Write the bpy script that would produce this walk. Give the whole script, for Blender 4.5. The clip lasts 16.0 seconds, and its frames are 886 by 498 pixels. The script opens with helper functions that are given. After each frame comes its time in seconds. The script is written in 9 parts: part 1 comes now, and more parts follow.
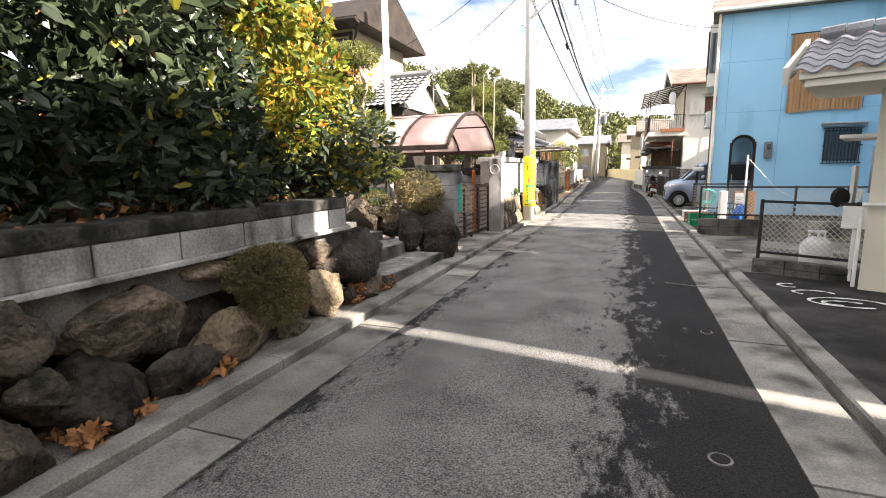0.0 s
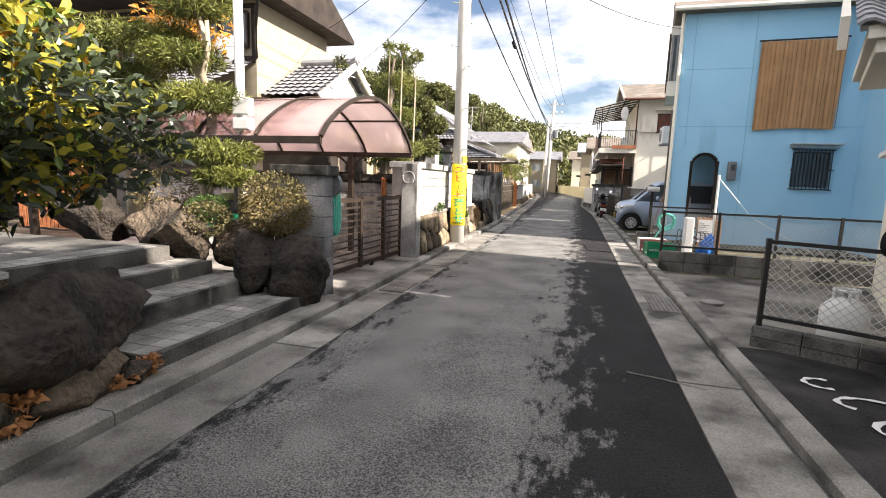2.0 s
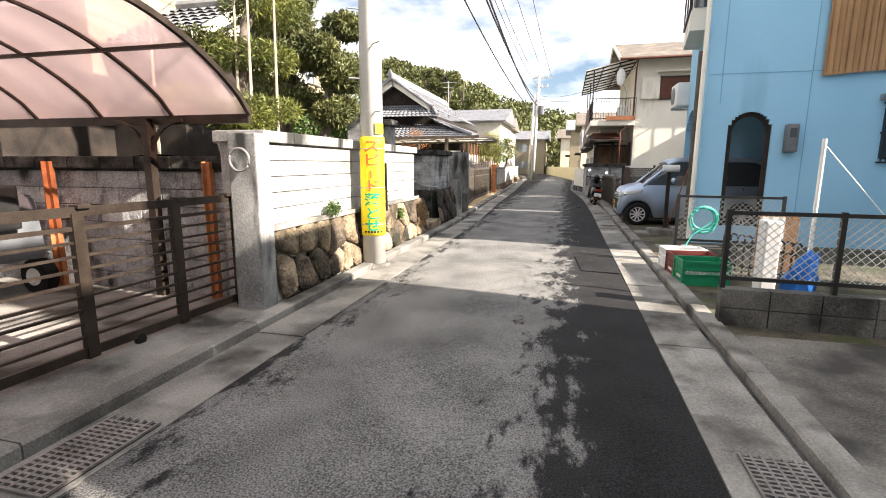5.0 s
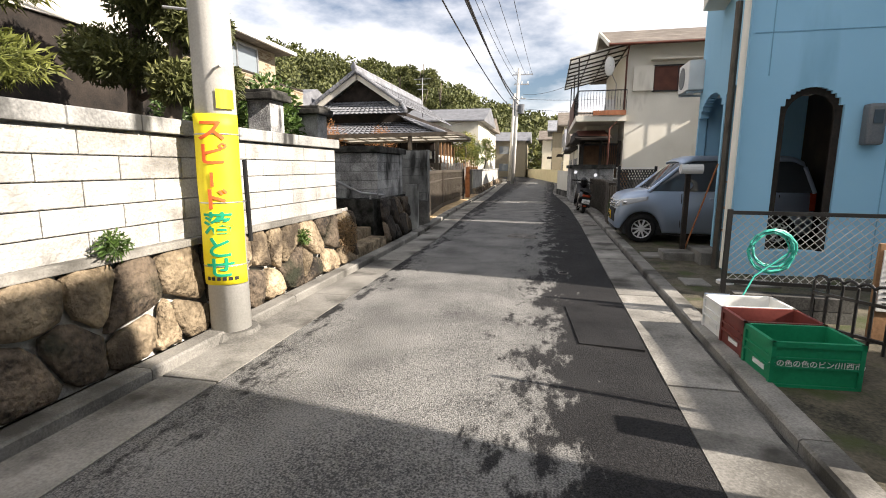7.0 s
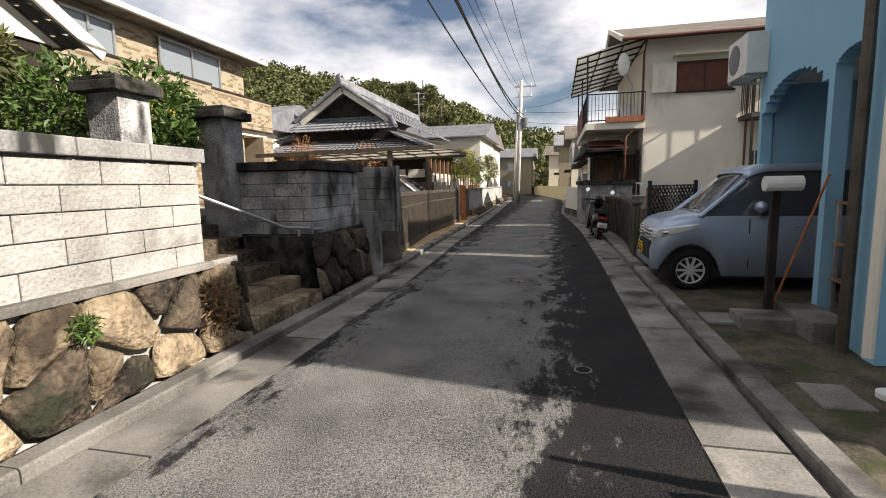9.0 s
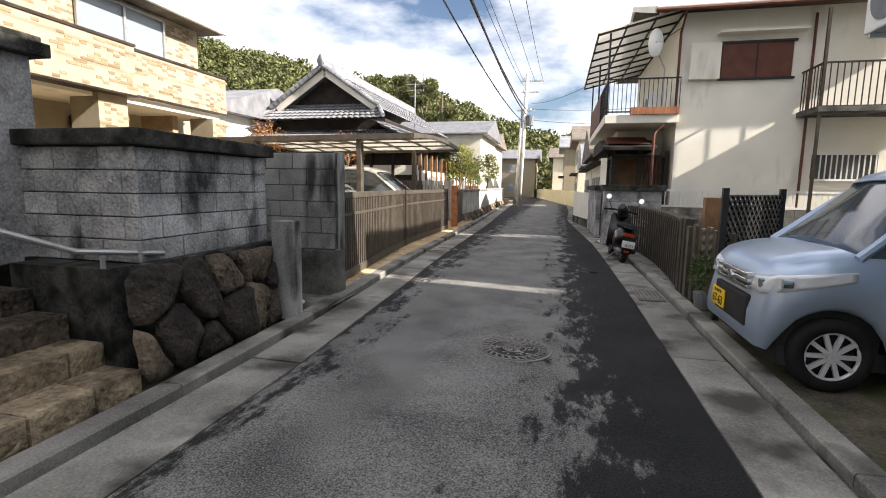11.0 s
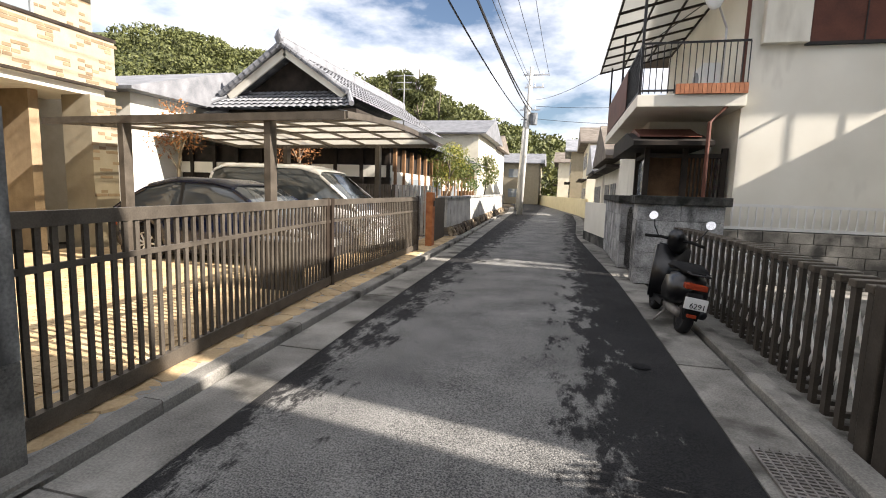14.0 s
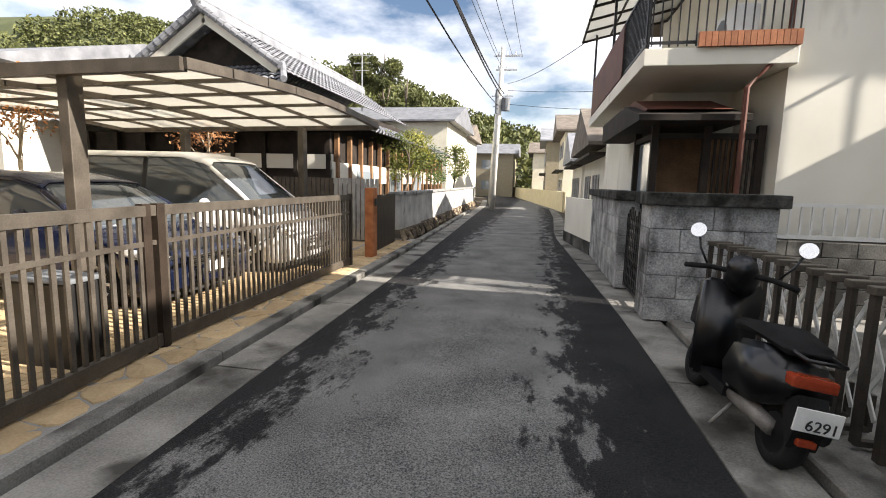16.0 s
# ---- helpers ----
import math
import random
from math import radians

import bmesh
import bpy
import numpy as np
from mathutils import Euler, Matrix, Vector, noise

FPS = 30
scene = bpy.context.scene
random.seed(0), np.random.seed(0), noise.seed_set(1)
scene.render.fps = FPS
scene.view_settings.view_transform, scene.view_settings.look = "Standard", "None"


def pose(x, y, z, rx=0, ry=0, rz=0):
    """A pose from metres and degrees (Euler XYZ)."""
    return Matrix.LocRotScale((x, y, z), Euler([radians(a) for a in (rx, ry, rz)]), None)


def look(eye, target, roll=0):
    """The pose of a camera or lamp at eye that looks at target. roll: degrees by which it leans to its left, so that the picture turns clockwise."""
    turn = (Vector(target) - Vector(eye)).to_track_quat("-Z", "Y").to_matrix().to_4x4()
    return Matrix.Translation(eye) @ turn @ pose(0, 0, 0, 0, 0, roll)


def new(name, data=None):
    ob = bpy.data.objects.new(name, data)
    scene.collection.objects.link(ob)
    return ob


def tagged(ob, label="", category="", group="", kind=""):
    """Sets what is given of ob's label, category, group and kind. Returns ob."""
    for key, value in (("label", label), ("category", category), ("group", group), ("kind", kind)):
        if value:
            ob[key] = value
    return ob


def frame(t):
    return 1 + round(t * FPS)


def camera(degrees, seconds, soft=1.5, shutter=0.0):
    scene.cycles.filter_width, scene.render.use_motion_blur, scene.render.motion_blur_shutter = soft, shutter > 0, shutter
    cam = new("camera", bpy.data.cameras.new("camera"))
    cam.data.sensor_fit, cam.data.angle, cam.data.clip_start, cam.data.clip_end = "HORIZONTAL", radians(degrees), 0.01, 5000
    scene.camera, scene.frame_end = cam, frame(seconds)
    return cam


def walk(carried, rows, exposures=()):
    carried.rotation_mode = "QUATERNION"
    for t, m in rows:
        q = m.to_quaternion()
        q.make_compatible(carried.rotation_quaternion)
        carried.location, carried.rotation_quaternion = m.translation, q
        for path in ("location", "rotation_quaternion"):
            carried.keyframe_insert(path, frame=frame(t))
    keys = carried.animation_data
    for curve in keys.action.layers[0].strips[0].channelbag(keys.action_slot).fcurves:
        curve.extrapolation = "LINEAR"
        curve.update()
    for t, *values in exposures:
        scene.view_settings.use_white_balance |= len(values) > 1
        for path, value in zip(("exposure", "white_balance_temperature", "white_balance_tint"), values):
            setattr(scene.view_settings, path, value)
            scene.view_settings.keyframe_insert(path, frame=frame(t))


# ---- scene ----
cam = camera(85.05, 16.0, 1.0)
PATH = [
    (0, (0.417, 0.000, 1.532), (-0.2818, 1.8462, 1.2074), -0.87),
    (0.5, (0.447, 0.694, 1.534), (-0.0958, 2.5950, 1.2339), 0.13),
    (1, (0.478, 1.399, 1.520), (0.0028, 3.3227, 1.2497), 0.20),
    (1.5, (0.491, 2.130, 1.499), (0.0273, 4.0581, 1.2417), 0.97),
    (2, (0.467, 2.876, 1.493), (-0.0504, 4.7867, 1.2103), 1.84),
    (2.5, (0.485, 3.684, 1.474), (-0.0656, 5.5861, 1.1941), 2.58),
    (3, (0.502, 4.409, 1.467), (-0.0798, 6.2973, 1.1578), 1.88),
    (3.5, (0.498, 5.146, 1.457), (-0.0630, 7.0419, 1.1542), 0.74),
    (4, (0.495, 5.859, 1.453), (-0.0579, 7.7520, 1.1187), 0.22),
    (4.5, (0.505, 6.583, 1.453), (-0.0036, 8.4887, 1.1236), 0.15),
    (4.7, (0.530, 6.872, 1.484), (0.0317, 8.7779, 1.1425), 0.17),
    (6.8, (0.540, 10.041, 1.456), (0.1583, 11.9731, 1.1073), 0.45),
    (7, (0.503, 10.317, 1.441), (0.0873, 12.2443, 1.1073), 0.11),
    (7.5, (0.440, 11.002, 1.453), (-0.0184, 12.9299, 1.1854), 0.75),
    (8, (0.455, 11.752, 1.437), (-0.0390, 13.6709, 1.1630), -0.34),
    (8.5, (0.480, 12.458, 1.468), (0.0362, 14.3892, 1.1965), -0.59),
    (9, (0.533, 13.230, 1.462), (0.0784, 15.1606, 1.2032), -1.16),
    (9.2, (0.560, 13.531, 1.452), (0.0956, 15.4618, 1.2125), -1.07),
    (11.3, (0.292, 16.688, 1.457), (-0.1481, 18.6202, 1.1872), 1.81),
    (11.5, (0.286, 16.944, 1.462), (-0.1456, 18.8766, 1.1784), 2.48),
    (12, (0.303, 17.596, 1.477), (-0.1425, 19.5239, 1.1854), 2.58),
    (12.5, (0.222, 18.308, 1.476), (-0.1936, 20.2433, 1.1893), 2.71),
    (13, (0.239, 18.980, 1.512), (-0.2048, 20.9127, 1.2537), 1.82),
    (13.5, (0.188, 19.656, 1.532), (-0.2746, 21.5885, 1.3078), 2.24),
    (14, (0.203, 20.401, 1.532), (-0.2651, 22.3299, 1.2894), 1.83),
    (14.5, (0.180, 21.135, 1.552), (-0.2839, 23.0614, 1.2778), 1.84),
    (15, (0.147, 21.873, 1.561), (-0.2516, 23.8040, 1.2234), 2.07),
    (15.5, (0.136, 22.584, 1.582), (-0.2412, 24.5194, 1.2473), 1.91),
    (16, (0.150, 23.279, 1.600), (-0.2208, 25.2249, 1.3277), 1.42),
]
walk(cam, [(t, look(eye, target, roll)) for t, eye, target, roll in PATH], [(0.0, 2.25, 6700, 16), (1.5, 1.85, 6700, 16), (2.5, 2.0, 6700, 16), (4.7, 2.0, 6700, 15), (6.8, 1.5, 6650, 14), (8.0, 0.95, 6650, 14), (9.2, 0.9, 6650, 14), (11.5, 1.75, 6500, 14), (14.0, 1.65, 6500, 14), (16.0, 1.6, 6450, 13)])

# ---- world and sun ----
SUN_DIR = Vector((0.85, -0.145, 0.52)).normalized()
world = bpy.data.worlds.new("sky")
scene.world = world
world.use_nodes = True
wn, wl = world.node_tree.nodes, world.node_tree.links
wn.clear()
w_out = wn.new("ShaderNodeOutputWorld")
w_bg = wn.new("ShaderNodeBackground")
w_sky = wn.new("ShaderNodeTexSky")
w_sky.sky_type = "NISHITA"
w_sky.sun_disc = False
w_sky.sun_elevation = math.asin(SUN_DIR.z)
w_sky.sun_rotation = math.atan2(SUN_DIR.x, SUN_DIR.y)
w_sky.air_density, w_sky.dust_density, w_sky.ozone_density = 1.0, 0.6, 1.5
w_co = wn.new("ShaderNodeTexCoord")
w_map = wn.new("ShaderNodeMapping")
w_map.inputs["Scale"].default_value = (1.0, 1.0, 2.4)
w_map.inputs["Location"].default_value = (0.35, 0.2, 0.1)
w_n = wn.new("ShaderNodeTexNoise")
w_n.inputs["Scale"].default_value = 2.6
w_n.inputs["Detail"].default_value = 7
w_n.inputs["Roughness"].default_value = 0.55
w_r = wn.new("ShaderNodeValToRGB")
w_r.color_ramp.elements[0].position = 0.37
w_r.color_ramp.elements[1].position = 0.56
w_mix = wn.new("ShaderNodeMixRGB")
w_mix.inputs["Color2"].default_value = (12.5, 12.6, 12.8, 1)
wl.new(w_co.outputs["Generated"], w_map.inputs["Vector"])
wl.new(w_map.outputs["Vector"], w_n.inputs["Vector"])
wl.new(w_n.outputs["Fac"], w_r.inputs["Fac"])
wl.new(w_r.outputs["Color"], w_mix.inputs["Fac"])
wl.new(w_sky.outputs["Color"], w_mix.inputs["Color1"])
wl.new(w_mix.outputs["Color"], w_bg.inputs["Color"])
w_bg.inputs["Strength"].default_value = 0.045
wl.new(w_bg.outputs["Background"], w_out.inputs["Surface"])

sun_data = bpy.data.lights.new("sun", "SUN")
sun_data.energy, sun_data.angle, sun_data.color = 5.0, radians(0.6), (1.0, 0.93, 0.82)
sun = new("sun", sun_data)
sun.matrix_world = look(SUN_DIR * 60, (0, 0, 0))


# ---- materials ----
def material(name, dark, light, rough=0.7, scale=3.0, grain=60.0, bump=0.15, metal=0.0, spread=0.18, vary=0.0, grain_mix=0.35, bump_scale=None, spec=0.3, stain=None):
    """Two colours mixed by broad stains and fine grain; vary: difference from object to object."""
    m = bpy.data.materials.new(name)
    m.use_nodes = True
    n, l = m.node_tree.nodes, m.node_tree.links
    b = n["Principled BSDF"]
    co = n.new("ShaderNodeNewGeometry")
    n1 = n.new("ShaderNodeTexNoise")
    n1.inputs["Scale"].default_value, n1.inputs["Detail"].default_value = scale, 5
    n2 = n.new("ShaderNodeTexNoise")
    n2.inputs["Scale"].default_value, n2.inputs["Detail"].default_value = grain, 3
    for t in (n1, n2):
        l.new(co.outputs["Position"], t.inputs["Vector"])
    add = n.new("ShaderNodeMix")
    add.inputs["Factor"].default_value = grain_mix
    l.new(n1.outputs["Fac"], add.inputs["A"])
    l.new(n2.outputs["Fac"], add.inputs["B"])
    ramp = n.new("ShaderNodeValToRGB")
    e = ramp.color_ramp.elements
    e[0].position, e[1].position = 0.5 - spread, 0.5 + spread
    e[0].color, e[1].color = (*dark, 1), (*light, 1)
    l.new(add.outputs["Result"], ramp.inputs["Fac"])
    col = ramp.outputs["Color"]
    if stain:
        n3 = n.new("ShaderNodeTexNoise")
        n3.inputs["Scale"].default_value, n3.inputs["Detail"].default_value = stain[1], 6
        mp = n.new("ShaderNodeMapping")
        mp.inputs["Scale"].default_value = stain[3] if len(stain) > 3 else (1, 1, 1)
        l.new(co.outputs["Position"], mp.inputs["Vector"])
        l.new(mp.outputs["Vector"], n3.inputs["Vector"])
        r3 = n.new("ShaderNodeValToRGB")
        r3.color_ramp.elements[0].position, r3.color_ramp.elements[1].position = stain[2], stain[2] + 0.14
        l.new(n3.outputs["Fac"], r3.inputs["Fac"])
        mx = n.new("ShaderNodeMixRGB")
        mx.inputs["Color2"].default_value = (*stain[0], 1)
        l.new(r3.outputs["Color"], mx.inputs["Fac"])
        l.new(col, mx.inputs["Color1"])
        col = mx.outputs["Color"]
    if vary:
        info = n.new("ShaderNodeObjectInfo")
        geo = n.new("ShaderNodeNewGeometry")
        s = n.new("ShaderNodeMath")
        s.operation = "ADD"
        l.new(info.outputs["Random"], s.inputs[0])
        l.new(geo.outputs["Random Per Island"], s.inputs[1])
        fr = n.new("ShaderNodeMath")
        fr.operation = "FRACT"
        l.new(s.outputs[0], fr.inputs[0])
        mr = n.new("ShaderNodeMapRange")
        mr.inputs["To Min"].default_value, mr.inputs["To Max"].default_value = 1 - vary, 1 + vary
        l.new(fr.outputs[0], mr.inputs["Value"])
        hs = n.new("ShaderNodeHueSaturation")
        l.new(mr.outputs["Result"], hs.inputs["Value"])
        l.new(col, hs.inputs["Color"])
        col = hs.outputs["Color"]
    l.new(col, b.inputs["Base Color"])
    b.inputs["Roughness"].default_value, b.inputs["Metallic"].default_value = rough, metal
    b.inputs["Specular IOR Level"].default_value = spec
    if bump:
        bp = n.new("ShaderNodeBump")
        bp.inputs["Strength"].default_value, bp.inputs["Distance"].default_value = bump, 0.07 if name.startswith("rock") else 0.02
        if bump_scale:
            n4 = n.new("ShaderNodeTexNoise")
            n4.inputs["Scale"].default_value, n4.inputs["Detail"].default_value = bump_scale, 6
            l.new(co.outputs["Position"], n4.inputs["Vector"])
            l.new(n4.outputs["Fac"], bp.inputs["Height"])
        else:
            l.new(add.outputs["Result"], bp.inputs["Height"])
        l.new(bp.outputs["Normal"], b.inputs["Normal"])
    return m


def leafy(name, dark, light, rough=0.5, trans=0.25):
    m = material(name, dark, light, rough, 1.3, 30, 0, vary=0.35, grain_mix=0.2, spread=0.2, spec=0.5)
    n, l = m.node_tree.nodes, m.node_tree.links
    b = n["Principled BSDF"]
    src = b.inputs["Base Color"].links[0].from_socket
    tr = n.new("ShaderNodeBsdfTranslucent")
    mix = n.new("ShaderNodeMixShader")
    mix.inputs["Fac"].default_value = trans
    l.new(src, tr.inputs["Color"])
    l.new(b.outputs["BSDF"], mix.inputs[1])
    l.new(tr.outputs["BSDF"], mix.inputs[2])
    l.new(mix.outputs["Shader"], n["Material Output"].inputs["Surface"])
    return m


def glassy(name, tint=(0.05, 0.06, 0.07), rough=0.05):
    m = bpy.data.materials.new(name)
    m.use_nodes = True
    b = m.node_tree.nodes["Principled BSDF"]
    b.inputs["Base Color"].default_value = (*tint, 1)
    b.inputs["Roughness"].default_value = rough
    b.inputs["Specular IOR Level"].default_value = 0.8
    return m


def sheer(name, tint, clear=0.5, rough=0.15):
    """A see-through plastic sheet."""
    m = bpy.data.materials.new(name)
    m.use_nodes = True
    n, l = m.node_tree.nodes, m.node_tree.links
    b = n["Principled BSDF"]
    b.inputs["Base Color"].default_value = (*tint, 1)
    b.inputs["Roughness"].default_value = rough
    tr = n.new("ShaderNodeBsdfTransparent")
    tr.inputs["Color"].default_value = (*[min(1, c * 1.35) for c in tint], 1)
    tl = n.new("ShaderNodeBsdfTranslucent")
    tl.inputs["Color"].default_value = (*tint, 1)
    m1 = n.new("ShaderNodeMixShader")
    m1.inputs["Fac"].default_value = 0.5
    l.new(b.outputs["BSDF"], m1.inputs[1])
    l.new(tl.outputs["BSDF"], m1.inputs[2])
    m2 = n.new("ShaderNodeMixShader")
    m2.inputs["Fac"].default_value = clear
    l.new(m1.outputs["Shader"], m2.inputs[1])
    l.new(tr.outputs["BSDF"], m2.inputs[2])
    l.new(m2.outputs["Shader"], n["Material Output"].inputs["Surface"])
    return m


M = {}
def damp_asphalt():
    """Pale worn wheel tracks, dark damp ragged edges."""
    m = material("asphalt", (0.05, 0.05, 0.05), (0.27, 0.266, 0.25), 0.85, 1.6, 95, 0.85, spread=0.12, grain_mix=0.7, bump_scale=105, spec=0.2)
    n, l = m.node_tree.nodes, m.node_tree.links
    b = n["Principled BSDF"]
    col = b.inputs["Base Color"].links[0].from_socket
    co = n.new("ShaderNodeTexCoord")
    sep = n.new("ShaderNodeSeparateXYZ")
    l.new(co.outputs["Object"], sep.inputs[0])
    off = n.new("ShaderNodeMath")
    off.operation, off.inputs[1].default_value = "ADD", 0.58
    l.new(sep.outputs["X"], off.inputs[0])
    ab = n.new("ShaderNodeMath")
    ab.operation = "ABSOLUTE"
    l.new(off.outputs[0], ab.inputs[0])
    mp = n.new("ShaderNodeMapping")
    mp.inputs["Scale"].default_value = (2.2, 0.9, 1)
    l.new(co.outputs["Object"], mp.inputs["Vector"])
    ns = n.new("ShaderNodeTexNoise")
    ns.inputs["Scale"].default_value, ns.inputs["Detail"].default_value, ns.inputs["Roughness"].default_value = 1.9, 10, 0.74
    l.new(mp.outputs["Vector"], ns.inputs["Vector"])
    ml = n.new("ShaderNodeMath")
    ml.operation, ml.inputs[1].default_value = "MULTIPLY_ADD", 3.4
    l.new(ns.outputs["Fac"], ml.inputs[0])
    l.new(ab.outputs[0], ml.inputs[2])
    mr = n.new("ShaderNodeMapRange")
    mr.inputs["From Min"].default_value, mr.inputs["From Max"].default_value = 2.6, 2.86
    l.new(ml.outputs[0], mr.inputs["Value"])
    mx = n.new("ShaderNodeMixRGB")
    mx.blend_type = "MULTIPLY"
    mx.inputs["Color2"].default_value = (0.12, 0.12, 0.13, 1)
    l.new(mr.outputs["Result"], mx.inputs["Fac"])
    l.new(col, mx.inputs["Color1"])
    l.new(mx.outputs["Color"], b.inputs["Base Color"])
    return m


M["asphalt"] = damp_asphalt()
M["asphalt_new"] = material("asphalt_new", (0.006, 0.006, 0.007), (0.035, 0.035, 0.036), 0.9, 2, 160, 0.8, bump_scale=150, spec=0.15)
M["concrete"] = material("concrete", (0.10, 0.096, 0.086), (0.29, 0.278, 0.25), 0.9, 1.7, 70, 0.45, vary=0.14, spread=0.14, stain=((0.05, 0.047, 0.04), 1.6, 0.52))
M["concrete_dark"] = material("concrete_dark", (0.03, 0.029, 0.027), (0.17, 0.165, 0.15), 0.9, 1.8, 60, 0.5, vary=0.15, spread=0.14, stain=((0.018, 0.018, 0.017), 1.7, 0.5))
M["concrete_wall"] = material("concrete_wall", (0.14, 0.14, 0.135), (0.4, 0.4, 0.38), 0.9, 2.2, 55, 0.4, vary=0.12, spread=0.15, stain=((0.035, 0.035, 0.033), 1.9, 0.53, (1.6, 1.6, 0.45)))
M["block_white"] = material("block_white", (0.25, 0.243, 0.225), (0.47, 0.46, 0.43), 0.9, 2.5, 45, 0.9, vary=0.1, bump_scale=34, spread=0.15, stain=((0.2, 0.19, 0.175), 2.2, 0.57))
M["block_grey"] = material("block_grey", (0.14, 0.14, 0.14), (0.5, 0.5, 0.49), 0.9, 3, 48, 0.9, vary=0.2, spread=0.14, bump_scale=40, stain=((0.035, 0.035, 0.034), 2.1, 0.54, (1.5, 1.5, 0.6)))
M["block_slate"] = material("block_slate", (0.09, 0.09, 0.092), (0.3, 0.3, 0.3), 0.9, 3, 48, 0.9, vary=0.16, spread=0.15, bump_scale=40, stain=((0.03, 0.03, 0.03), 2.1, 0.54, (1.5, 1.5, 0.6)))
M["mortar"] = material("mortar", (0.2, 0.195, 0.18), (0.36, 0.35, 0.32), 0.95, 3, 80, 0.3)
M["mortar_dark"] = material("mortar_dark", (0.03, 0.03, 0.028), (0.12, 0.117, 0.108), 0.95, 3, 70, 0.4)
M["cap_dark"] = material("cap_dark", (0.008, 0.008, 0.007), (0.085, 0.082, 0.074), 0.95, 4, 40, 0.6, spread=0.14, stain=((0.008, 0.009, 0.006), 5, 0.48))
M["rock_brown"] = material("rock_brown", (0.016, 0.013, 0.010), (0.17, 0.13, 0.092), 0.85, 2.6, 30, 1.0, vary=0.25, spread=0.13, bump_scale=16, stain=((0.02, 0.022, 0.012), 2.2, 0.55))
M["rock_dark"] = material("rock_dark", (0.006, 0.005, 0.004), (0.06, 0.048, 0.038), 0.8, 3, 22, 1.0, vary=0.25, spread=0.13, bump_scale=15, stain=((0.12, 0.11, 0.095), 3.2, 0.66))
M["rock_tan"] = material("rock_tan", (0.10, 0.075, 0.046), (0.38, 0.30, 0.20), 0.85, 3.6, 26, 0.9, vary=0.3, spread=0.14, bump_scale=20, stain=((0.06, 0.045, 0.03), 2.6, 0.52))
M["gravel"] = material("gravel", (0.09, 0.085, 0.075), (0.34, 0.32, 0.28), 0.95, 4, 90, 0.9, grain_mix=0.65, bump_scale=70)
M["soil"] = material("soil", (0.008, 0.0065, 0.005), (0.06, 0.048, 0.034), 0.95, 3, 60, 0.9)
M["earth"] = material("earth", (0.03, 0.024, 0.017), (0.11, 0.088, 0.06), 0.95, 3, 60, 0.8)
M["moss_ground"] = material("moss_ground", (0.02, 0.02, 0.013), (0.13, 0.112, 0.078), 0.95, 2.5, 45, 0.9, spread=0.14, stain=((0.045, 0.055, 0.018), 2.8, 0.52))
M["yard"] = material("yard", (0.06, 0.056, 0.05), (0.26, 0.245, 0.215), 0.9, 1.4, 60, 0.4, spread=0.14, stain=((0.045, 0.042, 0.038), 1.1, 0.5))
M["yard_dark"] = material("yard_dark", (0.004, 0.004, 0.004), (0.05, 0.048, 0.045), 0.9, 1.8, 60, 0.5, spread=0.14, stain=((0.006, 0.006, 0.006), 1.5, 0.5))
M["paint_white"] = material("paint_white", (0.55, 0.55, 0.53), (0.75, 0.75, 0.73), 0.7, 5, 60, 0.1)
M["blue_wall"] = material("blue_wall", (0.23, 0.45, 0.62), (0.29, 0.53, 0.70), 0.85, 1.2, 150, 0.18, spread=0.35, stain=((0.20, 0.39, 0.53), 0.9, 0.6, (1.5, 1.5, 0.3)))
M["blue_seam"] = material("blue_seam", (0.14, 0.3, 0.42), (0.18, 0.36, 0.5), 0.85, 2, 80, 0)
M["cream_wall"] = material("cream_wall", (0.58, 0.54, 0.43), (0.74, 0.7, 0.58), 0.9, 1.2, 140, 0.2, stain=((0.5, 0.45, 0.35), 1.2, 0.62))
M["white_wall"] = material("white_wall", (0.66, 0.63, 0.54), (0.80, 0.77, 0.68), 0.9, 1.0, 120, 0.2, stain=((0.56, 0.53, 0.45), 1.3, 0.62, (1.4, 1.4, 0.4)))
M["beige_tile"] = material("beige_tile", (0.26, 0.225, 0.155), (0.33, 0.29, 0.21), 0.8, 4, 40, 0.2, vary=0.06)
M["cladding_tan"] = material("cladding_tan", (0.17, 0.12, 0.07), (0.26, 0.195, 0.12), 0.8, 5, 50, 0.3, vary=0.2)
M["yellow_wall"] = material("yellow_wall", (0.58, 0.5, 0.3), (0.72, 0.64, 0.42), 0.9, 2, 60, 0.1)
M["roof_tile"] = material("roof_tile", (0.10, 0.105, 0.115), (0.27, 0.275, 0.29), 0.55, 2, 40, 0.2, vary=0.2)
M["slate"] = material("slate", (0.09, 0.075, 0.06), (0.22, 0.19, 0.16), 0.85, 2, 50, 0.3, vary=0.2, stain=((0.28, 0.25, 0.2), 2, 0.6))
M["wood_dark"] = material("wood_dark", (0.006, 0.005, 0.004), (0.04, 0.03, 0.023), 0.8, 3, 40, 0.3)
M["wood_mid"] = material("wood_mid", (0.13, 0.07, 0.035), (0.32, 0.18, 0.09), 0.65, 4, 40, 0.3, vary=0.1)
M["red_brown"] = material("red_brown", (0.07, 0.025, 0.016), (0.14, 0.05, 0.032), 0.6, 3, 60, 0.1)
M["brick"] = material("brick", (0.24, 0.09, 0.045), (0.42, 0.18, 0.09), 0.8, 6, 50, 0.3, vary=0.2)
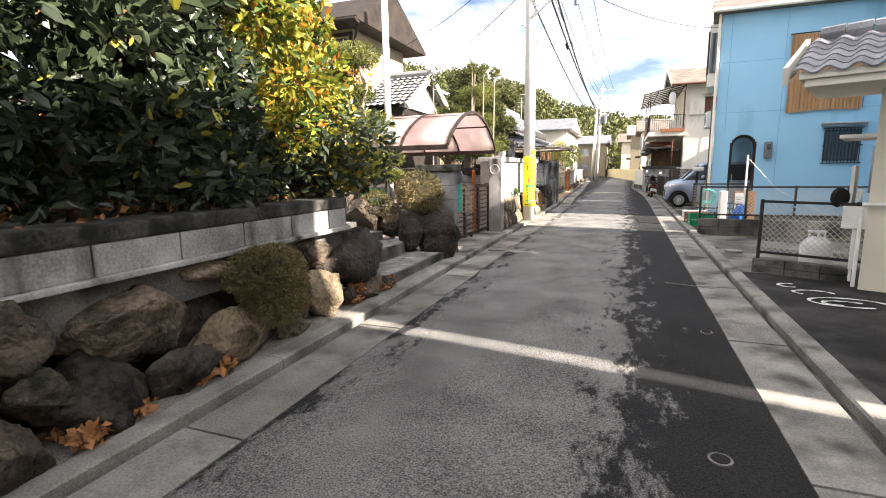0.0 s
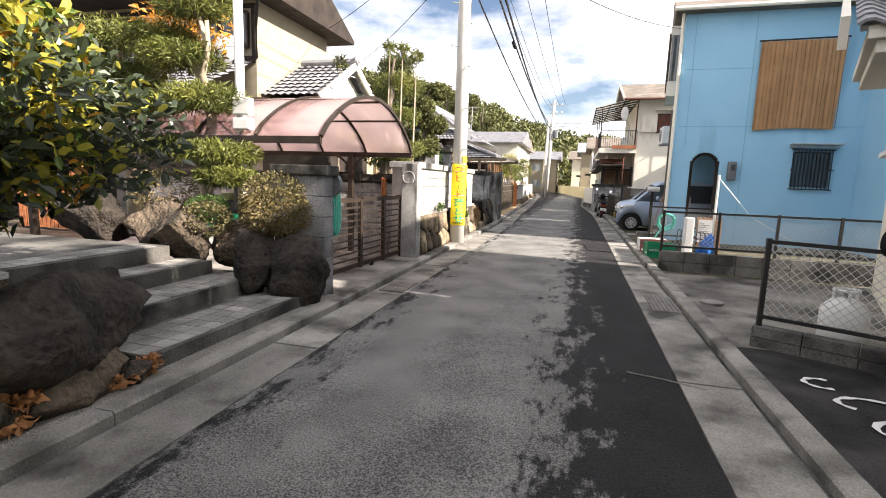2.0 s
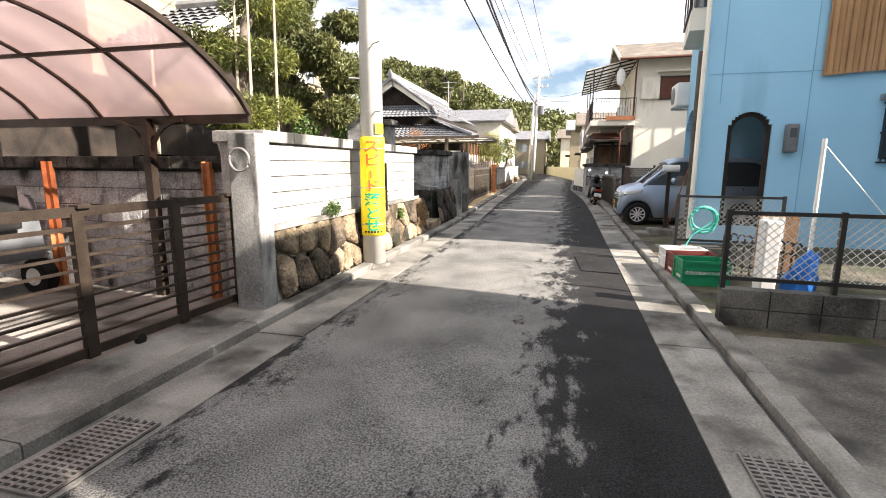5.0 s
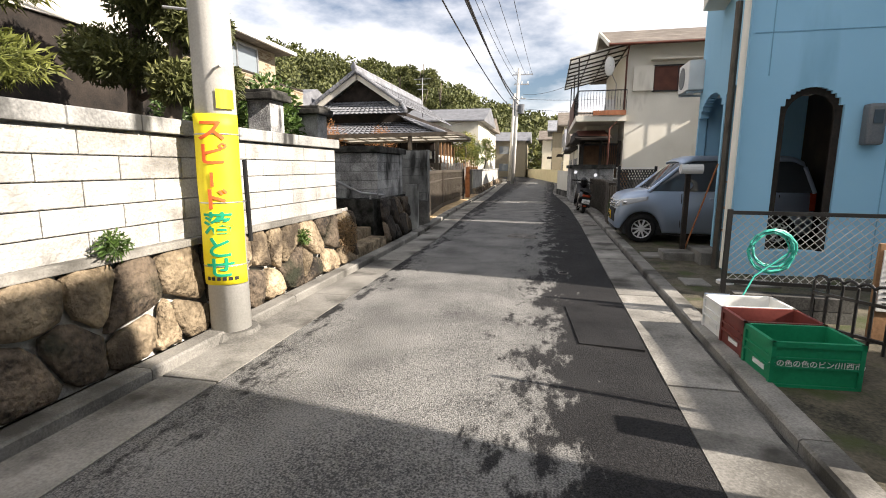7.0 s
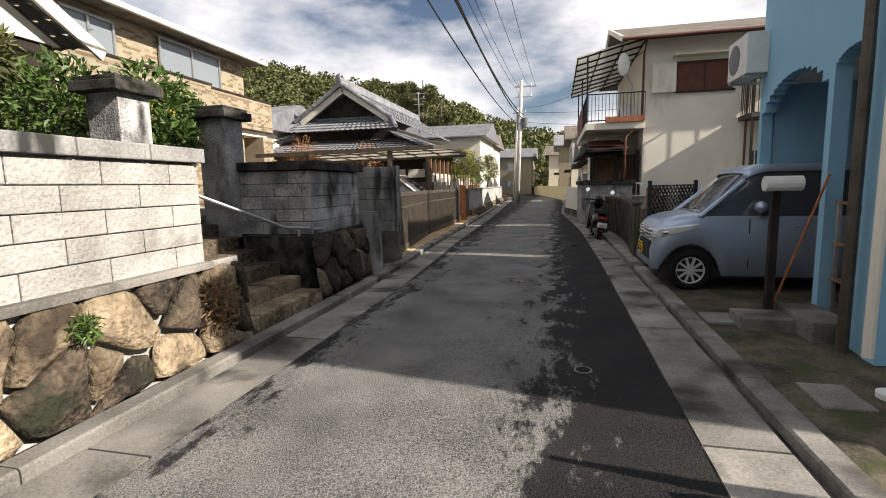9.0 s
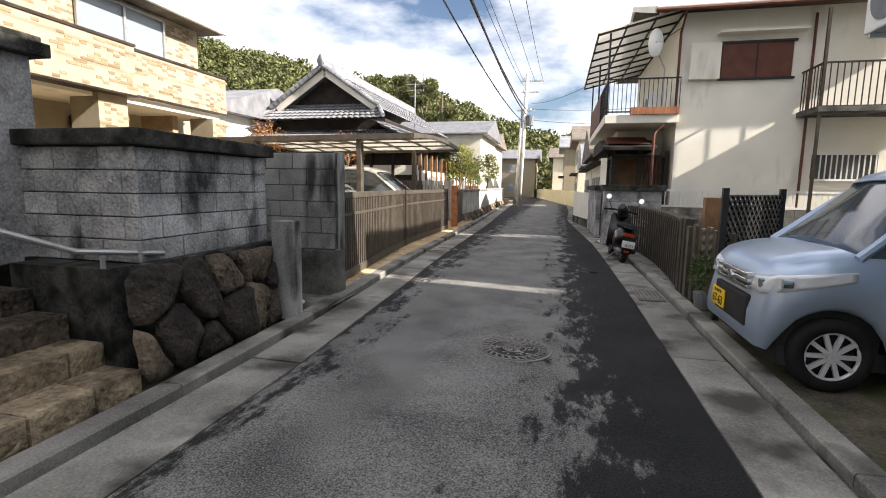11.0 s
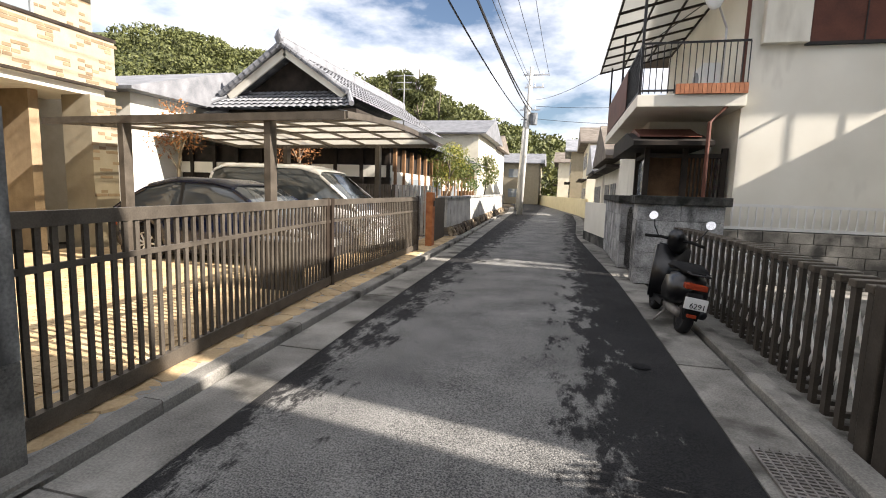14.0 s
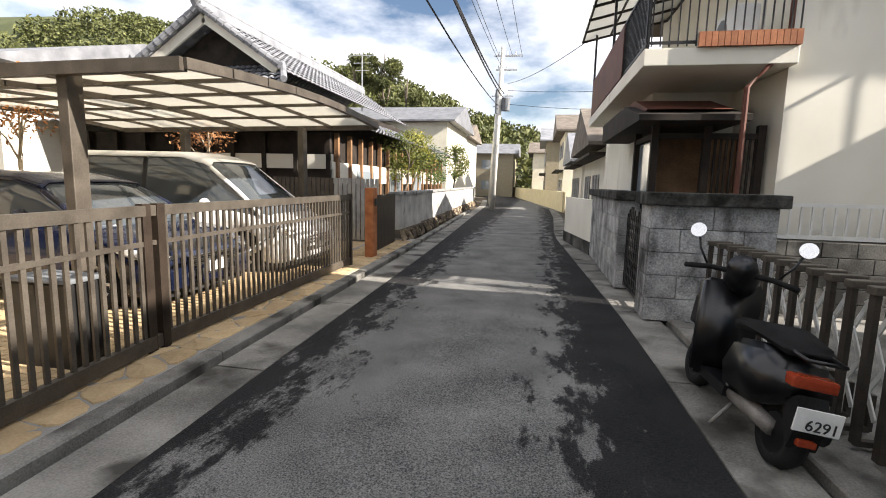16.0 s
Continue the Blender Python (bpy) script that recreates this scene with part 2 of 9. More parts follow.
M["bronze"] = material("bronze", (0.016, 0.011, 0.008), (0.055, 0.041, 0.031), 0.45, 5, 80, 0.05, metal=0.3)
M["fence_brown"] = material("fence_brown", (0.06, 0.05, 0.04), (0.13, 0.112, 0.09), 0.5, 5, 80, 0.05, metal=0.4, vary=0.06)
M["fence_dark"] = material("fence_dark", (0.03, 0.025, 0.02), (0.075, 0.064, 0.052), 0.55, 5, 80, 0.05, metal=0.3, vary=0.06)
M["black_metal"] = material("black_metal", (0.005, 0.005, 0.005), (0.022, 0.021, 0.02), 0.45, 6, 80, 0.1, spec=0.4)
M["gloss_black"] = material("gloss_black", (0.003, 0.003, 0.004), (0.01, 0.01, 0.011), 0.28, 6, 80, 0.03, spec=0.5)
M["steel"] = material("steel", (0.33, 0.33, 0.33), (0.55, 0.55, 0.54), 0.4, 5, 70, 0.05, metal=0.8)
M["white_metal"] = material("white_metal", (0.6, 0.59, 0.55), (0.78, 0.77, 0.73), 0.5, 4, 70, 0.05)
M["rust"] = material("rust", (0.25, 0.08, 0.03), (0.5, 0.2, 0.08), 0.8, 7, 60, 0.2)
M["pole_concrete"] = material("pole_concrete", (0.42, 0.41, 0.38), (0.62, 0.61, 0.57), 0.85, 2, 60, 0.15, stain=((0.3, 0.29, 0.26), 2.5, 0.6))
M["sign_yellow"] = material("sign_yellow", (0.82, 0.66, 0.015), (0.92, 0.78, 0.03), 0.55, 4, 60, 0.03)
M["sign_red"] = material("sign_red", (0.7, 0.1, 0.02), (0.8, 0.16, 0.04), 0.6, 4, 60, 0)
M["sign_green"] = material("sign_green", (0.0, 0.25, 0.12), (0.01, 0.33, 0.17), 0.6, 4, 60, 0)
M["green_plastic"] = material("green_plastic", (0.004, 0.16, 0.07), (0.01, 0.24, 0.11), 0.4, 3, 40, 0.05)
M["red_plastic"] = material("red_plastic", (0.12, 0.03, 0.025), (0.2, 0.05, 0.04), 0.5, 3, 40, 0.05)
M["white_plastic"] = material("white_plastic", (0.6, 0.6, 0.58), (0.76, 0.76, 0.73), 0.45, 3, 60, 0.03)
M["grey_plastic"] = material("grey_plastic", (0.09, 0.1, 0.11), (0.17, 0.18, 0.19), 0.5, 3, 60, 0.03)
M["hose"] = material("hose", (0.03, 0.36, 0.28), (0.07, 0.48, 0.38), 0.4, 5, 30, 0)
M["blue_plastic"] = material("blue_plastic", (0.01, 0.1, 0.42), (0.03, 0.2, 0.6), 0.5, 6, 30, 0.1)
M["curtain"] = material("curtain", (0.3, 0.17, 0.08), (0.42, 0.25, 0.13), 0.9, 2, 90, 0.1)
M["rubber"] = material("rubber", (0.005, 0.005, 0.005), (0.018, 0.018, 0.018), 0.85, 5, 80, 0.1, spec=0.2)
M["alloy"] = material("alloy", (0.5, 0.5, 0.51), (0.72, 0.72, 0.73), 0.35, 6, 60, 0, metal=0.35)
M["car_silver"] = material("car_silver", (0.36, 0.44, 0.56), (0.4, 0.48, 0.6), 0.3, 1, 200, 0, metal=0.55)
M["car_navy"] = material("car_navy", (0.004, 0.006, 0.018), (0.007, 0.011, 0.03), 0.15, 1, 200, 0, spec=0.5)
M["car_white"] = material("car_white", (0.8, 0.8, 0.8), (0.85, 0.85, 0.85), 0.2, 1, 200, 0, spec=0.5)
M["lens_red"] = material("lens_red", (0.22, 0.025, 0.012), (0.34, 0.06, 0.02), 0.2, 4, 40, 0)
M["lens_clear"] = material("lens_clear", (0.55, 0.57, 0.6), (0.75, 0.77, 0.8), 0.12, 4, 40, 0, metal=0.3)
M["plate_yellow"] = material("plate_yellow", (0.8, 0.5, 0.01), (0.88, 0.58, 0.02), 0.5, 4, 40, 0)
M["chrome"] = material("chrome", (0.6, 0.6, 0.6), (0.75, 0.75, 0.75), 0.12, 4, 40, 0, metal=1.0)
M["glass"] = glassy("glass")
M["glass_bright"] = glassy("glass_bright", (0.2, 0.23, 0.25), 0.08)
M["pink_sheet"] = sheer("pink_sheet", (0.74, 0.64, 0.63), 0.6)
M["smoke_sheet"] = sheer("smoke_sheet", (0.74, 0.72, 0.66), 0.42)
M["bark"] = material("bark", (0.05, 0.04, 0.03), (0.2, 0.165, 0.13), 0.9, 6, 40, 0.8)
M["bark_pale"] = material("bark_pale", (0.2, 0.16, 0.11), (0.46, 0.4, 0.3), 0.9, 6, 40, 0.6)
M["leaf_dark"] = leafy("leaf_dark", (0.014, 0.024, 0.013), (0.062, 0.082, 0.042), 0.3, 0.15)
M["leaf_gold"] = leafy("leaf_gold", (0.13, 0.17, 0.018), (0.5, 0.43, 0.06), 0.5, 0.4)
M["leaf_orange"] = leafy("leaf_orange", (0.38, 0.14, 0.015), (0.55, 0.3, 0.04), 0.5, 0.4)
M["leaf_pine"] = leafy("leaf_pine", (0.035, 0.06, 0.012), (0.2, 0.21, 0.04), 0.6, 0.25)
M["leaf_bush"] = leafy("leaf_bush", (0.05, 0.055, 0.02), (0.2, 0.155, 0.06), 0.6, 0.25)
M["leaf_green"] = leafy("leaf_green", (0.03, 0.07, 0.015), (0.1, 0.16, 0.03), 0.5, 0.25)
M["leaf_wood"] = leafy("leaf_wood", (0.03, 0.045, 0.012), (0.15, 0.155, 0.045), 0.7, 0.1)
M["leaf_bare"] = leafy("leaf_bare", (0.14, 0.09, 0.05), (0.3, 0.2, 0.1), 0.7, 0.2)
M["leaf_dead"] = leafy("leaf_dead", (0.2, 0.09, 0.03), (0.42, 0.2, 0.08), 0.8, 0.2)
M["fruit"] = material("fruit", (0.85, 0.4, 0.01), (0.9, 0.5, 0.02), 0.5, 5, 50, 0.05)
M["paver_tan"] = material("paver_tan", (0.36, 0.25, 0.13), (0.58, 0.44, 0.26), 0.85, 3, 50, 0.3, vary=0.15)
M["tile_pave"] = material("tile_pave", (0.09, 0.087, 0.08), (0.33, 0.32, 0.295), 0.85, 4, 60, 0.4, vary=0.25)
M["hill"] = material("hill", (0.03, 0.04, 0.015), (0.09, 0.1, 0.04), 0.95, 0.1, 2, 0)
# Pale blue of distant haze, put into the mountain's base colour.
M["hill_far_haze"] = material("hill_far_haze", (0.13, 0.18, 0.2), (0.18, 0.23, 0.26), 0.95, 0.02, 0.4, 0)
M["ink"] = material("ink", (0.01, 0.01, 0.01), (0.03, 0.03, 0.03), 0.7, 5, 50, 0)
M["iron"] = material("iron", (0.12, 0.11, 0.1), (0.3, 0.28, 0.26), 0.6, 6, 90, 0.3, metal=0.4)
M["wire"] = material("wire", (0.015, 0.015, 0.016), (0.04, 0.04, 0.042), 0.7, 5, 50, 0)
M["mesh_wire"] = material("mesh_wire", (0.4, 0.4, 0.39), (0.55, 0.55, 0.53), 0.45, 5, 60, 0, metal=0.5)


# ---- builders ----
def thing(name, label, category, loc=(0, 0, 0), group="", kind=""):
    ob = new(name)
    ob.empty_display_size = 0.1
    ob.location = loc
    return tagged(ob, label, category, group, kind)


def base_of(ob):
    while ob.parent:
        ob = ob.parent
    return Vector(ob.location)


def part(name, bm, mat, parent=None, label="", local=False, smooth=False):
    """Links a bmesh, given in world metres (or in the thing's own, with local), as one mesh under parent."""
    me = bpy.data.meshes.new(name)
    if parent is not None and not local:
        bmesh.ops.translate(bm, verts=bm.verts, vec=-base_of(parent))
    bm.normal_update()
    bm.to_mesh(me)
    bm.free()
    me.materials.append(M[mat] if isinstance(mat, str) else mat)
    if smooth:
        me.polygons.foreach_set("use_smooth", [True] * len(me.polygons))
    ob = new(name, me)
    ob.parent = parent
    if label:
        ob["label"] = label
    return ob


def box(bm, x0, x1, y0, y1, z0, z1, bevel=0.0, m=None):
    vs = [bm.verts.new(Vector((x, y, z)) if m is None else m @ Vector((x, y, z))) for x in (x0, x1) for y in (y0, y1) for z in (z0, z1)]
    fs = [bm.faces.new([vs[i] for i in q]) for q in ((0, 1, 3, 2), (4, 6, 7, 5), (0, 4, 5, 1), (2, 3, 7, 6), (0, 2, 6, 4), (1, 5, 7, 3))]
    if bevel:
        es = list({e for f in fs for e in f.edges})
        bmesh.ops.bevel(bm, geom=es, offset=bevel, segments=2, affect="EDGES", profile=0.6)
    return vs


def bar(bm, a, b, w, d=None, up=(0, 0, 1)):
    """A square bar from a to b."""
    a, b = Vector(a), Vector(b)
    d = w if d is None else d
    ax = (b - a).normalized()
    u = Vector(up)
    if abs(ax.dot(u)) > 0.98:
        u = Vector((0, 1, 0))
    s = ax.cross(u).normalized() * (w / 2)
    t = s.cross(ax).normalized() * (d / 2)
    ring = [[bm.verts.new(p + q) for q in (s + t, -s + t, -s - t, s - t)] for p in (a, b)]
    for i in range(4):
        bm.faces.new((ring[0][i], ring[0][(i + 1) % 4], ring[1][(i + 1) % 4], ring[1][i]))
    bm.faces.new(ring[0][::-1])
    bm.faces.new(ring[1])


def tube(bm, pts, r, n=8, close=True):
    """A round bar through points; r: one radius or one for each point."""
    pts = [Vector(p) for p in pts]
    rs = r if isinstance(r, (list, tuple)) else [r] * len(pts)
    rings = []
    up = Vector((0, 0, 1))
    for i, p in enumerate(pts):
        ax = (pts[min(i + 1, len(pts) - 1)] - pts[max(i - 1, 0)]).normalized()
        u = up if abs(ax.dot(up)) < 0.95 else Vector((1, 0, 0))
        s = ax.cross(u).normalized()
        t = s.cross(ax)
        rings.append([bm.verts.new(p + (s * math.cos(2 * math.pi * k / n) + t * math.sin(2 * math.pi * k / n)) * rs[i]) for k in range(n)])
    for a, b in zip(rings, rings[1:]):
        for k in range(n):
            bm.faces.new((a[k], a[(k + 1) % n], b[(k + 1) % n], b[k]))
    if close:
        bm.faces.new(rings[0][::-1])
        bm.faces.new(rings[-1])


def prism(bm, poly, axis, a, b):
    """A polygon in the two other axes, drawn out along axis from a to b."""
    i = "xyz".index(axis)

    def at(p, v):
        q = list(p)
        q.insert(i, v)
        return bm.verts.new(q)
    lo, hi = [at(p, a) for p in poly], [at(p, b) for p in poly]
    n = len(poly)
    bm.faces.new(lo)
    bm.faces.new(hi[::-1])
    for k in range(n):
        bm.faces.new((lo[(k + 1) % n], lo[k], hi[k], hi[(k + 1) % n]))
    bmesh.ops.recalc_face_normals(bm, faces=bm.faces)


def sheet(bm, f, us, vs, thick=0.0):
    """A grid of points f(u, v)."""
    g = [[bm.verts.new(f(u, v)) for v in vs] for u in us]
    fs = [bm.faces.new((g[i][j], g[i + 1][j], g[i + 1][j + 1], g[i][j + 1])) for i in range(len(us) - 1) for j in range(len(vs) - 1)]
    if thick:
        bmesh.ops.recalc_face_normals(bm, faces=fs)
        bmesh.ops.solidify(bm, geom=fs, thickness=thick)


def steps(a, b, n):
    return [a + (b - a) * i / n for i in range(n + 1)]


def strip_wall(bm, axis, u0, u1, z0, z1, c0, c1, holes):
    """A wall along axis x or y, between c0 and c1 across; holes: (u0, u1, z0, z1, arch rise). Made of upright pieces."""
    cuts = {u0, u1}
    for h in holes:
        cuts |= {h[0], h[1]}
        if h[4]:
            cuts |= set(steps(h[0], h[1], 14))
    cuts = sorted(c for c in cuts if u0 <= c <= u1)
    for a, b in zip(cuts, cuts[1:]):
        mid, low = (a + b) / 2, z0
        gaps = []
        for h in holes:
            if h[0] < mid < h[1]:
                s = (mid - h[0]) / (h[1] - h[0]) * 2 - 1
                gaps.append((h[2], h[3] - h[4] * (1 - math.sqrt(max(0, 1 - s * s)))))
        for g0, g1 in sorted(gaps) + [(z1, z1)]:
            if g0 - low > 0.002:
                if axis == "x":
                    box(bm, a, b, c0, c1, low, g0)
                else:
                    box(bm, c0, c1, a, b, low, g0)
            low = g1
    bmesh.ops.remove_doubles(bm, verts=bm.verts[:], dist=0.0005)


def rock(bm, c, size, seed, rough=0.2, sub=3):
    """An uneven boulder."""
    rnd = random.Random(seed)
    off = Vector((rnd.uniform(-50, 50), rnd.uniform(-50, 50), rnd.uniform(-50, 50)))
    made = bmesh.ops.create_icosphere(bm, subdivisions=sub, radius=1.0)["verts"]
    cuts = [(Vector((rnd.uniform(-1, 1), rnd.uniform(-1, 1), rnd.uniform(-0.6, 1))).normalized(), rnd.uniform(0.48, 0.82)) for _ in range(14)]
    for v in made:
        p = v.co.copy()
        for nrm, d in cuts:
            k = p.dot(nrm) - d
            if k > 0:
                p -= nrm * k * 0.97
        p *= 1 + rough * (noise.noise(p * 1.4 + off) + 0.55 * noise.noise(p * 3.5 + off) + 0.35 * noise.noise(p * 8 + off))
        v.co = Vector((c[0] + p.x * size[0], c[1] + p.y * size[1], c[2] + p.z * size[2]))
    return made


def leaves(name, mat, parent, clumps, count, size, seed, flat=0.0, narrow=0.45, label="", shell=0.55, kind="", keep=None, oval=False):
    """A crown: count small folded leaves spread over ellipsoid clumps (x, y, z, rx, ry, rz), mostly near their surface."""
    rng = np.random.default_rng(seed)
    cl = np.array(clumps, float)
    wgt = cl[:, 3] * cl[:, 4] + cl[:, 4] * cl[:, 5] + cl[:, 3] * cl[:, 5]
    pick = rng.choice(len(cl), count, p=wgt / wgt.sum())
    d = rng.normal(size=(count, 3))
    d /= np.linalg.norm(d, axis=1, keepdims=True)
    rad = shell + (1.08 - shell) * rng.random((count, 1)) ** 0.6
    pos = cl[pick, :3] + d * rad * cl[pick, 3:6]
    if keep is not None:
        ok = keep(pos)
        pos, d = pos[ok], d[ok]
        count = len(pos)
    way = d * [1, 1, 1 - flat] + rng.normal(size=(count, 3)) * 0.6 + [0, 0, 0.25]
    way /= np.linalg.norm(way, axis=1, keepdims=True)
    side = np.cross(way, rng.normal(size=(count, 3)))
    side /= np.linalg.norm(side, axis=1, keepdims=True)
    up = np.cross(side, way)
    s = size * (0.6 + 0.8 * rng.random((count, 1)))
    base, tip = pos - way * s * 0.5, pos + way * s * 0.5 - np.array([0, 0, 0.12]) * s
    a, b = pos + side * s * narrow * 0.5 + up * s * 0.1, pos - side * s * narrow * 0.5 + up * s * 0.1
    if oval:
        d1, wd = way * s * 0.22, side * s * narrow * 0.46
        co = np.stack([base, pos - d1 + wd + up * s * 0.08, pos + d1 + wd + up * s * 0.06, tip, pos + d1 - wd + up * s * 0.06, pos - d1 - wd + up * s * 0.08], 1).reshape(-1, 3)
    else:
        co = np.stack([base, a, tip, b], 1).reshape(-1, 3)
    if parent is not None:
        co = co - np.array(base_of(parent))
    me = bpy.data.meshes.new(name)
    if oval:
        k = np.arange(count) * 6
        tris = [(0, 1, 2), (0, 2, 3), (0, 3, 4), (0, 4, 5)]
    else:
        k = np.arange(count) * 4
        tris = [(0, 1, 2), (0, 2, 3)]
    me.from_pydata(co.tolist(), [], np.concatenate([np.stack([k + q for q in t], 1) for t in tris]).tolist())
    me.materials.append(M[mat])
    ob = new(name, me)
    ob.parent = parent
    if label:
        ob["label"] = label
    if kind:
        ob["kind"] = kind
    return ob


def lettering(name, text, size, mat, m, parent=None, sx=1.0, stretch=1.0, bold=0.0):
    cu = bpy.data.curves.new(name, "FONT")
    cu.body, cu.size, cu.extrude, cu.offset = text, size, 0.002, bold
    cu.align_x, cu.align_y = "CENTER", "CENTER"
    tmp = bpy.data.objects.new(name, cu)
    me = bpy.data.meshes.new_from_object(tmp)
    bpy.data.objects.remove(tmp)
    me.transform(m @ Matrix.Diagonal((sx, stretch, 1, 1)))
    if parent is not None:
        me.transform(Matrix.Translation(-base_of(parent)))
    me.materials.append(M[mat])
    ob = new(name, me)
    ob.parent = parent
    return ob


B = bmesh.new

# ---- ground, road, kerbs ----
def lerp_at(table, y):
    for (a, p), (b, q) in zip(table, table[1:]):
        if y <= b:
            return p + (q - p) * max(0, (y - a)) / (b - a)
    return table[-1][1]


ROAD_L = [(-12, -1.55), (5, -1.6), (20, -1.66), (25.5, -1.98), (35, -2.3), (47, -2.9), (58, -3.4), (75, -5.0), (100, -9.0)]
ROAD_R = [(-12, 1.3), (8, 1.32), (23, 1.34), (29, 1.27), (33, 1.05), (39, 0.75), (48, 1.0), (56, 1.0), (67, -0.4), (80, -2.2), (100, -5.0)]


def xl(y):
    return lerp_at(ROAD_L, y)


def xr(y):
    return lerp_at(ROAD_R, y)


def uneven(p, amount, scale):
    return amount * noise.noise(Vector(p) * scale)


def build_ground():
    bm = B()
    sheet(bm, lambda x, y: Vector((x, y, -0.06)), [-400, -60, -20, 0, 20, 60, 400], [-60, -20, 0, 30, 60, 120, 600])
    tagged(part("ground", bm, "earth"), "bare brown earth ground under the street", "ground", kind="structure")
    bm = B()
    ys = steps(-10, 34, 88) + steps(34, 100, 33)[1:]
    sheet(bm, lambda y, u: Vector((xl(y) + (xr(y) - xl(y)) * u, y, 0.015 * (1 - (2 * u - 1) ** 2) + uneven((u * 3, y, 0), 0.004, 1.1))), ys, steps(0, 1, 10))
    tagged(part("road", bm, "asphalt"), "worn grey asphalt road with darker damp edges", "road", kind="structure")
    for side, f, s, lab in (("gutter_left", xl, -1, "concrete gutter lid strip beside the walls"), ("gutter_right", xr, 1, "concrete gutter strip beside the houses")):
        g = thing(side, lab, "gutter", (0, 0, 0), kind="structure")
        y, k = -9.0, 0
        rnd = random.Random(5 + s)
        while y < 70:
            ln = rnd.choice((2.1, 2.3, 2.4))
            bm = B()
            o = rnd.uniform(-0.004, 0.004)
            w = 0.44
            a = [f(y + 0.01) + s * 0.006, f(y + ln - 0.01) + s * 0.006]
            vs = [bm.verts.new((a[0] + s * c, y + 0.012, z)) for c in (0, w) for z in (-0.1, 0.004 + o)] + [bm.verts.new((a[1] + s * c, y + ln - 0.012, z)) for c in (0, w) for z in (-0.1, 0.004 + o)]
            for q in ((1, 3, 7, 5), (0, 1, 5, 4), (2, 6, 7, 3), (0, 2, 3, 1), (4, 5, 7, 6)):
                bm.faces.new([vs[i] for i in q])
            bmesh.ops.recalc_face_normals(bm, faces=bm.faces)
            part("slab", bm, "concrete", g)
            y += ln
            k += 1
        # kerb behind the slit
        kb = thing("kerb", "low concrete kerb behind the gutter slit", "kerb", (0, 0, 0), kind="structure")
        y = -9.0
        while y < (50 if s < 0 else 37):
            bm = B()
            a0, a1 = f(y) + s * (0.44 + 0.075), f(y + 1.99) + s * (0.44 + 0.075)
            h = 0.055 if s < 0 else 0.04
            vs = [bm.verts.new((p + s * c, yy, z)) for p, yy in ((a0, y), (a1, y + 1.99)) for c, z in ((0, -0.15), (0, h - 0.015), (0.015, h), (0.16, h), (0.16, -0.1))]
            for i in range(4):
                bm.faces.new((vs[i], vs[i + 1], vs[i + 6], vs[i + 5]))
            bm.faces.new(vs[:5][::-1])
            bm.faces.new(vs[5:])
            bmesh.ops.recalc_face_normals(bm, faces=bm.faces)
            part("kerb_stone", bm, "concrete", kb)
            y += 2.0
        bm = B()
        sheet(bm, lambda yy, c: Vector((f(yy) + s * (0.43 + 0.1 * c), yy, -0.045)), steps(-9, 50, 30), [0, 1])
        tagged(part("gutter_slit", bm, "concrete_dark"), "narrow dark drain slit along the kerb", "drain", kind="structure")
    bm = B()
    sheet(bm, lambda y, c: Vector((xl(y) - 0.66 - c, y, 0.035 + 0.05 * c + uneven((c * 4, y * 2, 3), 0.02, 2))), steps(-9, 8.2, 60), steps(0, 0.7, 8))
    tagged(part("gravel_strip", bm, "gravel"), "sandy gravel strip between kerb and boulders", "gravel", kind="structure")
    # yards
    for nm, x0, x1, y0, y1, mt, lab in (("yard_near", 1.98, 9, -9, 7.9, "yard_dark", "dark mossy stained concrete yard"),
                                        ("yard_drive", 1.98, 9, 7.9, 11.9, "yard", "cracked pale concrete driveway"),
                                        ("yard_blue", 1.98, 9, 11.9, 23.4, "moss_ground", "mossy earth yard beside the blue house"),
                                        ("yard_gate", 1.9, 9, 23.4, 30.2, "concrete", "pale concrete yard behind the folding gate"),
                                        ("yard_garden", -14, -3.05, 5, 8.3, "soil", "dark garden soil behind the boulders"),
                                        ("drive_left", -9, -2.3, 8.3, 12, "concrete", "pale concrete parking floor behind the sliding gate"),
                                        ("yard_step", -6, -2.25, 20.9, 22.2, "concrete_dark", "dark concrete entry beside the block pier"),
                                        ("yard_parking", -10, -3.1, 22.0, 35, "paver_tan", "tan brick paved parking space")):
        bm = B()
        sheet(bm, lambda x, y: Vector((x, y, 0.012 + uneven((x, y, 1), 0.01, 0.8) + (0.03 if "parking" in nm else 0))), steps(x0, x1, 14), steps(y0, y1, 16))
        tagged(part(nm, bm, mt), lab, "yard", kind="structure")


build_ground()


# ---- blue house ----
def skew(bm):
    for v in bm.verts:
        v.co.x += 0.145 * max(0, v.co.y - 17.6)
    return bm


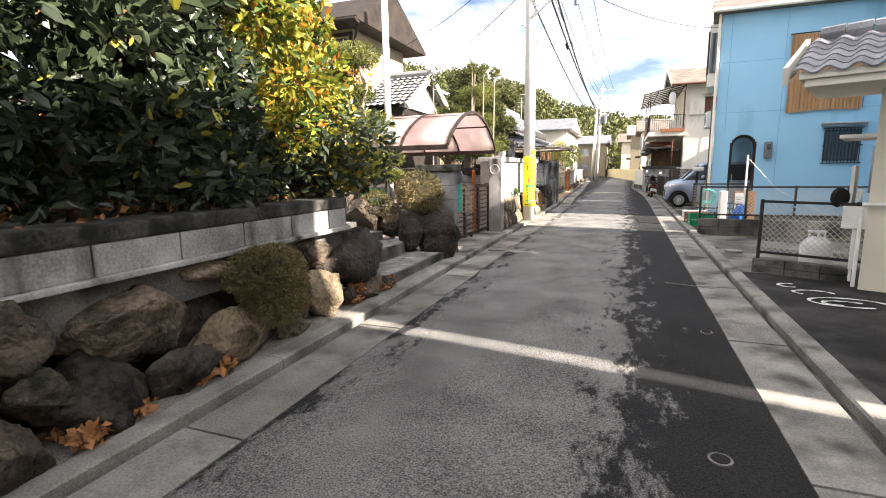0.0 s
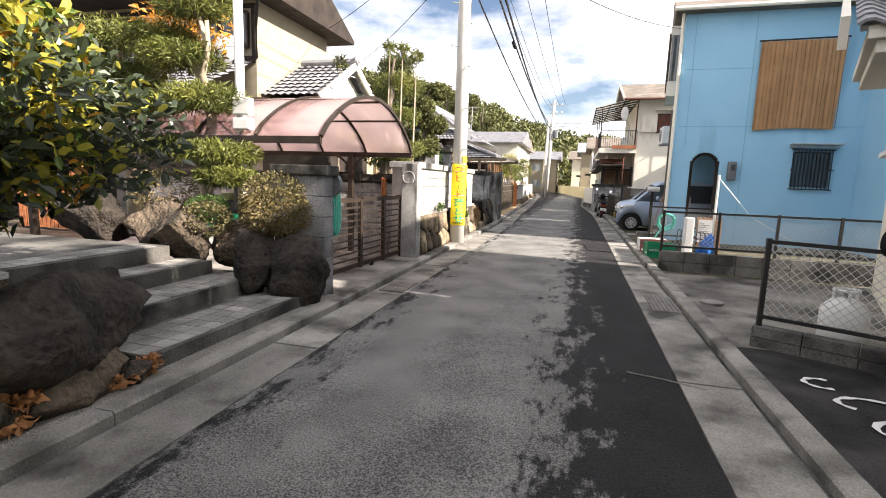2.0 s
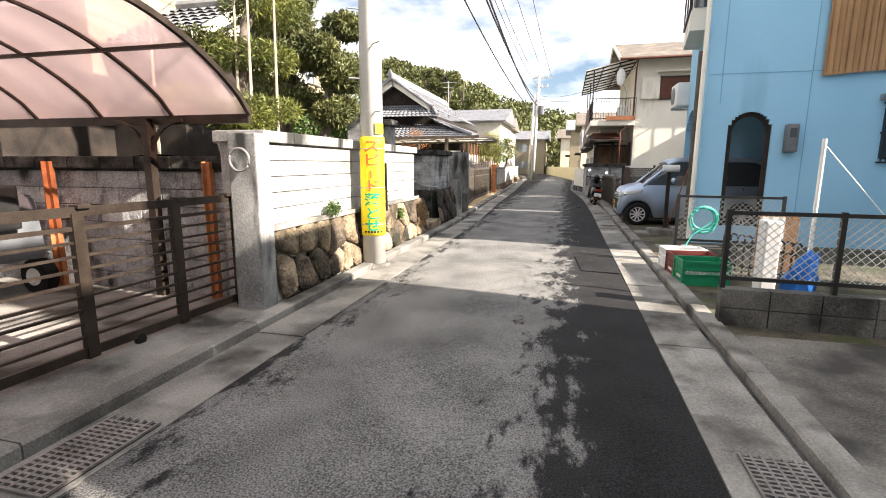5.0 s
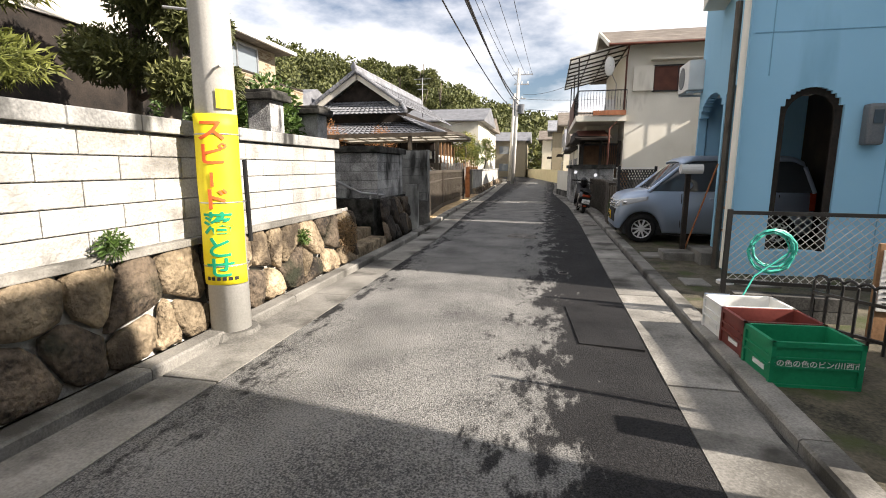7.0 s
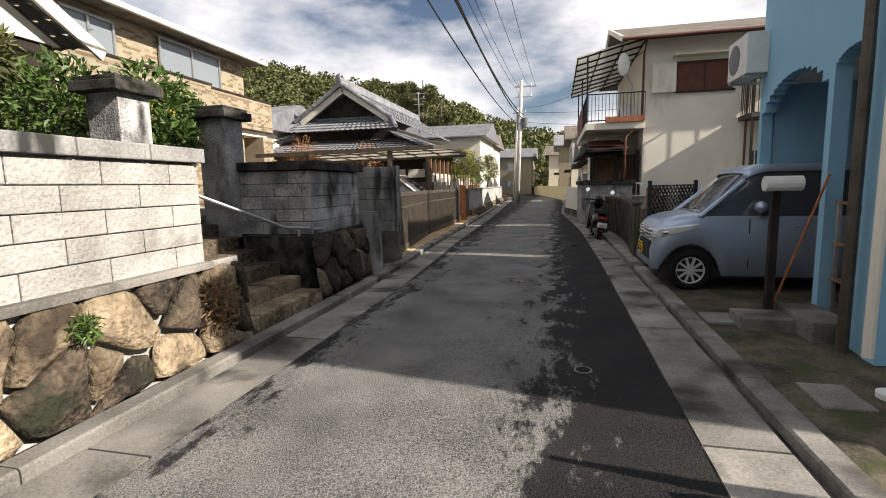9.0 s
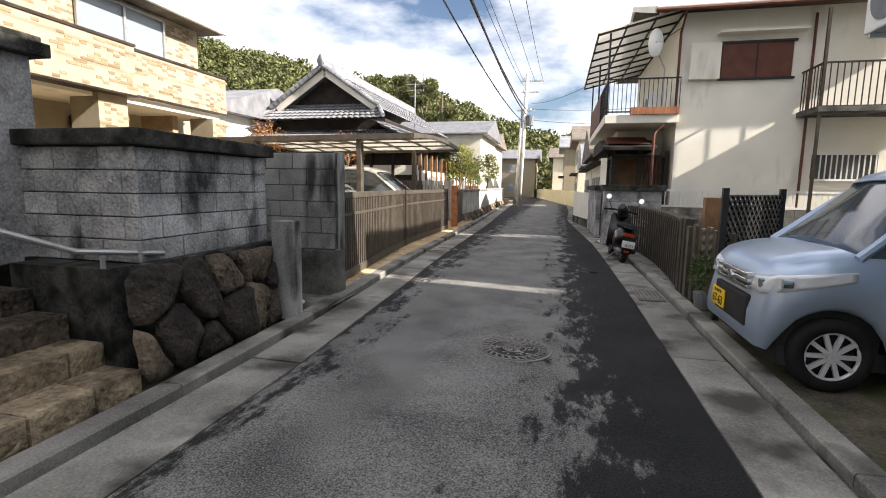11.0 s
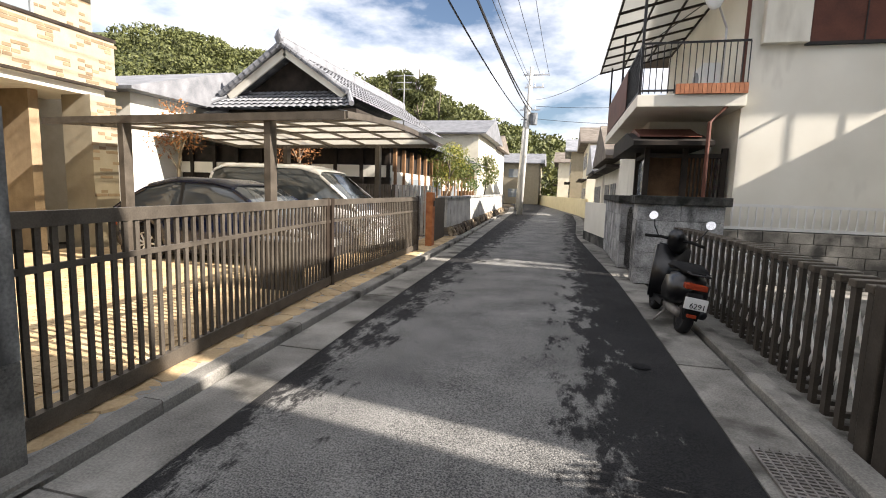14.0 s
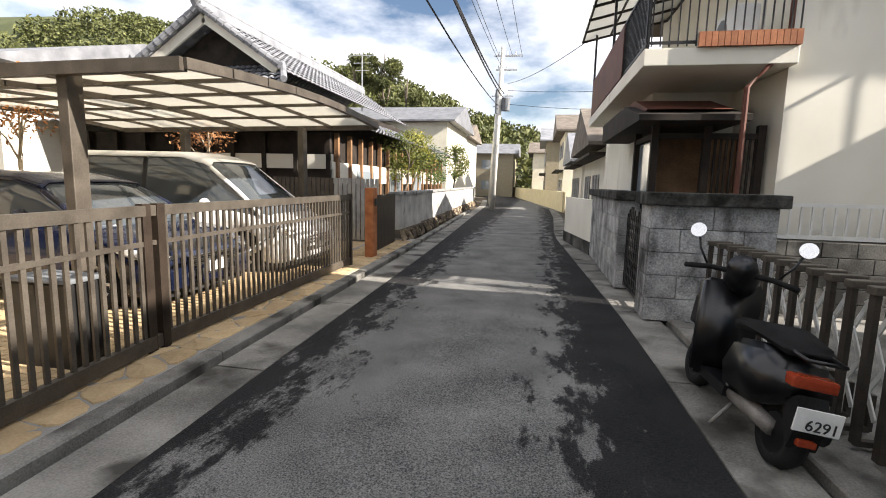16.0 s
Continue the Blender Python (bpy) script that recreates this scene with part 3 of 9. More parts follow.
def build_blue_house():
    h = thing("blue_house", "two-storey light blue rendered house with slate roof and arched porch", "house", (4.9, 19.8, 0))
    bm = B()
    strip_wall(bm, "x", 2.95, 7.2, 0, 6.05, 17.5, 17.66, [(3.38, 4.1, 0.35, 2.45, 0.36), (5.78, 6.66, 1.6, 2.5, 0)])
    part("wall", bm, "blue_wall", h, "light blue rendered front wall")
    bm = B()
    strip_wall(bm, "y", 17.66, 21.72, 0, 6.05, 2.95, 3.1, [(17.92, 18.75, 0.0, 2.62, 0.12), (18.9, 21.55, 0.0, 2.75, 0.5)])
    part("wall", skew(bm), "blue_wall", h, "light blue side wall with carport openings")
    bm = B()
    box(bm, 3.70, 7.2, 21.6, 21.72, 0, 6.05)
    box(bm, 7.05, 7.2, 17.66, 21.6, 0, 6.05)
    part("wall", bm, "blue_wall", h)
    bm = B()
    box(bm, 3.1, 7.05, 17.66, 21.6, 2.85, 3.0)
    part("porch_ceiling", skew(bm), "white_wall", h)
    # Brown of the door, on whole walls; the porch's inner shade is coloured in.
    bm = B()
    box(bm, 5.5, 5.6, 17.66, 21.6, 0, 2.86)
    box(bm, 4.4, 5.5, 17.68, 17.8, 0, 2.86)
    part("porch_back", bm, "wood_dark", h, "dark brown porch back wall with the interior's shade in its colour")
    # Low block out of view, added so its shadow covers the gutter and crates.
    bm = B()
    box(bm, 7.2, 10.0, 11.9, 13.6, 0, 3.55)
    part("gutter_sun_block", bm, "blue_wall", h, "low unseen block added to shade the gutter and crates")
    # wing towards the gap
    bm = B()
    box(bm, 7.2, 12.5, 15.3, 17.5, 0, 6.4)
    part("wing", bm, "blue_wall", h, "projecting blue wing")
    # slate roof, sloping to the front, in courses
    for k in range(8):
        bm = B()
        y0, z0 = 17.2 + k * 0.36, 6.08 + k * 0.125
        prism(bm, [(y0, z0), (y0 + 0.42, z0 + 0.145), (y0 + 0.42, z0 + 0.175), (y0, z0 + 0.03)], "x", 2.62, 6.95)
        part("slate_course", skew(bm), "slate", h, "brown slate roof course")
    bm = B()
    prism(bm, [(20.0, 7.15), (21.72, 6.1), (21.72, 6.0), (17.2, 6.0), (17.2, 6.09)], "x", 2.64, 7.25)
    part("roof_body", skew(bm), "slate", h)
    bm = B()
    prism(bm, [(15.0, 6.4), (17.6, 7.3), (20.5, 8.2), (20.5, 6.4)], "x", 7.0, 12.7)
    part("wing_roof", bm, "slate", h)
    bm = B()
    tube(bm, [(2.6, 17.14, 6.05), (7.35, 17.14, 6.05)], 0.055, 8)
    tube(bm, [(2.86, 17.42, 6.0), (2.86, 17.42, 0.1)], 0.04, 8)
    part("drain_pipe", bm, "white_wall", h, "pale rain pipe")
    bm = B()
    tube(bm, [(2.88, 17.8, 3.6), (2.88, 17.8, 0.0)], 0.045, 8)
    part("drain_pipe", bm, "fence_brown", h, "brown rain pipe")
    # upper bay window on the street side
    bay = part("bay_window", (lambda b: (box(b, 2.62, 2.95, 17.9, 19.6, 4.0, 5.85), skew(b))[1])(B()), "white_wall", h, "projecting upper bay window")
    bm = B()
    box(bm, 2.6, 2.62, 18.0, 19.5, 4.4, 5.6)
    box(bm, 2.66, 2.9, 17.88, 17.9, 4.4, 5.6)
    part("pane", skew(bm), "glass", bay)
    bm = B()
    for z in (4.36, 5.6):
        box(bm, 2.585, 2.64, 17.9, 19.6, z, z + 0.05)
    for y in (17.9, 18.7, 19.55):
        box(bm, 2.585, 2.64, y, y + 0.05, 4.4, 5.6)
    part("frame", skew(bm), "bronze", bay)
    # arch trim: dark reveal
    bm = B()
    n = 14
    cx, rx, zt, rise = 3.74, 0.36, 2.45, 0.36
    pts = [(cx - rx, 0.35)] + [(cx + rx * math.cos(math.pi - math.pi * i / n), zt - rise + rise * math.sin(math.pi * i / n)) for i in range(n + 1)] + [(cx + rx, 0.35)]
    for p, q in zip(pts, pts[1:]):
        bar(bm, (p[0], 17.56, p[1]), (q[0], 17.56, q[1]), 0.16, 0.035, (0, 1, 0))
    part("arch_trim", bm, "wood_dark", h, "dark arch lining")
    for x0, x1, z0, z1 in ((4.62, 4.632, 0.1, 6.0), (3.2, 3.212, 2.6, 6.0), (3.0, 7.2, 3.12, 3.132), (3.0, 4.7, 4.6, 4.612)):
        bm = B()
        box(bm, x0, x1, 17.494, 17.5, z0, z1)
        part("panel_seam", bm, "blue_seam", h, "sealed panel joint")
    # barred window
    w = part("window", (lambda b: (box(b, 5.8, 6.64, 17.58, 17.6, 1.62, 2.48), b)[1])(B()), "glass", h, "small dark barred window")
    bm = B()
    for i in range(11):
        x = 5.8 + i * 0.084
        bar(bm, (x, 17.45, 1.55), (x, 17.45, 2.55), 0.018)
    for z in (1.55, 2.05, 2.55):
        bar(bm, (5.74, 17.45, z), (6.7, 17.45, z), 0.03)
    part("grille", bm, "black_metal", w, "black window bars")
    bm = B()
    box(bm, 5.68, 6.76, 17.2, 17.5, 2.66, 2.7, 0.008)
    box(bm, 5.68, 6.76, 17.4, 17.5, 2.6, 2.66)
    part("hood", bm, "steel", w)
    return h


build_blue_house()


def build_cream_house():
    h = thing("cream_house", "cream rendered house with glazed grey tile roof", "house", (6, 9, 0))
    m = Matrix.Translation((3.25, 7.75, 0)) @ Matrix.Rotation(radians(-22), 4, "Z")
    bm = B()
    box(bm, 0.1, 7.0, -0.6, 4.2, 0, 2.75, 0, m)
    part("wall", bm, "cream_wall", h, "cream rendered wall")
    # Unseen blocks added to cut the sun; heights decide which plants stay lit.
    bm = B()
    prism(bm, [(5.6, 2.97), (5.6, 5.4), (13, 4.14), (13, 1.71)], "z", 0, 6.9)
    prism(bm, [(5.6, 5.41), (5.6, 6.65), (13, 5.39), (13, 4.15)], "z", 0, 6.2)
    prism(bm, [(5.6, 6.66), (5.6, 7.28), (13, 6.02), (13, 5.4)], "z", 0, 6.9)
    part("side_sun_block", bm, "cream_wall", h)
    bm = B()
    box(bm, 3.5, 9, -0.58, 4.3, 2.76, 4.85, 0, m)
    part("upper_wall", bm, "cream_wall", h)
    # Unseen blocks added for shade; stepped tops let sun onto drive and wall.
    bm = B()
    prism(bm, [(6.2, 9.0), (6.2, 9.9), (13, 8.74), (13, 7.84)], "z", 0, 7.6)
    prism(bm, [(6.2, 9.91), (6.2, 11.65), (13, 10.45), (13, 8.75)], "z", 0, 6.0)
    prism(bm, [(6.2, 7.55), (6.2, 8.99), (13, 7.83), (13, 6.39)], "z", 0, 6.1)
    part("rear_sun_block", bm, "cream_wall", h)
    bm = B()
    box(bm, -0.6, 3.6, -1.4, 0.15, 2.46, 2.54, 0.01, m)
    box(bm, -0.55, 3.6, -1.35, 0.1, 2.38, 2.46, 0.01, m)
    part("eave_board", bm, "white_wall", h, "white boxed eave")
    # rows of wavy tiles on the low roof
    for r in range(6):
        bm = B()
        y0, z0 = -1.45 + r * 0.25, 2.55 + r * 0.1
        for i in range(17):
            x = -0.66 + i * 0.25
            sheet(bm, lambda u, v: m @ Vector((x + u * 0.26, y0 + v * 0.29, z0 + v * 0.10 + 0.03 * math.sin(u * 2 * math.pi))), steps(0, 1, 6), [0, 1], 0.018)
        part("tile_row", bm, "roof_tile", h)
    bm = B()
    for i in range(16):
        tube(bm, [m @ Vector((-0.6 + i * 0.27, 0.12, 3.2)), m @ Vector((-0.35 + i * 0.27, 0.12, 3.2))], [0.1, 0.11], 8)
    box(bm, -0.6, 3.6, 0.02, 0.22, 2.9, 3.12, 0.02, m)
    part("ridge_tile", bm, "roof_tile", h, "row of round ridge tiles")
    bm = B()
    bar(bm, m @ Vector((-0.72, -1.45, 2.5)), m @ Vector((-0.72, 0.1, 3.08)), 0.05, 0.2)
    part("barge_board", bm, "white_wall", h)
    # small side window with hood and slatted box
    bm = B()
    box(bm, -0.28, 0.1, 0.0, 1.1, 1.85, 1.9, 0.01, m)
    part("hood", bm, "white_metal", h, "white window hood")
    bm = B()
    box(bm, 0.06, 0.1, 0.1, 1.0, 1.15, 1.75, 0, m)
    part("pane", bm, "glass_bright", h)
    bm = B()
    for i in range(9):
        box(bm, -0.12, -0.08, 0.08 + i * 0.11, 0.16 + i * 0.11, 0.95, 1.5, 0.008, m)
    box(bm, -0.12, 0.1, 0.06, 1.04, 0.93, 0.96, 0, m)
    part("slat_screen", bm, "white_plastic", h, "white and orange slatted window screen")
    bm = B()
    box(bm, 0.3, 0.42, -0.66, -0.6, 1.9, 2.02, 0.01, m)
    part("vent", bm, "grey_plastic", h, "small grey wall vent")
    bm = B()
    tube(bm, [m @ Vector((0.05, -0.66, 0.05)), m @ Vector((0.05, -0.66, 1.0)), m @ Vector((0.05, -0.66, 1.05)), m @ Vector((3, -0.66, 1.06))], 0.022, 8)
    tube(bm, [m @ Vector((0.0, -0.3, 0.05)), m @ Vector((0.0, -0.3, 0.7)), m @ Vector((0.0, -0.1, 0.72)), m @ Vector((0.0, -0.1, 1.2))], 0.03, 8)
    part("pipe", bm, "white_metal", h, "cream wall pipe")
    bm = B()
    box(bm, -0.14, 0.1, -0.35, -0.02, 0.72, 1.0, 0.01, m)
    part("meter_box", bm, "white_metal", h)


build_cream_house()


def build_near_shade_house():
    h = thing("near_shade_house", "plain unseen house added to shade the start of the street", "house", (8, -3, 0))
    # Unseen block, added to keep sun off the near road; sheared along the sun.
    bm = B()
    prism(bm, [(5.5, -14), (5.5, 2.78), (13, 1.5), (13, -14)], "z", 0, 7.2)
    part("wall", bm, "cream_wall", h)


build_near_shade_house()


def build_neighbour_house():
    h = thing("neighbour_house", "plain pale house between the blue and white houses, shaped to shade the road", "house", (10, 26, 0))
    # Stays out of view; skewed footprint and height are set for the shadow it casts.
    bm = B()
    prism(bm, [(7.4, 22.02), (7.4, 28.9), (13, 27.9), (13, 21.07)], "z", 0, 6.9)
    part("wall", bm, "white_wall", h)
    # Unseen box added to stop the sun strip short of the right road edge.
    bm = B()
    box(bm, 7.42, 9.5, 20.6, 21.6, 0, 3.95)
    part("strip_sun_block", bm, "white_wall", h, "low unseen block added to end the sun strip")


build_neighbour_house()


def build_white_house():
    h = thing("white_house", "white rendered two-storey house with street balcony and slate roof", "house", (5, 33, 0))
    bm = B()
    strip_wall(bm, "x", 3.3, 9.5, 0, 6.0, 30.6, 30.76, [(4.25, 5.9, 4.3, 5.2, 0), (6.55, 8.0, 1.75, 2.4, 0)])
    part("wall", bm, "white_wall", h, "white rendered side wall")
    bm = B()
    box(bm, 3.3, 3.45, 30.76, 38.0, 0, 6.0)
    part("wall", bm, "white_wall", h, "white street wall")
    bm = B()
    box(bm, 9.35, 9.5, 30.76, 38.0, 0, 6.0)
    part("wall", bm, "white_wall", h)
    bm = B()
    box(bm, 3.45, 9.35, 37.85, 38.0, 0, 6.0)
    part("wall", bm, "white_wall", h)
    bm = B()
    box(bm, 2.0, 3.3, 32.3, 37.8, 0, 3.25)
    part("street_room", bm, "white_wall", h, "ground floor street room")
    # gable roof, ridge across the street
    bm = B()
    prism(bm, [(29.9, 5.95), (34.2, 7.4), (38.6, 5.95), (38.6, 5.85), (34.2, 7.28), (29.9, 5.85)], "x", 2.5, 9.9)
    part("roof", bm, "slate", h, "weathered brown slate roof")
    bm = B()
    prism(bm, [(30.6, 6.0), (34.2, 7.2), (38.0, 6.0)], "x", 3.3, 3.42)
    part("gable", bm, "white_wall", h)
    bm = B()
    bar(bm, (2.5, 29.88, 5.9), (2.5, 34.2, 7.36), 0.06, 0.16)
    bar(bm, (2.5, 38.6, 5.9), (2.5, 34.2, 7.36), 0.06, 0.16)
    part("barge_board", bm, "white_wall", h)
    bm = B()
    tube(bm, [(2.5, 29.86, 5.88), (9.9, 29.86, 5.88)], 0.05, 8)
    tube(bm, [(3.22, 29.9, 5.85), (3.24, 30.5, 5.5), (3.24, 30.52, 3.5), (3.0, 30.4, 3.2), (2.72, 30.3, 2.9), (2.72, 30.3, 0.3)], 0.035, 8)
    tube(bm, [(6.3, 30.52, 5.8), (6.3, 30.52, 0.3)], 0.035, 8)
    part("drain_pipe", bm, "red_brown", h, "brown rain pipe")
    # balcony
    bm = B()
    box(bm, 1.45, 3.3, 30.35, 37.4, 3.2, 3.42, 0.01)
    bal = part("balcony", bm, "white_wall", h, "concrete balcony slab")
    for i in range(16):
        bm = B()
        x = 2.1 + i * 0.075
        box(bm, x, x + 0.068, 30.29, 30.348, 3.42, 3.6)
        part("brick", bm, "brick", bal)
    bm = B()
    box(bm, 2.1, 3.3, 30.35, 30.42, 3.42, 3.6)
    part("brick_bed", bm, "mortar", bal)
    ring = [(3.3, 30.4), (1.5, 30.4), (1.5, 37.3)]
    for (ax, ay), (bx, by) in zip(ring, ring[1:]):
        ln = math.hypot(bx - ax, by - ay)
        for k in range(int(ln / 0.11) + 1):
            s = k * 0.11 / ln
            bm = B()
            bar(bm, (ax + (bx - ax) * s, ay + (by - ay) * s, 3.45), (ax + (bx - ax) * s, ay + (by - ay) * s, 4.35), 0.016)
            part("baluster", bm, "black_metal", bal)
        for z in (3.5, 4.35):
            bm = B()
            bar(bm, (ax, ay, z), (bx, by, z), 0.035)
            part("hand_rail", bm, "black_metal", bal, "dark balcony rail")
    bm = B()
    sheet(bm, lambda y, u: Vector((1.46, y, 3.45 + u * 0.85)), [32.2, 36.9], [0, 1], 0.01)
    part("screen", bm, "red_brown", bal, "brown balcony screen")
    for y in (30.45, 33.8, 37.2):
        bm = B()
        bar(bm, (1.5, y, 3.42), (1.5, y, 5.55), 0.05)
        part("post", bm, "black_metal", bal)
    bm = B()
    prism(bm, [(1.15, 5.5), (3.3, 6.0), (3.3, 6.03), (1.15, 5.53)], "y", 30.2, 37.6)
    aw = part("awning", bm, "smoke_sheet", bal, "corrugated balcony awning")
    for i in range(9):
        y = 30.25 + i * 0.91
        bm = B()
        bar(bm, (1.15, y, 5.46), (3.3, y, 5.96), 0.05)
        part("rafter", bm, "wood_dark", aw)
    for k in range(4):
        x = 1.18 + k * 0.7
        bm = B()
        bar(bm, (x, 30.2, 5.47 + (x - 1.15) * 0.2326), (x, 37.6, 5.47 + (x - 1.15) * 0.2326), 0.04)
        part("purlin", bm, "wood_dark", aw)
    # shutters and windows
    w = part("window", (lambda b: (box(b, 4.27, 5.88, 30.56, 30.66, 4.32, 5.18), b)[1])(B()), "red_brown", h, "closed red-brown storm shutters")
    bm = B()
    box(bm, 5.07, 5.09, 30.545, 30.56, 4.32, 5.18)
    for z in (4.27, 5.18):
        box(bm, 4.2, 5.95, 30.52, 30.6, z, z + 0.05)
    part("frame", bm, "black_metal", w)
    bm = B()
    box(bm, 3.5, 4.22, 30.44, 30.6, 4.3, 5.2, 0.012)
    part("shutter_case", bm, "white_wall", w, "white shutter case")
    bm = B()
    box(bm, 4.1, 6.1, 30.25, 30.6, 5.38, 5.44, 0.01)
    part("hood", bm, "white_wall", w)
    w = part("window", (lambda b: (box(b, 6.57, 7.98, 30.66, 30.7, 1.77, 2.38), b)[1])(B()), "glass", h, "white-barred ground floor window")
    bm = B()
    for i in range(12):
        bar(bm, (6.6 + i * 0.12, 30.52, 1.75), (6.6 + i * 0.12, 30.52, 2.4), 0.025)
    for z in (1.75, 2.4):
        bar(bm, (6.5, 30.52, z), (8.05, 30.52, z), 0.05)
    part("grille", bm, "white_metal", w)
    # small side balcony
    bm = B()
    box(bm, 6.1, 9.4, 29.5, 30.6, 3.3, 3.42)
    sb = part("side_balcony", bm, "concrete_dark", h, "small side balcony with white screen")
    bm = B()
    for i in range(8):
        bar(bm, (6.15, 29.55 + i * 0.14, 3.4), (6.15, 29.55 + i * 0.14, 4.4), 0.02)
    for i in range(24):
        bar(bm, (6.15 + i * 0.135, 29.55, 3.4), (6.15 + i * 0.135, 29.55, 4.4), 0.02)
    for z in (3.42, 4.4):
        bar(bm, (6.15, 29.55, z), (6.15, 30.6, z), 0.04)
        bar(bm, (6.15, 29.55, z), (9.4, 29.55, z), 0.04)
    bar(bm, (6.15, 29.55, 0.0), (6.15, 29.55, 5.6), 0.06)
    part("railing", bm, "bronze", sb)
    # entry bay
    bm = B()
    box(bm, 1.75, 3.3, 30.9, 32.3, 0, 0.9)
    ent = part("entry", bm, "white_wall", h, "street entry with lattice and little roof")
    for x, y in ((1.8, 30.95), (1.8, 32.2), (3.2, 30.95), (2.5, 30.95)):
        bm = B()
        bar(bm, (x, y, 0), (x, y, 2.5), 0.1)
        part("post", bm, "wood_dark", ent)
    bm = B()
    for z in (0.95, 2.35):
        bar(bm, (1.8, 30.95, z), (3.2, 30.95, z), 0.08)
        bar(bm, (1.8, 30.95, z), (1.8, 32.2, z), 0.08)
    for i in range(9):
        bar(bm, (2.55 + i * 0.075, 30.96, 0.95), (2.55 + i * 0.075, 30.96, 2.35), 0.03)
    part("lattice", bm, "wood_dark", ent, "dark timber window lattice")
    bm = B()
    box(bm, 1.86, 3.2, 31.6, 31.66, 0.9, 2.4)
    part("door", bm, "wood_mid", ent, "brown entry door")
    bm = B()
    box(bm, 1.82, 1.86, 31.1, 32.1, 1.0, 2.3)
    part("pane", bm, "glass_bright", ent)
    bm = B()
    prism(bm, [(30.35, 2.5), (30.35, 2.58), (31.6, 2.86), (34.2, 2.86), (34.2, 2.5)], "x", 1.45, 2.85)
    part("little_roof", bm, "wood_dark", ent, "dark tiled entry roof")
    bm = B()
    prism(bm, [(30.6, 2.68), (31.6, 2.95), (34.2, 2.95), (34.2, 2.68)], "x", 1.6, 2.7)
    part("roof_skin", bm, "red_brown", ent)
    return h


build_white_house()


# ---- left: beige tiled house ----
def build_beige_house():
    h = thing("beige_house", "modern two-storey house in cream brick-pattern cladding", "house", (-13, 25, 0))
    bm = B()
    box(bm, -9.72, -9.57, 25.9, 29.4, 3.5, 4.5)
    box(bm, -12.6, -9.72, 29.25, 29.4, 3.5, 4.5)
    box(bm, -9.72, -9.3, 19.0, 25.9, 3.42, 4.5)
    part("balcony_wall", bm, "beige_tile", h, "cream cladding balcony wall")
    bm = B()
    box(bm, -9.75, -9.27, 19.0, 25.92, 4.5, 4.56)
    box(bm, -9.75, -9.54, 25.92, 29.43, 4.5, 4.56)
    box(bm, -9.7, -9.28, 19.0, 25.92, 3.38, 3.42)
    box(bm, -9.7, -9.55, 25.92, 29.42, 3.46, 3.5)
    part("trim", bm, "bronze", h, "brown metal edge trim")
    bm = B()
    box(bm, -18, -11.4, 17, 30.5, 0, 6.3)
    part("wall", bm, "beige_tile", h, "cream cladding main wall")
    bm = B()
    box(bm, -11.4, -9.72, 19.0, 29.25, 3.3, 3.46)
    part("balcony_floor", bm, "white_wall", h, "pale porch soffit")
    rnd = random.Random(3)

    def bricks(x, y0, y1, z0, z1, label=""):
        bm = B()
        z, r = z0, 0
        while z < z1 - 0.07:
            y = y0 + (0.15 if r % 2 else 0.0)
            while y < y1 - 0.3:
                if rnd.random() < 0.42:
                    box(bm, x, x + 0.008, y, y + rnd.choice((0.15, 0.29)), z, z + 0.062)
                y += 0.31
            z, r = z + 0.078, r + 1
        tagged(part("cladding_brick", bm, "cladding_tan", h, label), kind="stuff")
    for y, d in ((19.2, 0.7), (25.15, 0.75), (28.78, 0.6)):
        bm = B()
        box(bm, -10.35, -9.58, y, y + d, 0, 3.3 if y > 28 else 3.42)
        part("pier", bm, "beige_tile", h, "cream brick pier")
        bricks(-9.58, y, y + d + 0.2, 1.0, 3.2)
    bm = B()
    box(bm, -11.4, -10.35, 28.1, 28.3, 0, 3.3)
    part("porch_wall", bm, "cladding_tan", h, "tan brick porch wall")
    bricks(-9.57, 25.92, 29.5, 3.52, 4.5, "raised tan cladding bricks")
    bricks(-9.3, 19.0, 26.0, 3.45, 4.5)
    bricks(-11.4, 17.0, 30.6, 4.6, 6.25)
    bm = B()
    box(bm, -18.5, -10.7, 16.4, 31.0, 6.3, 6.42, 0.02)
    prism(bm, [(-18.5, 6.42), (-10.7, 6.42), (-14.6, 7.9)], "y", 16.4, 31.0)
    part("roof", bm, "slate", h, "dark slate roof")
    bm = B()
    box(bm, -10.72, -10.6, 16.4, 31.0, 6.28, 6.42)
    part("gutter", bm, "white_metal", h)
    bm = B()
    tube(bm, [(-11.38, 27.75, 2.75), (-11.3, 27.75, 2.75)], 0.09, 14)
    part("porch_lamp", bm, "black_metal", h, "round dark porch lamp")
    for y, z0, z1, w in ((20.5, 5.0, 6.05, 1.6), (23.2, 5.0, 6.05, 1.5), (26.3, 5.0, 6.15, 2.7), (25.95, 0.9, 3.0, 1.35), (22.0, 0.9, 3.0, 2.2)):
        bm = B()
        box(bm, -11.39, -11.33, y, y + w, z0, z1)
        win = part("window", bm, "glass_bright" if z0 > 3 else "glass", h, "grey framed window")
        bm = B()
        for yy in (y, y + w / 2, y + w):
            bar(bm, (-11.31, yy, z0), (-11.31, yy, z1), 0.07)
        for z in (z0, z1):
            bar(bm, (-11.31, y, z), (-11.31, y + w, z), 0.07)
        part("frame", bm, "steel" if z0 > 3 else "black_metal", win)


build_beige_house()


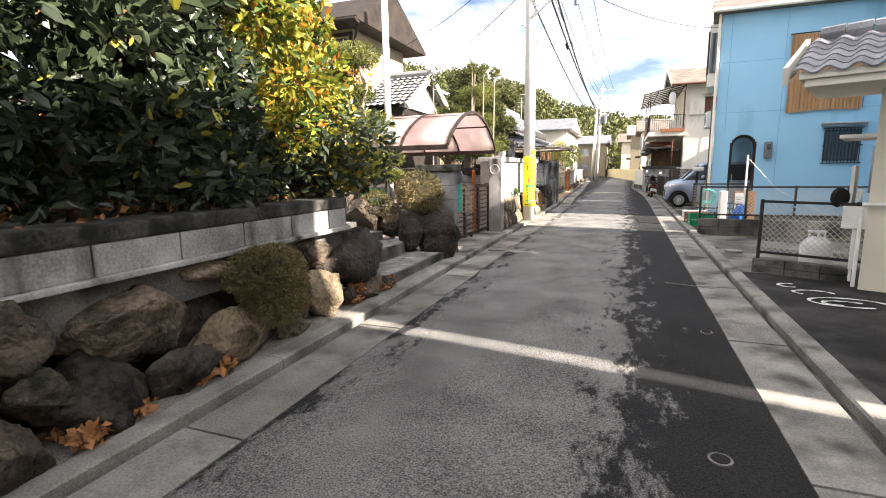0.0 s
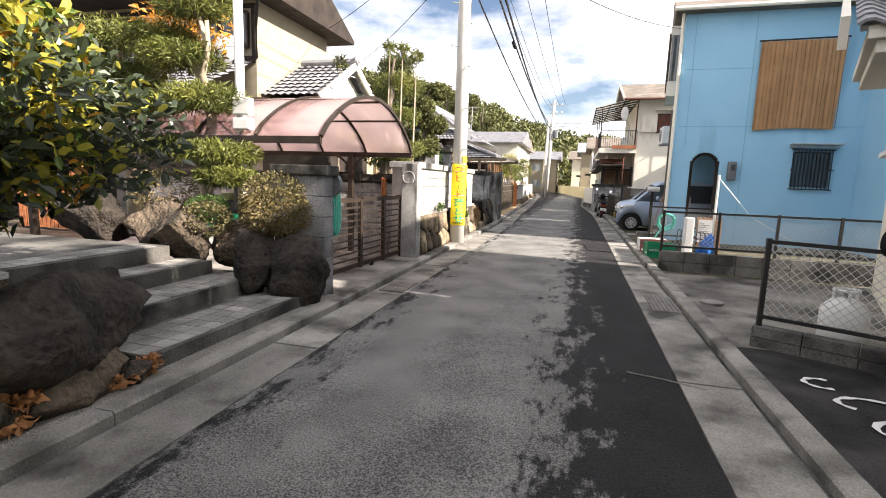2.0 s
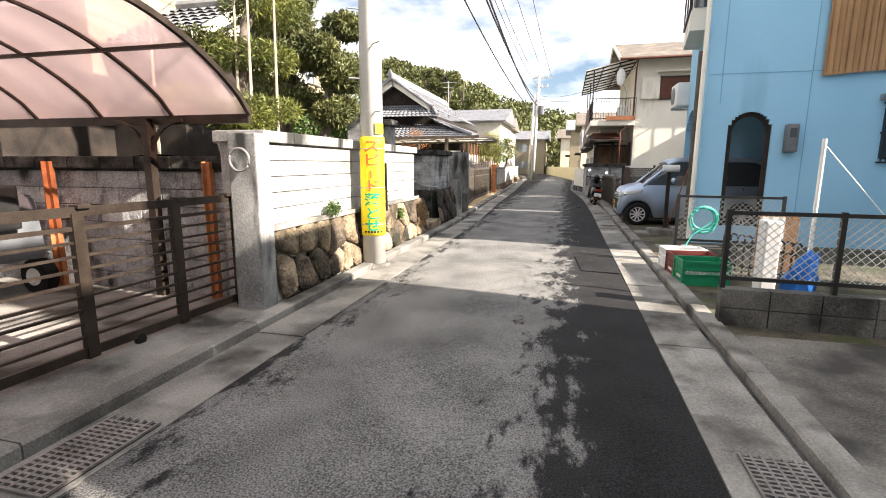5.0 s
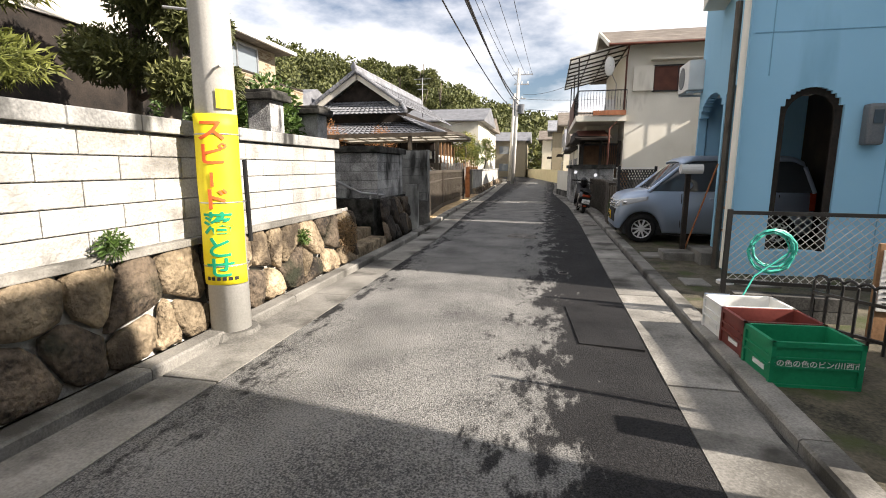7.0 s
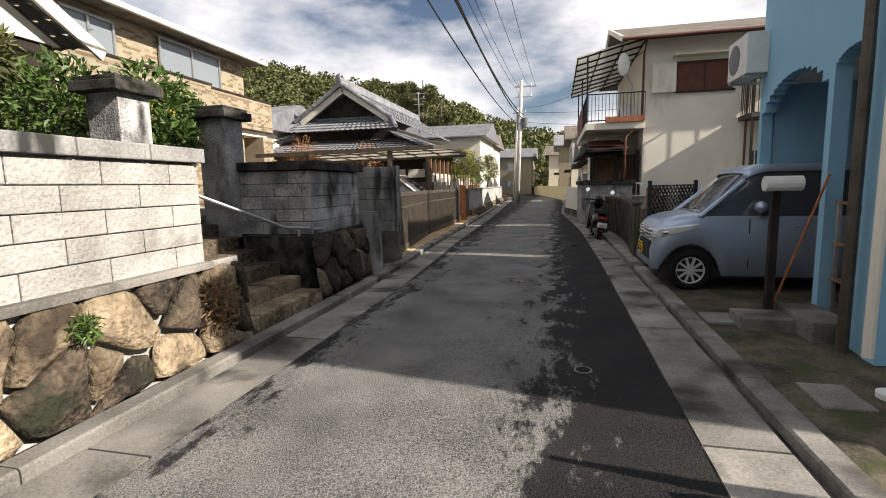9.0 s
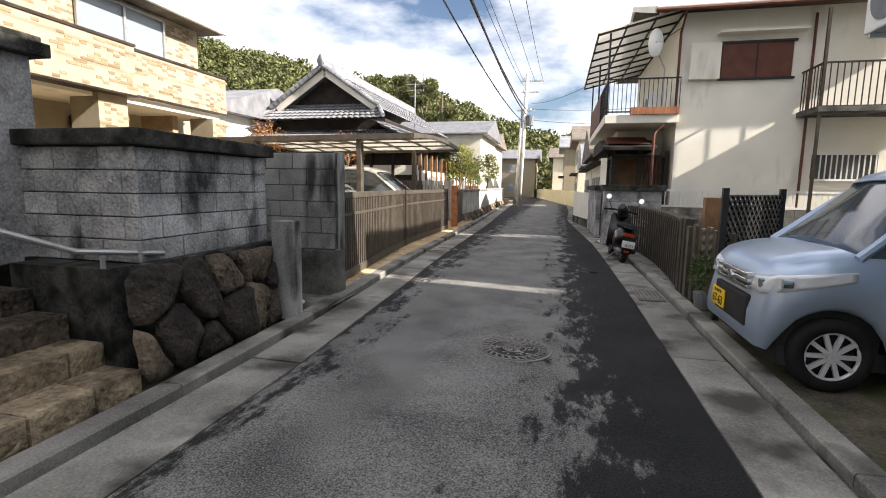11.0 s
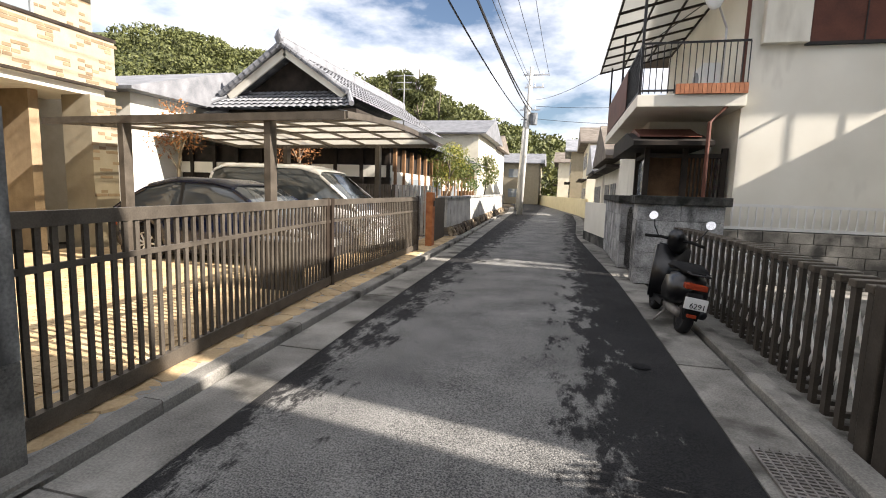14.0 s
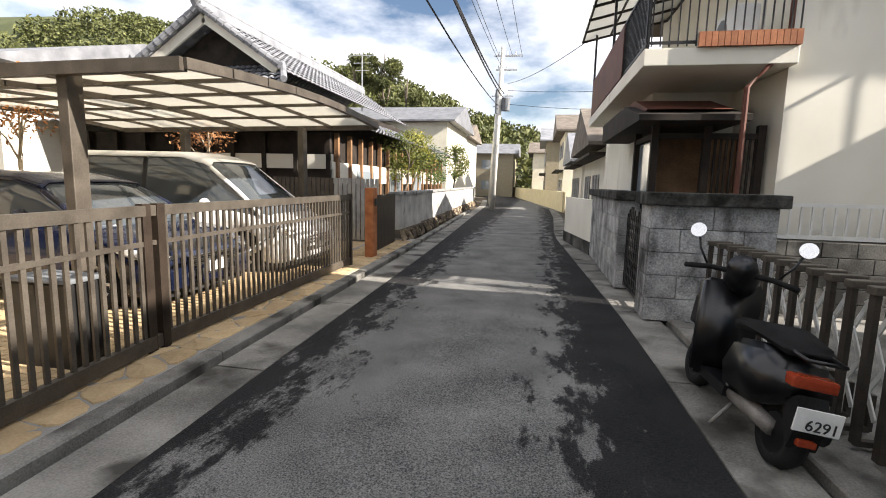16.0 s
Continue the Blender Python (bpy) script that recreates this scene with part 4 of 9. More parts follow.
# ---- left: old farmhouse with tiled hip-and-gable roof ----
def tiled_slope(bm, p00, p10, p01, p11, cols, rows, amp=0.05):
    """Wavy tiles in rows over a four-sided slope (eave p00-p10, ridge p01-p11)."""
    p00, p10, p01, p11 = (Vector(p) for p in (p00, p10, p01, p11))
    nrm = (p10 - p00).cross(p01 - p00).normalized()
    if nrm.z < 0:
        nrm = -nrm
    for r in range(rows):
        v0, v1 = r / rows, (r + 1.12) / rows

        def f(u, v):
            vv = v0 + (v1 - v0) * v
            q = (p00 * (1 - u) + p10 * u) * (1 - vv) + (p01 * (1 - u) + p11 * u) * vv
            return q + nrm * (amp * abs(math.sin(u * cols * math.pi)) + 0.05 * (1 - v) + 0.01)
        sheet(bm, f, steps(0, 1, cols * 4), [0, 1])


def build_farmhouse():
    h = thing("farmhouse", "old dark timber farmhouse with grey tiled hip-and-gable roof", "house", (-10, 44, 0))
    bm = B()
    box(bm, -15.5, -5.6, 36.2, 52, 0, 2.9)
    part("wall", bm, "wood_dark", h, "dark burnt-timber wall")
    bm = B()
    box(bm, -13.2, -7.6, 37.9, 52, 2.9, 4.5)
    part("upper_wall", bm, "wood_dark", h)
    bm = B()
    box(bm, -15.5, -5.5, 36.1, 36.2, 1.9, 2.3)
    box(bm, -5.6, -5.5, 36.2, 52, 1.5, 2.1)
    part("plaster_band", bm, "white_wall", h, "white plaster band")
    gx, gz = -10.5, 6.75
    # gable triangle
    bm = B()
    prism(bm, [(gx - 1.9, 5.25), (gx + 1.9, 5.25), (gx, gz - 0.25)], "y", 38.3, 38.4)
    part("gable", bm, "wood_dark", h, "dark gable vent")
    bm = B()
    for s in (-1, 1):
        bar(bm, (gx, 37.7, gz - 0.15), (gx + s * 2.5, 37.7, 4.95), 0.08, 0.3)
    part("barge_board", bm, "white_wall", h, "white plaster barge boards")
    for s in (-1, 1):
        bm = B()
        tiled_slope(bm, (gx + s * 2.75, 37.5, 4.85), (gx + s * 2.75, 52, 4.85), (gx, 37.5, gz), (gx, 52, gz), 44, 9)
        tagged(part("upper_slope", bm, "roof_tile", h, "grey tiled upper slope"), kind="stuff")
        bm = B()
        tiled_slope(bm, (gx + s * 5.6, 35.2, 3.05), (gx + s * 5.6, 53, 3.05), (gx + s * 2.6, 37.0, 4.3), (gx + s * 2.6, 52, 4.3), 50, 8)
        tagged(part("lower_slope", bm, "roof_tile", h, "grey tiled lower slope"), kind="stuff")
    bm = B()
    tiled_slope(bm, (gx - 3.2, 36.9, 4.35), (gx + 3.2, 36.9, 4.35), (gx - 2.3, 38.3, 5.2), (gx + 2.3, 38.3, 5.2), 22, 5)
    tagged(part("apron_slope", bm, "roof_tile", h), kind="stuff")
    bm = B()
    tiled_slope(bm, (gx - 5.9, 34.9, 3.0), (gx + 5.9, 34.9, 3.0), (gx - 3.0, 37.9, 3.95), (gx + 3.0, 37.9, 3.95), 36, 7)
    tagged(part("front_slope", bm, "roof_tile", h), kind="stuff")
    bm = B()
    box(bm, gx - 0.14, gx + 0.14, 37.4, 52, gz, gz + 0.28, 0.03)
    tube(bm, [(gx, 37.35, gz + 0.34), (gx, 52, gz + 0.34)], 0.11, 8)
    for s in (-1, 1):
        for k in range(12):
            t0 = k / 12
            p = Vector((gx + s * 2.75 * t0, 37.45, gz + 0.12 - 1.85 * t0))
            q = Vector((gx + s * 2.75 * (t0 + 0.075), 37.45, gz + 0.12 - 1.85 * (t0 + 0.075)))
            tube(bm, [p, q], [0.1, 0.115], 8)
        tube(bm, [(gx + s * 5.8, 34.9, 3.15), (gx + s * 2.9, 37.5, 4.2)], 0.12, 8)
        tube(bm, [(gx + s * 3.2, 36.8, 4.5), (gx + s * 2.4, 38.2, 5.25)], 0.1, 8)
    part("ridge_tile", bm, "roof_tile", h, "grey ridge tiles")
    bm = B()
    rock(bm, (gx, 37.3, gz + 0.3), (0.24, 0.12, 0.26), 4, 0.2, 2)
    part("ridge_end_tile", bm, "roof_tile", h)
    for i in range(28):
        bm = B()
        p = (-5.48, 36.4 + i * 0.95) if i < 17 else (-15.4 + (i - 17) * 0.98, 36.1)
        bar(bm, (*p, 0), (*p, 2.9), 0.12)
        part("post", bm, "wood_mid" if i < 17 else "wood_dark", h, "timber post")
    for y in (38.0, 41.5, 45):
        bm = B()
        box(bm, -5.55, -5.47, y, y + 1.6, 0.8, 1.9)
        part("window", bm, "glass_bright", h)


build_farmhouse()

# ---- left walls ----
def blockwork(parent, axis, c, face, u0, u1, z0, rows, bl, bh, mat, off=0.5, depth=0.05):
    """Single blocks laid over a bed; axis: run of the wall; c: plane of the face; face: +1 or -1."""
    cache = {}
    for r in range(rows):
        u = u0 - (bl * off if r % 2 else 0)
        while u < u1 - 0.02:
            a, b = max(u, u0), min(u + bl, u1)
            if b - a > 0.03:
                ln = round(b - a - 0.008, 3)
                if ln not in cache:
                    bm = B()
                    if axis == "y":
                        box(bm, -depth, 0.0, 0, ln, 0, bh - 0.008)
                    else:
                        box(bm, 0, ln, -depth, 0.0, 0, bh - 0.008)
                    es = [e for e in bm.edges if all((v.co.x if axis == "y" else v.co.y) > -1e-6 for v in e.verts)]
                    bmesh.ops.bevel(bm, geom=es, offset=0.005, segments=1, affect="EDGES")
                    me = bpy.data.meshes.new("block")
                    bmesh.ops.recalc_face_normals(bm, faces=bm.faces)
                    bm.to_mesh(me)
                    bm.free()
                    me.materials.append(M[mat])
                    cache[ln] = me
                ob = new("block", cache[ln])
                ob.parent = parent
                base = base_of(parent)
                z = z0 + r * bh
                if axis == "y":
                    ob.location = Vector((c, a + 0.004, z)) - base
                    if face < 0:
                        ob.rotation_euler = (0, 0, math.pi)
                        ob.location = Vector((c, b - 0.004, z)) - base
                else:
                    ob.location = Vector((a + 0.004, c, z)) - base
                    if face < 0:
                        ob.rotation_euler = (0, 0, math.pi)
                        ob.location = Vector((b - 0.004, c, z)) - base
            u += bl


def cells(points, u0, u1, v0, v1):
    """Polygons of the area nearest to each point, inside a rectangle."""
    out = []
    for i, (px, py) in enumerate(points):
        poly = [(u0, v0), (u1, v0), (u1, v1), (u0, v1)]
        for j, (qx, qy) in enumerate(points):
            if i == j or (qx - px) ** 2 + (qy - py) ** 2 > 4:
                continue
            mx, my, nx, ny = (px + qx) / 2, (py + qy) / 2, qx - px, qy - py
            res = []
            for k in range(len(poly)):
                a, b = poly[k], poly[(k + 1) % len(poly)]
                da, db = (a[0] - mx) * nx + (a[1] - my) * ny, (b[0] - mx) * nx + (b[1] - my) * ny
                if da <= 0:
                    res.append(a)
                if da * db < 0:
                    s = da / (da - db)
                    res.append((a[0] + (b[0] - a[0]) * s, a[1] + (b[1] - a[1]) * s))
            poly = res
            if len(poly) < 3:
                break
        if len(poly) >= 3:
            out.append(((px, py), poly))
    return out


def fitted_stone(bm, mid, poly, gap, place, rnd, proud):
    """One flat-faced stone with rounded rim; place(u, v, d) gives the world point at depth d."""
    cu, cv = sum(p[0] for p in poly) / len(poly), sum(p[1] for p in poly) / len(poly)
    pts = []
    for k in range(len(poly)):
        a, b = poly[k], poly[(k + 1) % len(poly)]
        for s in (0.18, 0.5, 0.82):
            pts.append((a[0] + (b[0] - a[0]) * s, a[1] + (b[1] - a[1]) * s))
    off = rnd.uniform(0, 99)
    rings = []
    for k, (shrink, d) in enumerate(((gap, 0.0), (gap, proud * 0.5), (gap * 2.0, proud * 0.9), (0.45, proud * 1.15))):
        ring = []
        for u, v in pts:
            ln = math.hypot(u - cu, v - cv) + 1e-6
            f = max(0.3, 1 - shrink / ln) if k < 3 else 0.5
            w = 1 + 0.1 * noise.noise(Vector((u * 6, v * 6, off)))
            dd = d + (0.02 * noise.noise(Vector((u * 7, v * 7, off + 3))) if k > 1 else 0)
            ring.append(bm.verts.new(place(cu + (u - cu) * f * w, cv + (v - cv) * f * w, dd)))
        rings.append(ring)
    n = len(pts)
    for a, b in zip(rings, rings[1:]):
        for k in range(n):
            bm.faces.new((a[k], a[(k + 1) % n], b[(k + 1) % n], b[k]))
    top = bm.verts.new(place(cu, cv, proud * 1.15 + rnd.uniform(0, 0.015)))
    for k in range(n):
        bm.faces.new((rings[-1][k], rings[-1][(k + 1) % n], top))
    bmesh.ops.recalc_face_normals(bm, faces=bm.faces)


def stone_face(parent, x, y0, y1, z0, z1, seed, mat, size=0.36, lean=0.1, proud=0.07):
    """Fitted natural stones proud of a mortar bed facing the street."""
    rnd = random.Random(seed)
    rows, cols = max(2, round((z1 - z0) / size)), max(2, round((y1 - y0) / (size * 1.05)))
    pts = [(y0 + (c + 0.5 + (0.5 if r % 2 else 0) + rnd.uniform(-0.48, 0.48)) * (y1 - y0) / cols, z0 + (r + 0.5 + rnd.uniform(-0.4, 0.4)) * (z1 - z0) / rows) for r in range(rows) for c in range(cols)]
    for mid, poly in cells(pts, y0, y1, z0, z1):
        bm = B()
        fitted_stone(bm, mid, poly, 0.018, lambda u, v, d: Vector((x + lean * (z1 - v) / (z1 - z0) + d, u, v)), rnd, proud * rnd.uniform(0.8, 1.3))
        part("stone", bm, rnd.choice(mat) if isinstance(mat, tuple) else mat, parent, smooth=True)


def build_white_block_wall():
    w = thing("garden_wall", "pale split-face block garden wall on a fitted stone base", "wall", (-2.6, 14, 0), kind="structure")
    bm = B()
    box(bm, -3.0, -2.53, 11.75, 16.86, 0, 1.7)
    prism(bm, [(-2.56, 0.82), (-2.44, 0.0), (-2.56, 0.0)], "y", 11.75, 17.4)
    part("bed", bm, "block_white", w)
    blockwork(w, "y", -2.49, 1, 11.75, 16.84, 0.84, 5, 0.6, 0.17, "block_white")
    blockwork(w, "x", 16.88, 1, -3.0, -2.5, 0.84, 5, 0.5, 0.17, "block_white")
    bm = B()
    for i in range(9):
        box(bm, -3.05, -2.44, 11.7 + i * 0.58, 11.7 + i * 0.58 + 0.572, 1.7, 1.82, 0.012)
    part("cap", bm, "concrete_wall", w, "grey capping stones")
    bm = B()
    box(bm, -2.6, -2.42, 11.75, 16.9, 0.78, 0.84, 0.01)
    part("ledge", bm, "concrete", w)
    stone_face(w, -2.5, 11.8, 17.3, 0.02, 0.8, 21, ("rock_tan", "rock_tan", "rock_brown"), 0.36)
    return w


def build_gate_wall():
    w = thing("gate_pier", "grey concrete block gate pier with dark cap", "pier", (-2.6, 8.2, 0), kind="structure")
    bm = B()
    box(bm, -3.06, -2.46, 8.12, 8.27, 0, 1.5)
    part("bed", bm, "mortar_dark", w)
    blockwork(w, "y", -2.42, 1, 8.1, 8.29, 0.02, 6, 0.19, 0.247, "block_slate", 0)
    blockwork(w, "x", 8.08, -1, -3.1, -2.42, 0.02, 6, 0.39, 0.247, "block_slate")
    bm = B()
    box(bm, -3.14, -2.36, 8.03, 8.33, 1.5, 1.62, 0.015)
    part("cap", bm, "cap_dark", w)
    w = thing("boundary_wall", "grey block boundary wall with dark coping behind the gate", "wall", (-6, 11.9, 0), kind="structure")
    bm = B()
    box(bm, -10, -2.72, 11.9, 12.1, 0, 1.5)
    part("bed", bm, "mortar_dark", w)
    blockwork(w, "x", 11.86, -1, -9.0, -2.72, 0.0, 7, 0.6, 0.2, "block_grey")
    for i in range(13):
        bm = B()
        box(bm, -9.0 + i * 0.485, -9.0 + i * 0.485 + 0.478, 11.78, 12.16, 1.42, 1.56, 0.015)
        part("coping", bm, "cap_dark", w)
    w = thing("gate_pier", "pale concrete gate post where the block wall ends", "pier", (-2.5, 11.6, 0), kind="structure")
    bm = B()
    box(bm, -2.72, -2.4, 11.5, 11.74, 0, 1.78, 0.015)
    part("shaft", bm, "concrete_wall", w)
    for x in (-3.2, -5.4):
        p = thing("rusty_post", "orange rusty angle post against the wall", "post", (x, 11.78, 0), group="rusty posts")
        bm = B()
        box(bm, x, x + 0.06, 11.74, 11.8, 0, 1.5)
        box(bm, x, x + 0.012, 11.69, 11.74, 0, 1.5)
        part("angle", bm, "rust", p)


def build_boulder_wall():
    w = thing("planter_wall", "low grey panel planter wall with dark mossy coping", "wall", (-2.6, 1, 0), kind="structure")
    bm = B()
    box(bm, -2.9, -2.6, -8, 4.72, 0.6, 1.1)
    part("bed", bm, "concrete_dark", w)
    y = -8.0
    while y < 4.6:
        bm = B()
        box(bm, -2.6, -2.55, y + 0.006, min(y + 0.62, 4.74) - 0.006, 0.92, 1.12, 0.008)
        part("panel", bm, "concrete_wall", w)
        y += 0.62
    bm = B()
    box(bm, -2.62, -2.5, -8, 4.76, 0.88, 0.92, 0.01)
    part("ledge", bm, "concrete_wall", w)
    bm = B()
    box(bm, -2.95, -2.54, -8, 4.76, 1.12, 1.24, 0.02)
    part("coping", bm, "cap_dark", w, "dark mossy coping")
    bm = B()
    sheet(bm, lambda x, y: Vector((x, y, 1.2 + uneven((x, y, 0), 0.06, 1.5))), steps(-12, -2.8, 16), steps(-8, 5.0, 20))
    tagged(part("planter_soil", bm, "soil"), "dark planter soil under the hedge", "soil", kind="structure")
    # boulders
    rnd = random.Random(8)
    spots = []
    y = -3.0
    while y < 0.9:
        wdt = rnd.uniform(0.5, 0.85)
        spots.append((-2.72 + rnd.uniform(-0.05, 0.1), y + wdt * 0.5, 0.55 + rnd.uniform(-0.05, 0.1), 0.3, wdt * 0.66, 0.4))
        y += wdt * 0.95
    y = -3.0
    while y < 1.0:
        wdt = rnd.uniform(0.3, 0.6)
        spots.append((-2.52 + rnd.uniform(-0.06, 0.06), y + wdt * 0.5, 0.16 + rnd.uniform(0, 0.08), 0.22, wdt * 0.6, 0.2 + rnd.uniform(0, 0.1)))
        y += wdt
    spots += [(-2.62, 1.42, 0.66, 0.3, 0.28, 0.26), (-2.60, 2.12, 0.62, 0.34, 0.5, 0.32), (-2.46, 1.82, 0.24, 0.26, 0.32, 0.27), (-2.5, 1.5, 0.36, 0.2, 0.2, 0.17),
              (-2.36, 1.18, 0.2, 0.26, 0.3, 0.3), (-2.44, 2.32, 0.17, 0.2, 0.34, 0.2), (-2.72, 3.0, 0.82, 0.26, 0.75, 0.13), (-2.42, 2.72, 0.1, 0.14, 0.16, 0.1),
              (-2.74, 2.7, 0.35, 0.2, 0.5, 0.4), (-2.4, 3.52, 0.1, 0.12, 0.2, 0.11), (-2.44, 4.95, 0.14, 0.16, 0.3, 0.17), (-2.42, 5.42, 0.09, 0.14, 0.2, 0.12), (-2.48, 4.62, 0.12, 0.14, 0.18, 0.12), (-2.7, 4.2, 0.7, 0.2, 0.5, 0.2)]
    for i, (x, yy, z, a, b, c) in enumerate(spots):
        bm = B()
        rock(bm, (x, yy, z), (a, b, c), 100 + i, 0.22, 4)
        tagged(part("boulder", bm, "rock_brown" if i % 3 else "rock_dark", smooth=True), "weathered brown garden boulder under the planter wall", "boulder", "retaining boulders")
    bm = B()
    box(bm, -3.2, -2.76, -8, 4.7, -0.02, 0.62)
    tagged(part("planter_bank", bm, "soil"), "dark earth packed behind the boulders", "soil", kind="structure")
    big = [((-2.5, 2.85, 0.28), (0.2, 0.4, 0.3), "rock_tan", "pale rounded boulder under the clipped shrub"),
           ((-2.52, 3.72, 0.46), (0.2, 0.16, 0.5), "rock_tan", "tall split tan boulder beside the clipped shrub"),
           ((-2.52, 4.15, 0.27), (0.22, 0.34, 0.32), "rock_tan", "pale boulder catching a streak of sun"),
           ((-2.62, 4.98, 0.6), (0.34, 0.74, 0.4), "rock_dark", "broad dark flat-topped boulder by the steps"),
           ((-2.5, 5.2, 0.15), (0.16, 0.26, 0.18), "rock_brown", "low brown boulder by the steps"),
           ((-2.6, 7.72, 0.42), (0.36, 0.36, 0.52), "rock_dark", "large dark grooved boulder beside the gate pier"),
           ((-3.05, 7.6, 0.48), (0.35, 0.4, 0.42), "rock_dark", "dark boulder beside the steps"),
           ((-3.5, 7.9, 0.6), (0.4, 0.4, 0.36), "rock_brown", "rounded brown garden boulder by the pines"),
           ((-4.0, 7.6, 0.75), (0.4, 0.38, 0.42), "rock_brown", "round pitted garden boulder"),
           ((-4.6, 7.9, 0.8), (0.5, 0.4, 0.4), "rock_brown", "rounded brown garden boulder by the pines"),
           ((-5.4, 7.6, 0.9), (0.5, 0.4, 0.35), "rock_dark", "rounded dark garden boulder by the pines"),
           ((-3.4, 5.0, 0.75), (0.4, 0.35, 0.45), "rock_brown", "brown boulder beside the steps"),
           ((-4.1, 5.1, 0.95), (0.4, 0.4, 0.4), "rock_brown", "brown boulder beside the steps")]
    for i, (c, s, mt, lab) in enumerate(big):
        bm = B()
        rock(bm, c, s, 300 + i, 0.2, 4)
        tagged(part("boulder", bm, mt, smooth=True), lab, "boulder")


def build_steps():
    s = thing("garden_steps", "broad low garden steps paved with small grey tiles", "steps", (-3, 6.6, 0), kind="structure")
    levels = [(-2.42, -3.1, 5.55, 7.55, 0.17), (-3.05, -3.6, 5.6, 7.75, 0.34), (-3.55, -4.0, 5.5, 7.5, 0.5), (-3.95, -9.5, 5.3, 7.3, 0.67)]
    rnd = random.Random(2)
    tiles = 0
    for x1, x0, y0, y1, z in levels:
        bm = B()
        box(bm, x0, x1, y0, y1, -0.05 if z < 0.2 else z - 0.25, z - 0.012, 0.006)
        part("tread", bm, "concrete_dark", s)
        me = None
        for i in range(int((x1 - max(x0, -4.5) - 0.04) / 0.17)):
            for j in range(int((y1 - y0) / 0.17)):
                if me is None:
                    bm = B()
                    box(bm, 0, 0.16, 0, 0.16, -0.01, 0.004)
                    me = bpy.data.meshes.new("tile")
                    bm.to_mesh(me)
                    bm.free()
                    me.materials.append(M["tile_pave"])
                tiles += 1
                if tiles > 290:
                    break
                ob = new("tile", me)
                ob.parent = s
                ob.location = Vector((x1 - 0.2 - i * 0.17, y0 + j * 0.17, z - 0.006)) - base_of(s)


def build_stone_stair():
    s = thing("stone_stair", "rough stone stair rising beside the block wall", "stair", (-3, 18.3, 0), kind="structure")
    rnd = random.Random(12)
    for k in range(6):
        x = -2.45 - k * 0.3
        y = 17.0
        while y < 18.9:
            ln = rnd.uniform(0.4, 0.75)
            bm = B()
            box(bm, x - 0.36, x, y, min(y + ln, 18.95) - 0.01, -0.02, 0.17 * (k + 1) - rnd.uniform(0, 0.012), 0.02)
            part("step_stone", bm, "rock_tan" if k < 2 else "rock_brown", s)
            y += ln
    bm = B()
    box(bm, -6.5, -4.2, 17.0, 19.0, 0, 1.1)
    part("landing", bm, "concrete_dark", s)
    stone_face(s, -2.6, 18.95, 20.3, 0.0, 0.85, 31, ("rock_dark", "rock_brown"), 0.36, 0.12)
    bm = B()
    box(bm, -3.6, -2.72, 18.97, 20.3, 0.0, 0.84)
    part("bed", bm, "cap_dark", s)
    r = thing("hand_rail", "weathered galvanised pipe handrail on the stone stair", "railing", (-2.7, 19, 0))
    bm = B()
    tube(bm, [(-3.9, 17.35, 1.75), (-2.95, 18.95, 0.96), (-2.66, 19.42, 0.9)], 0.022, 8)
    part("rail", bm, "steel", r)
    for p, z0, z1 in (((-3.6, 17.8), 0.85, 1.5), ((-2.78, 19.0), 0.0, 0.93)):
        bm = B()
        tube(bm, [(*p, z0), (*p, z1)], 0.018, 8)
        part("post", bm, "steel", r)


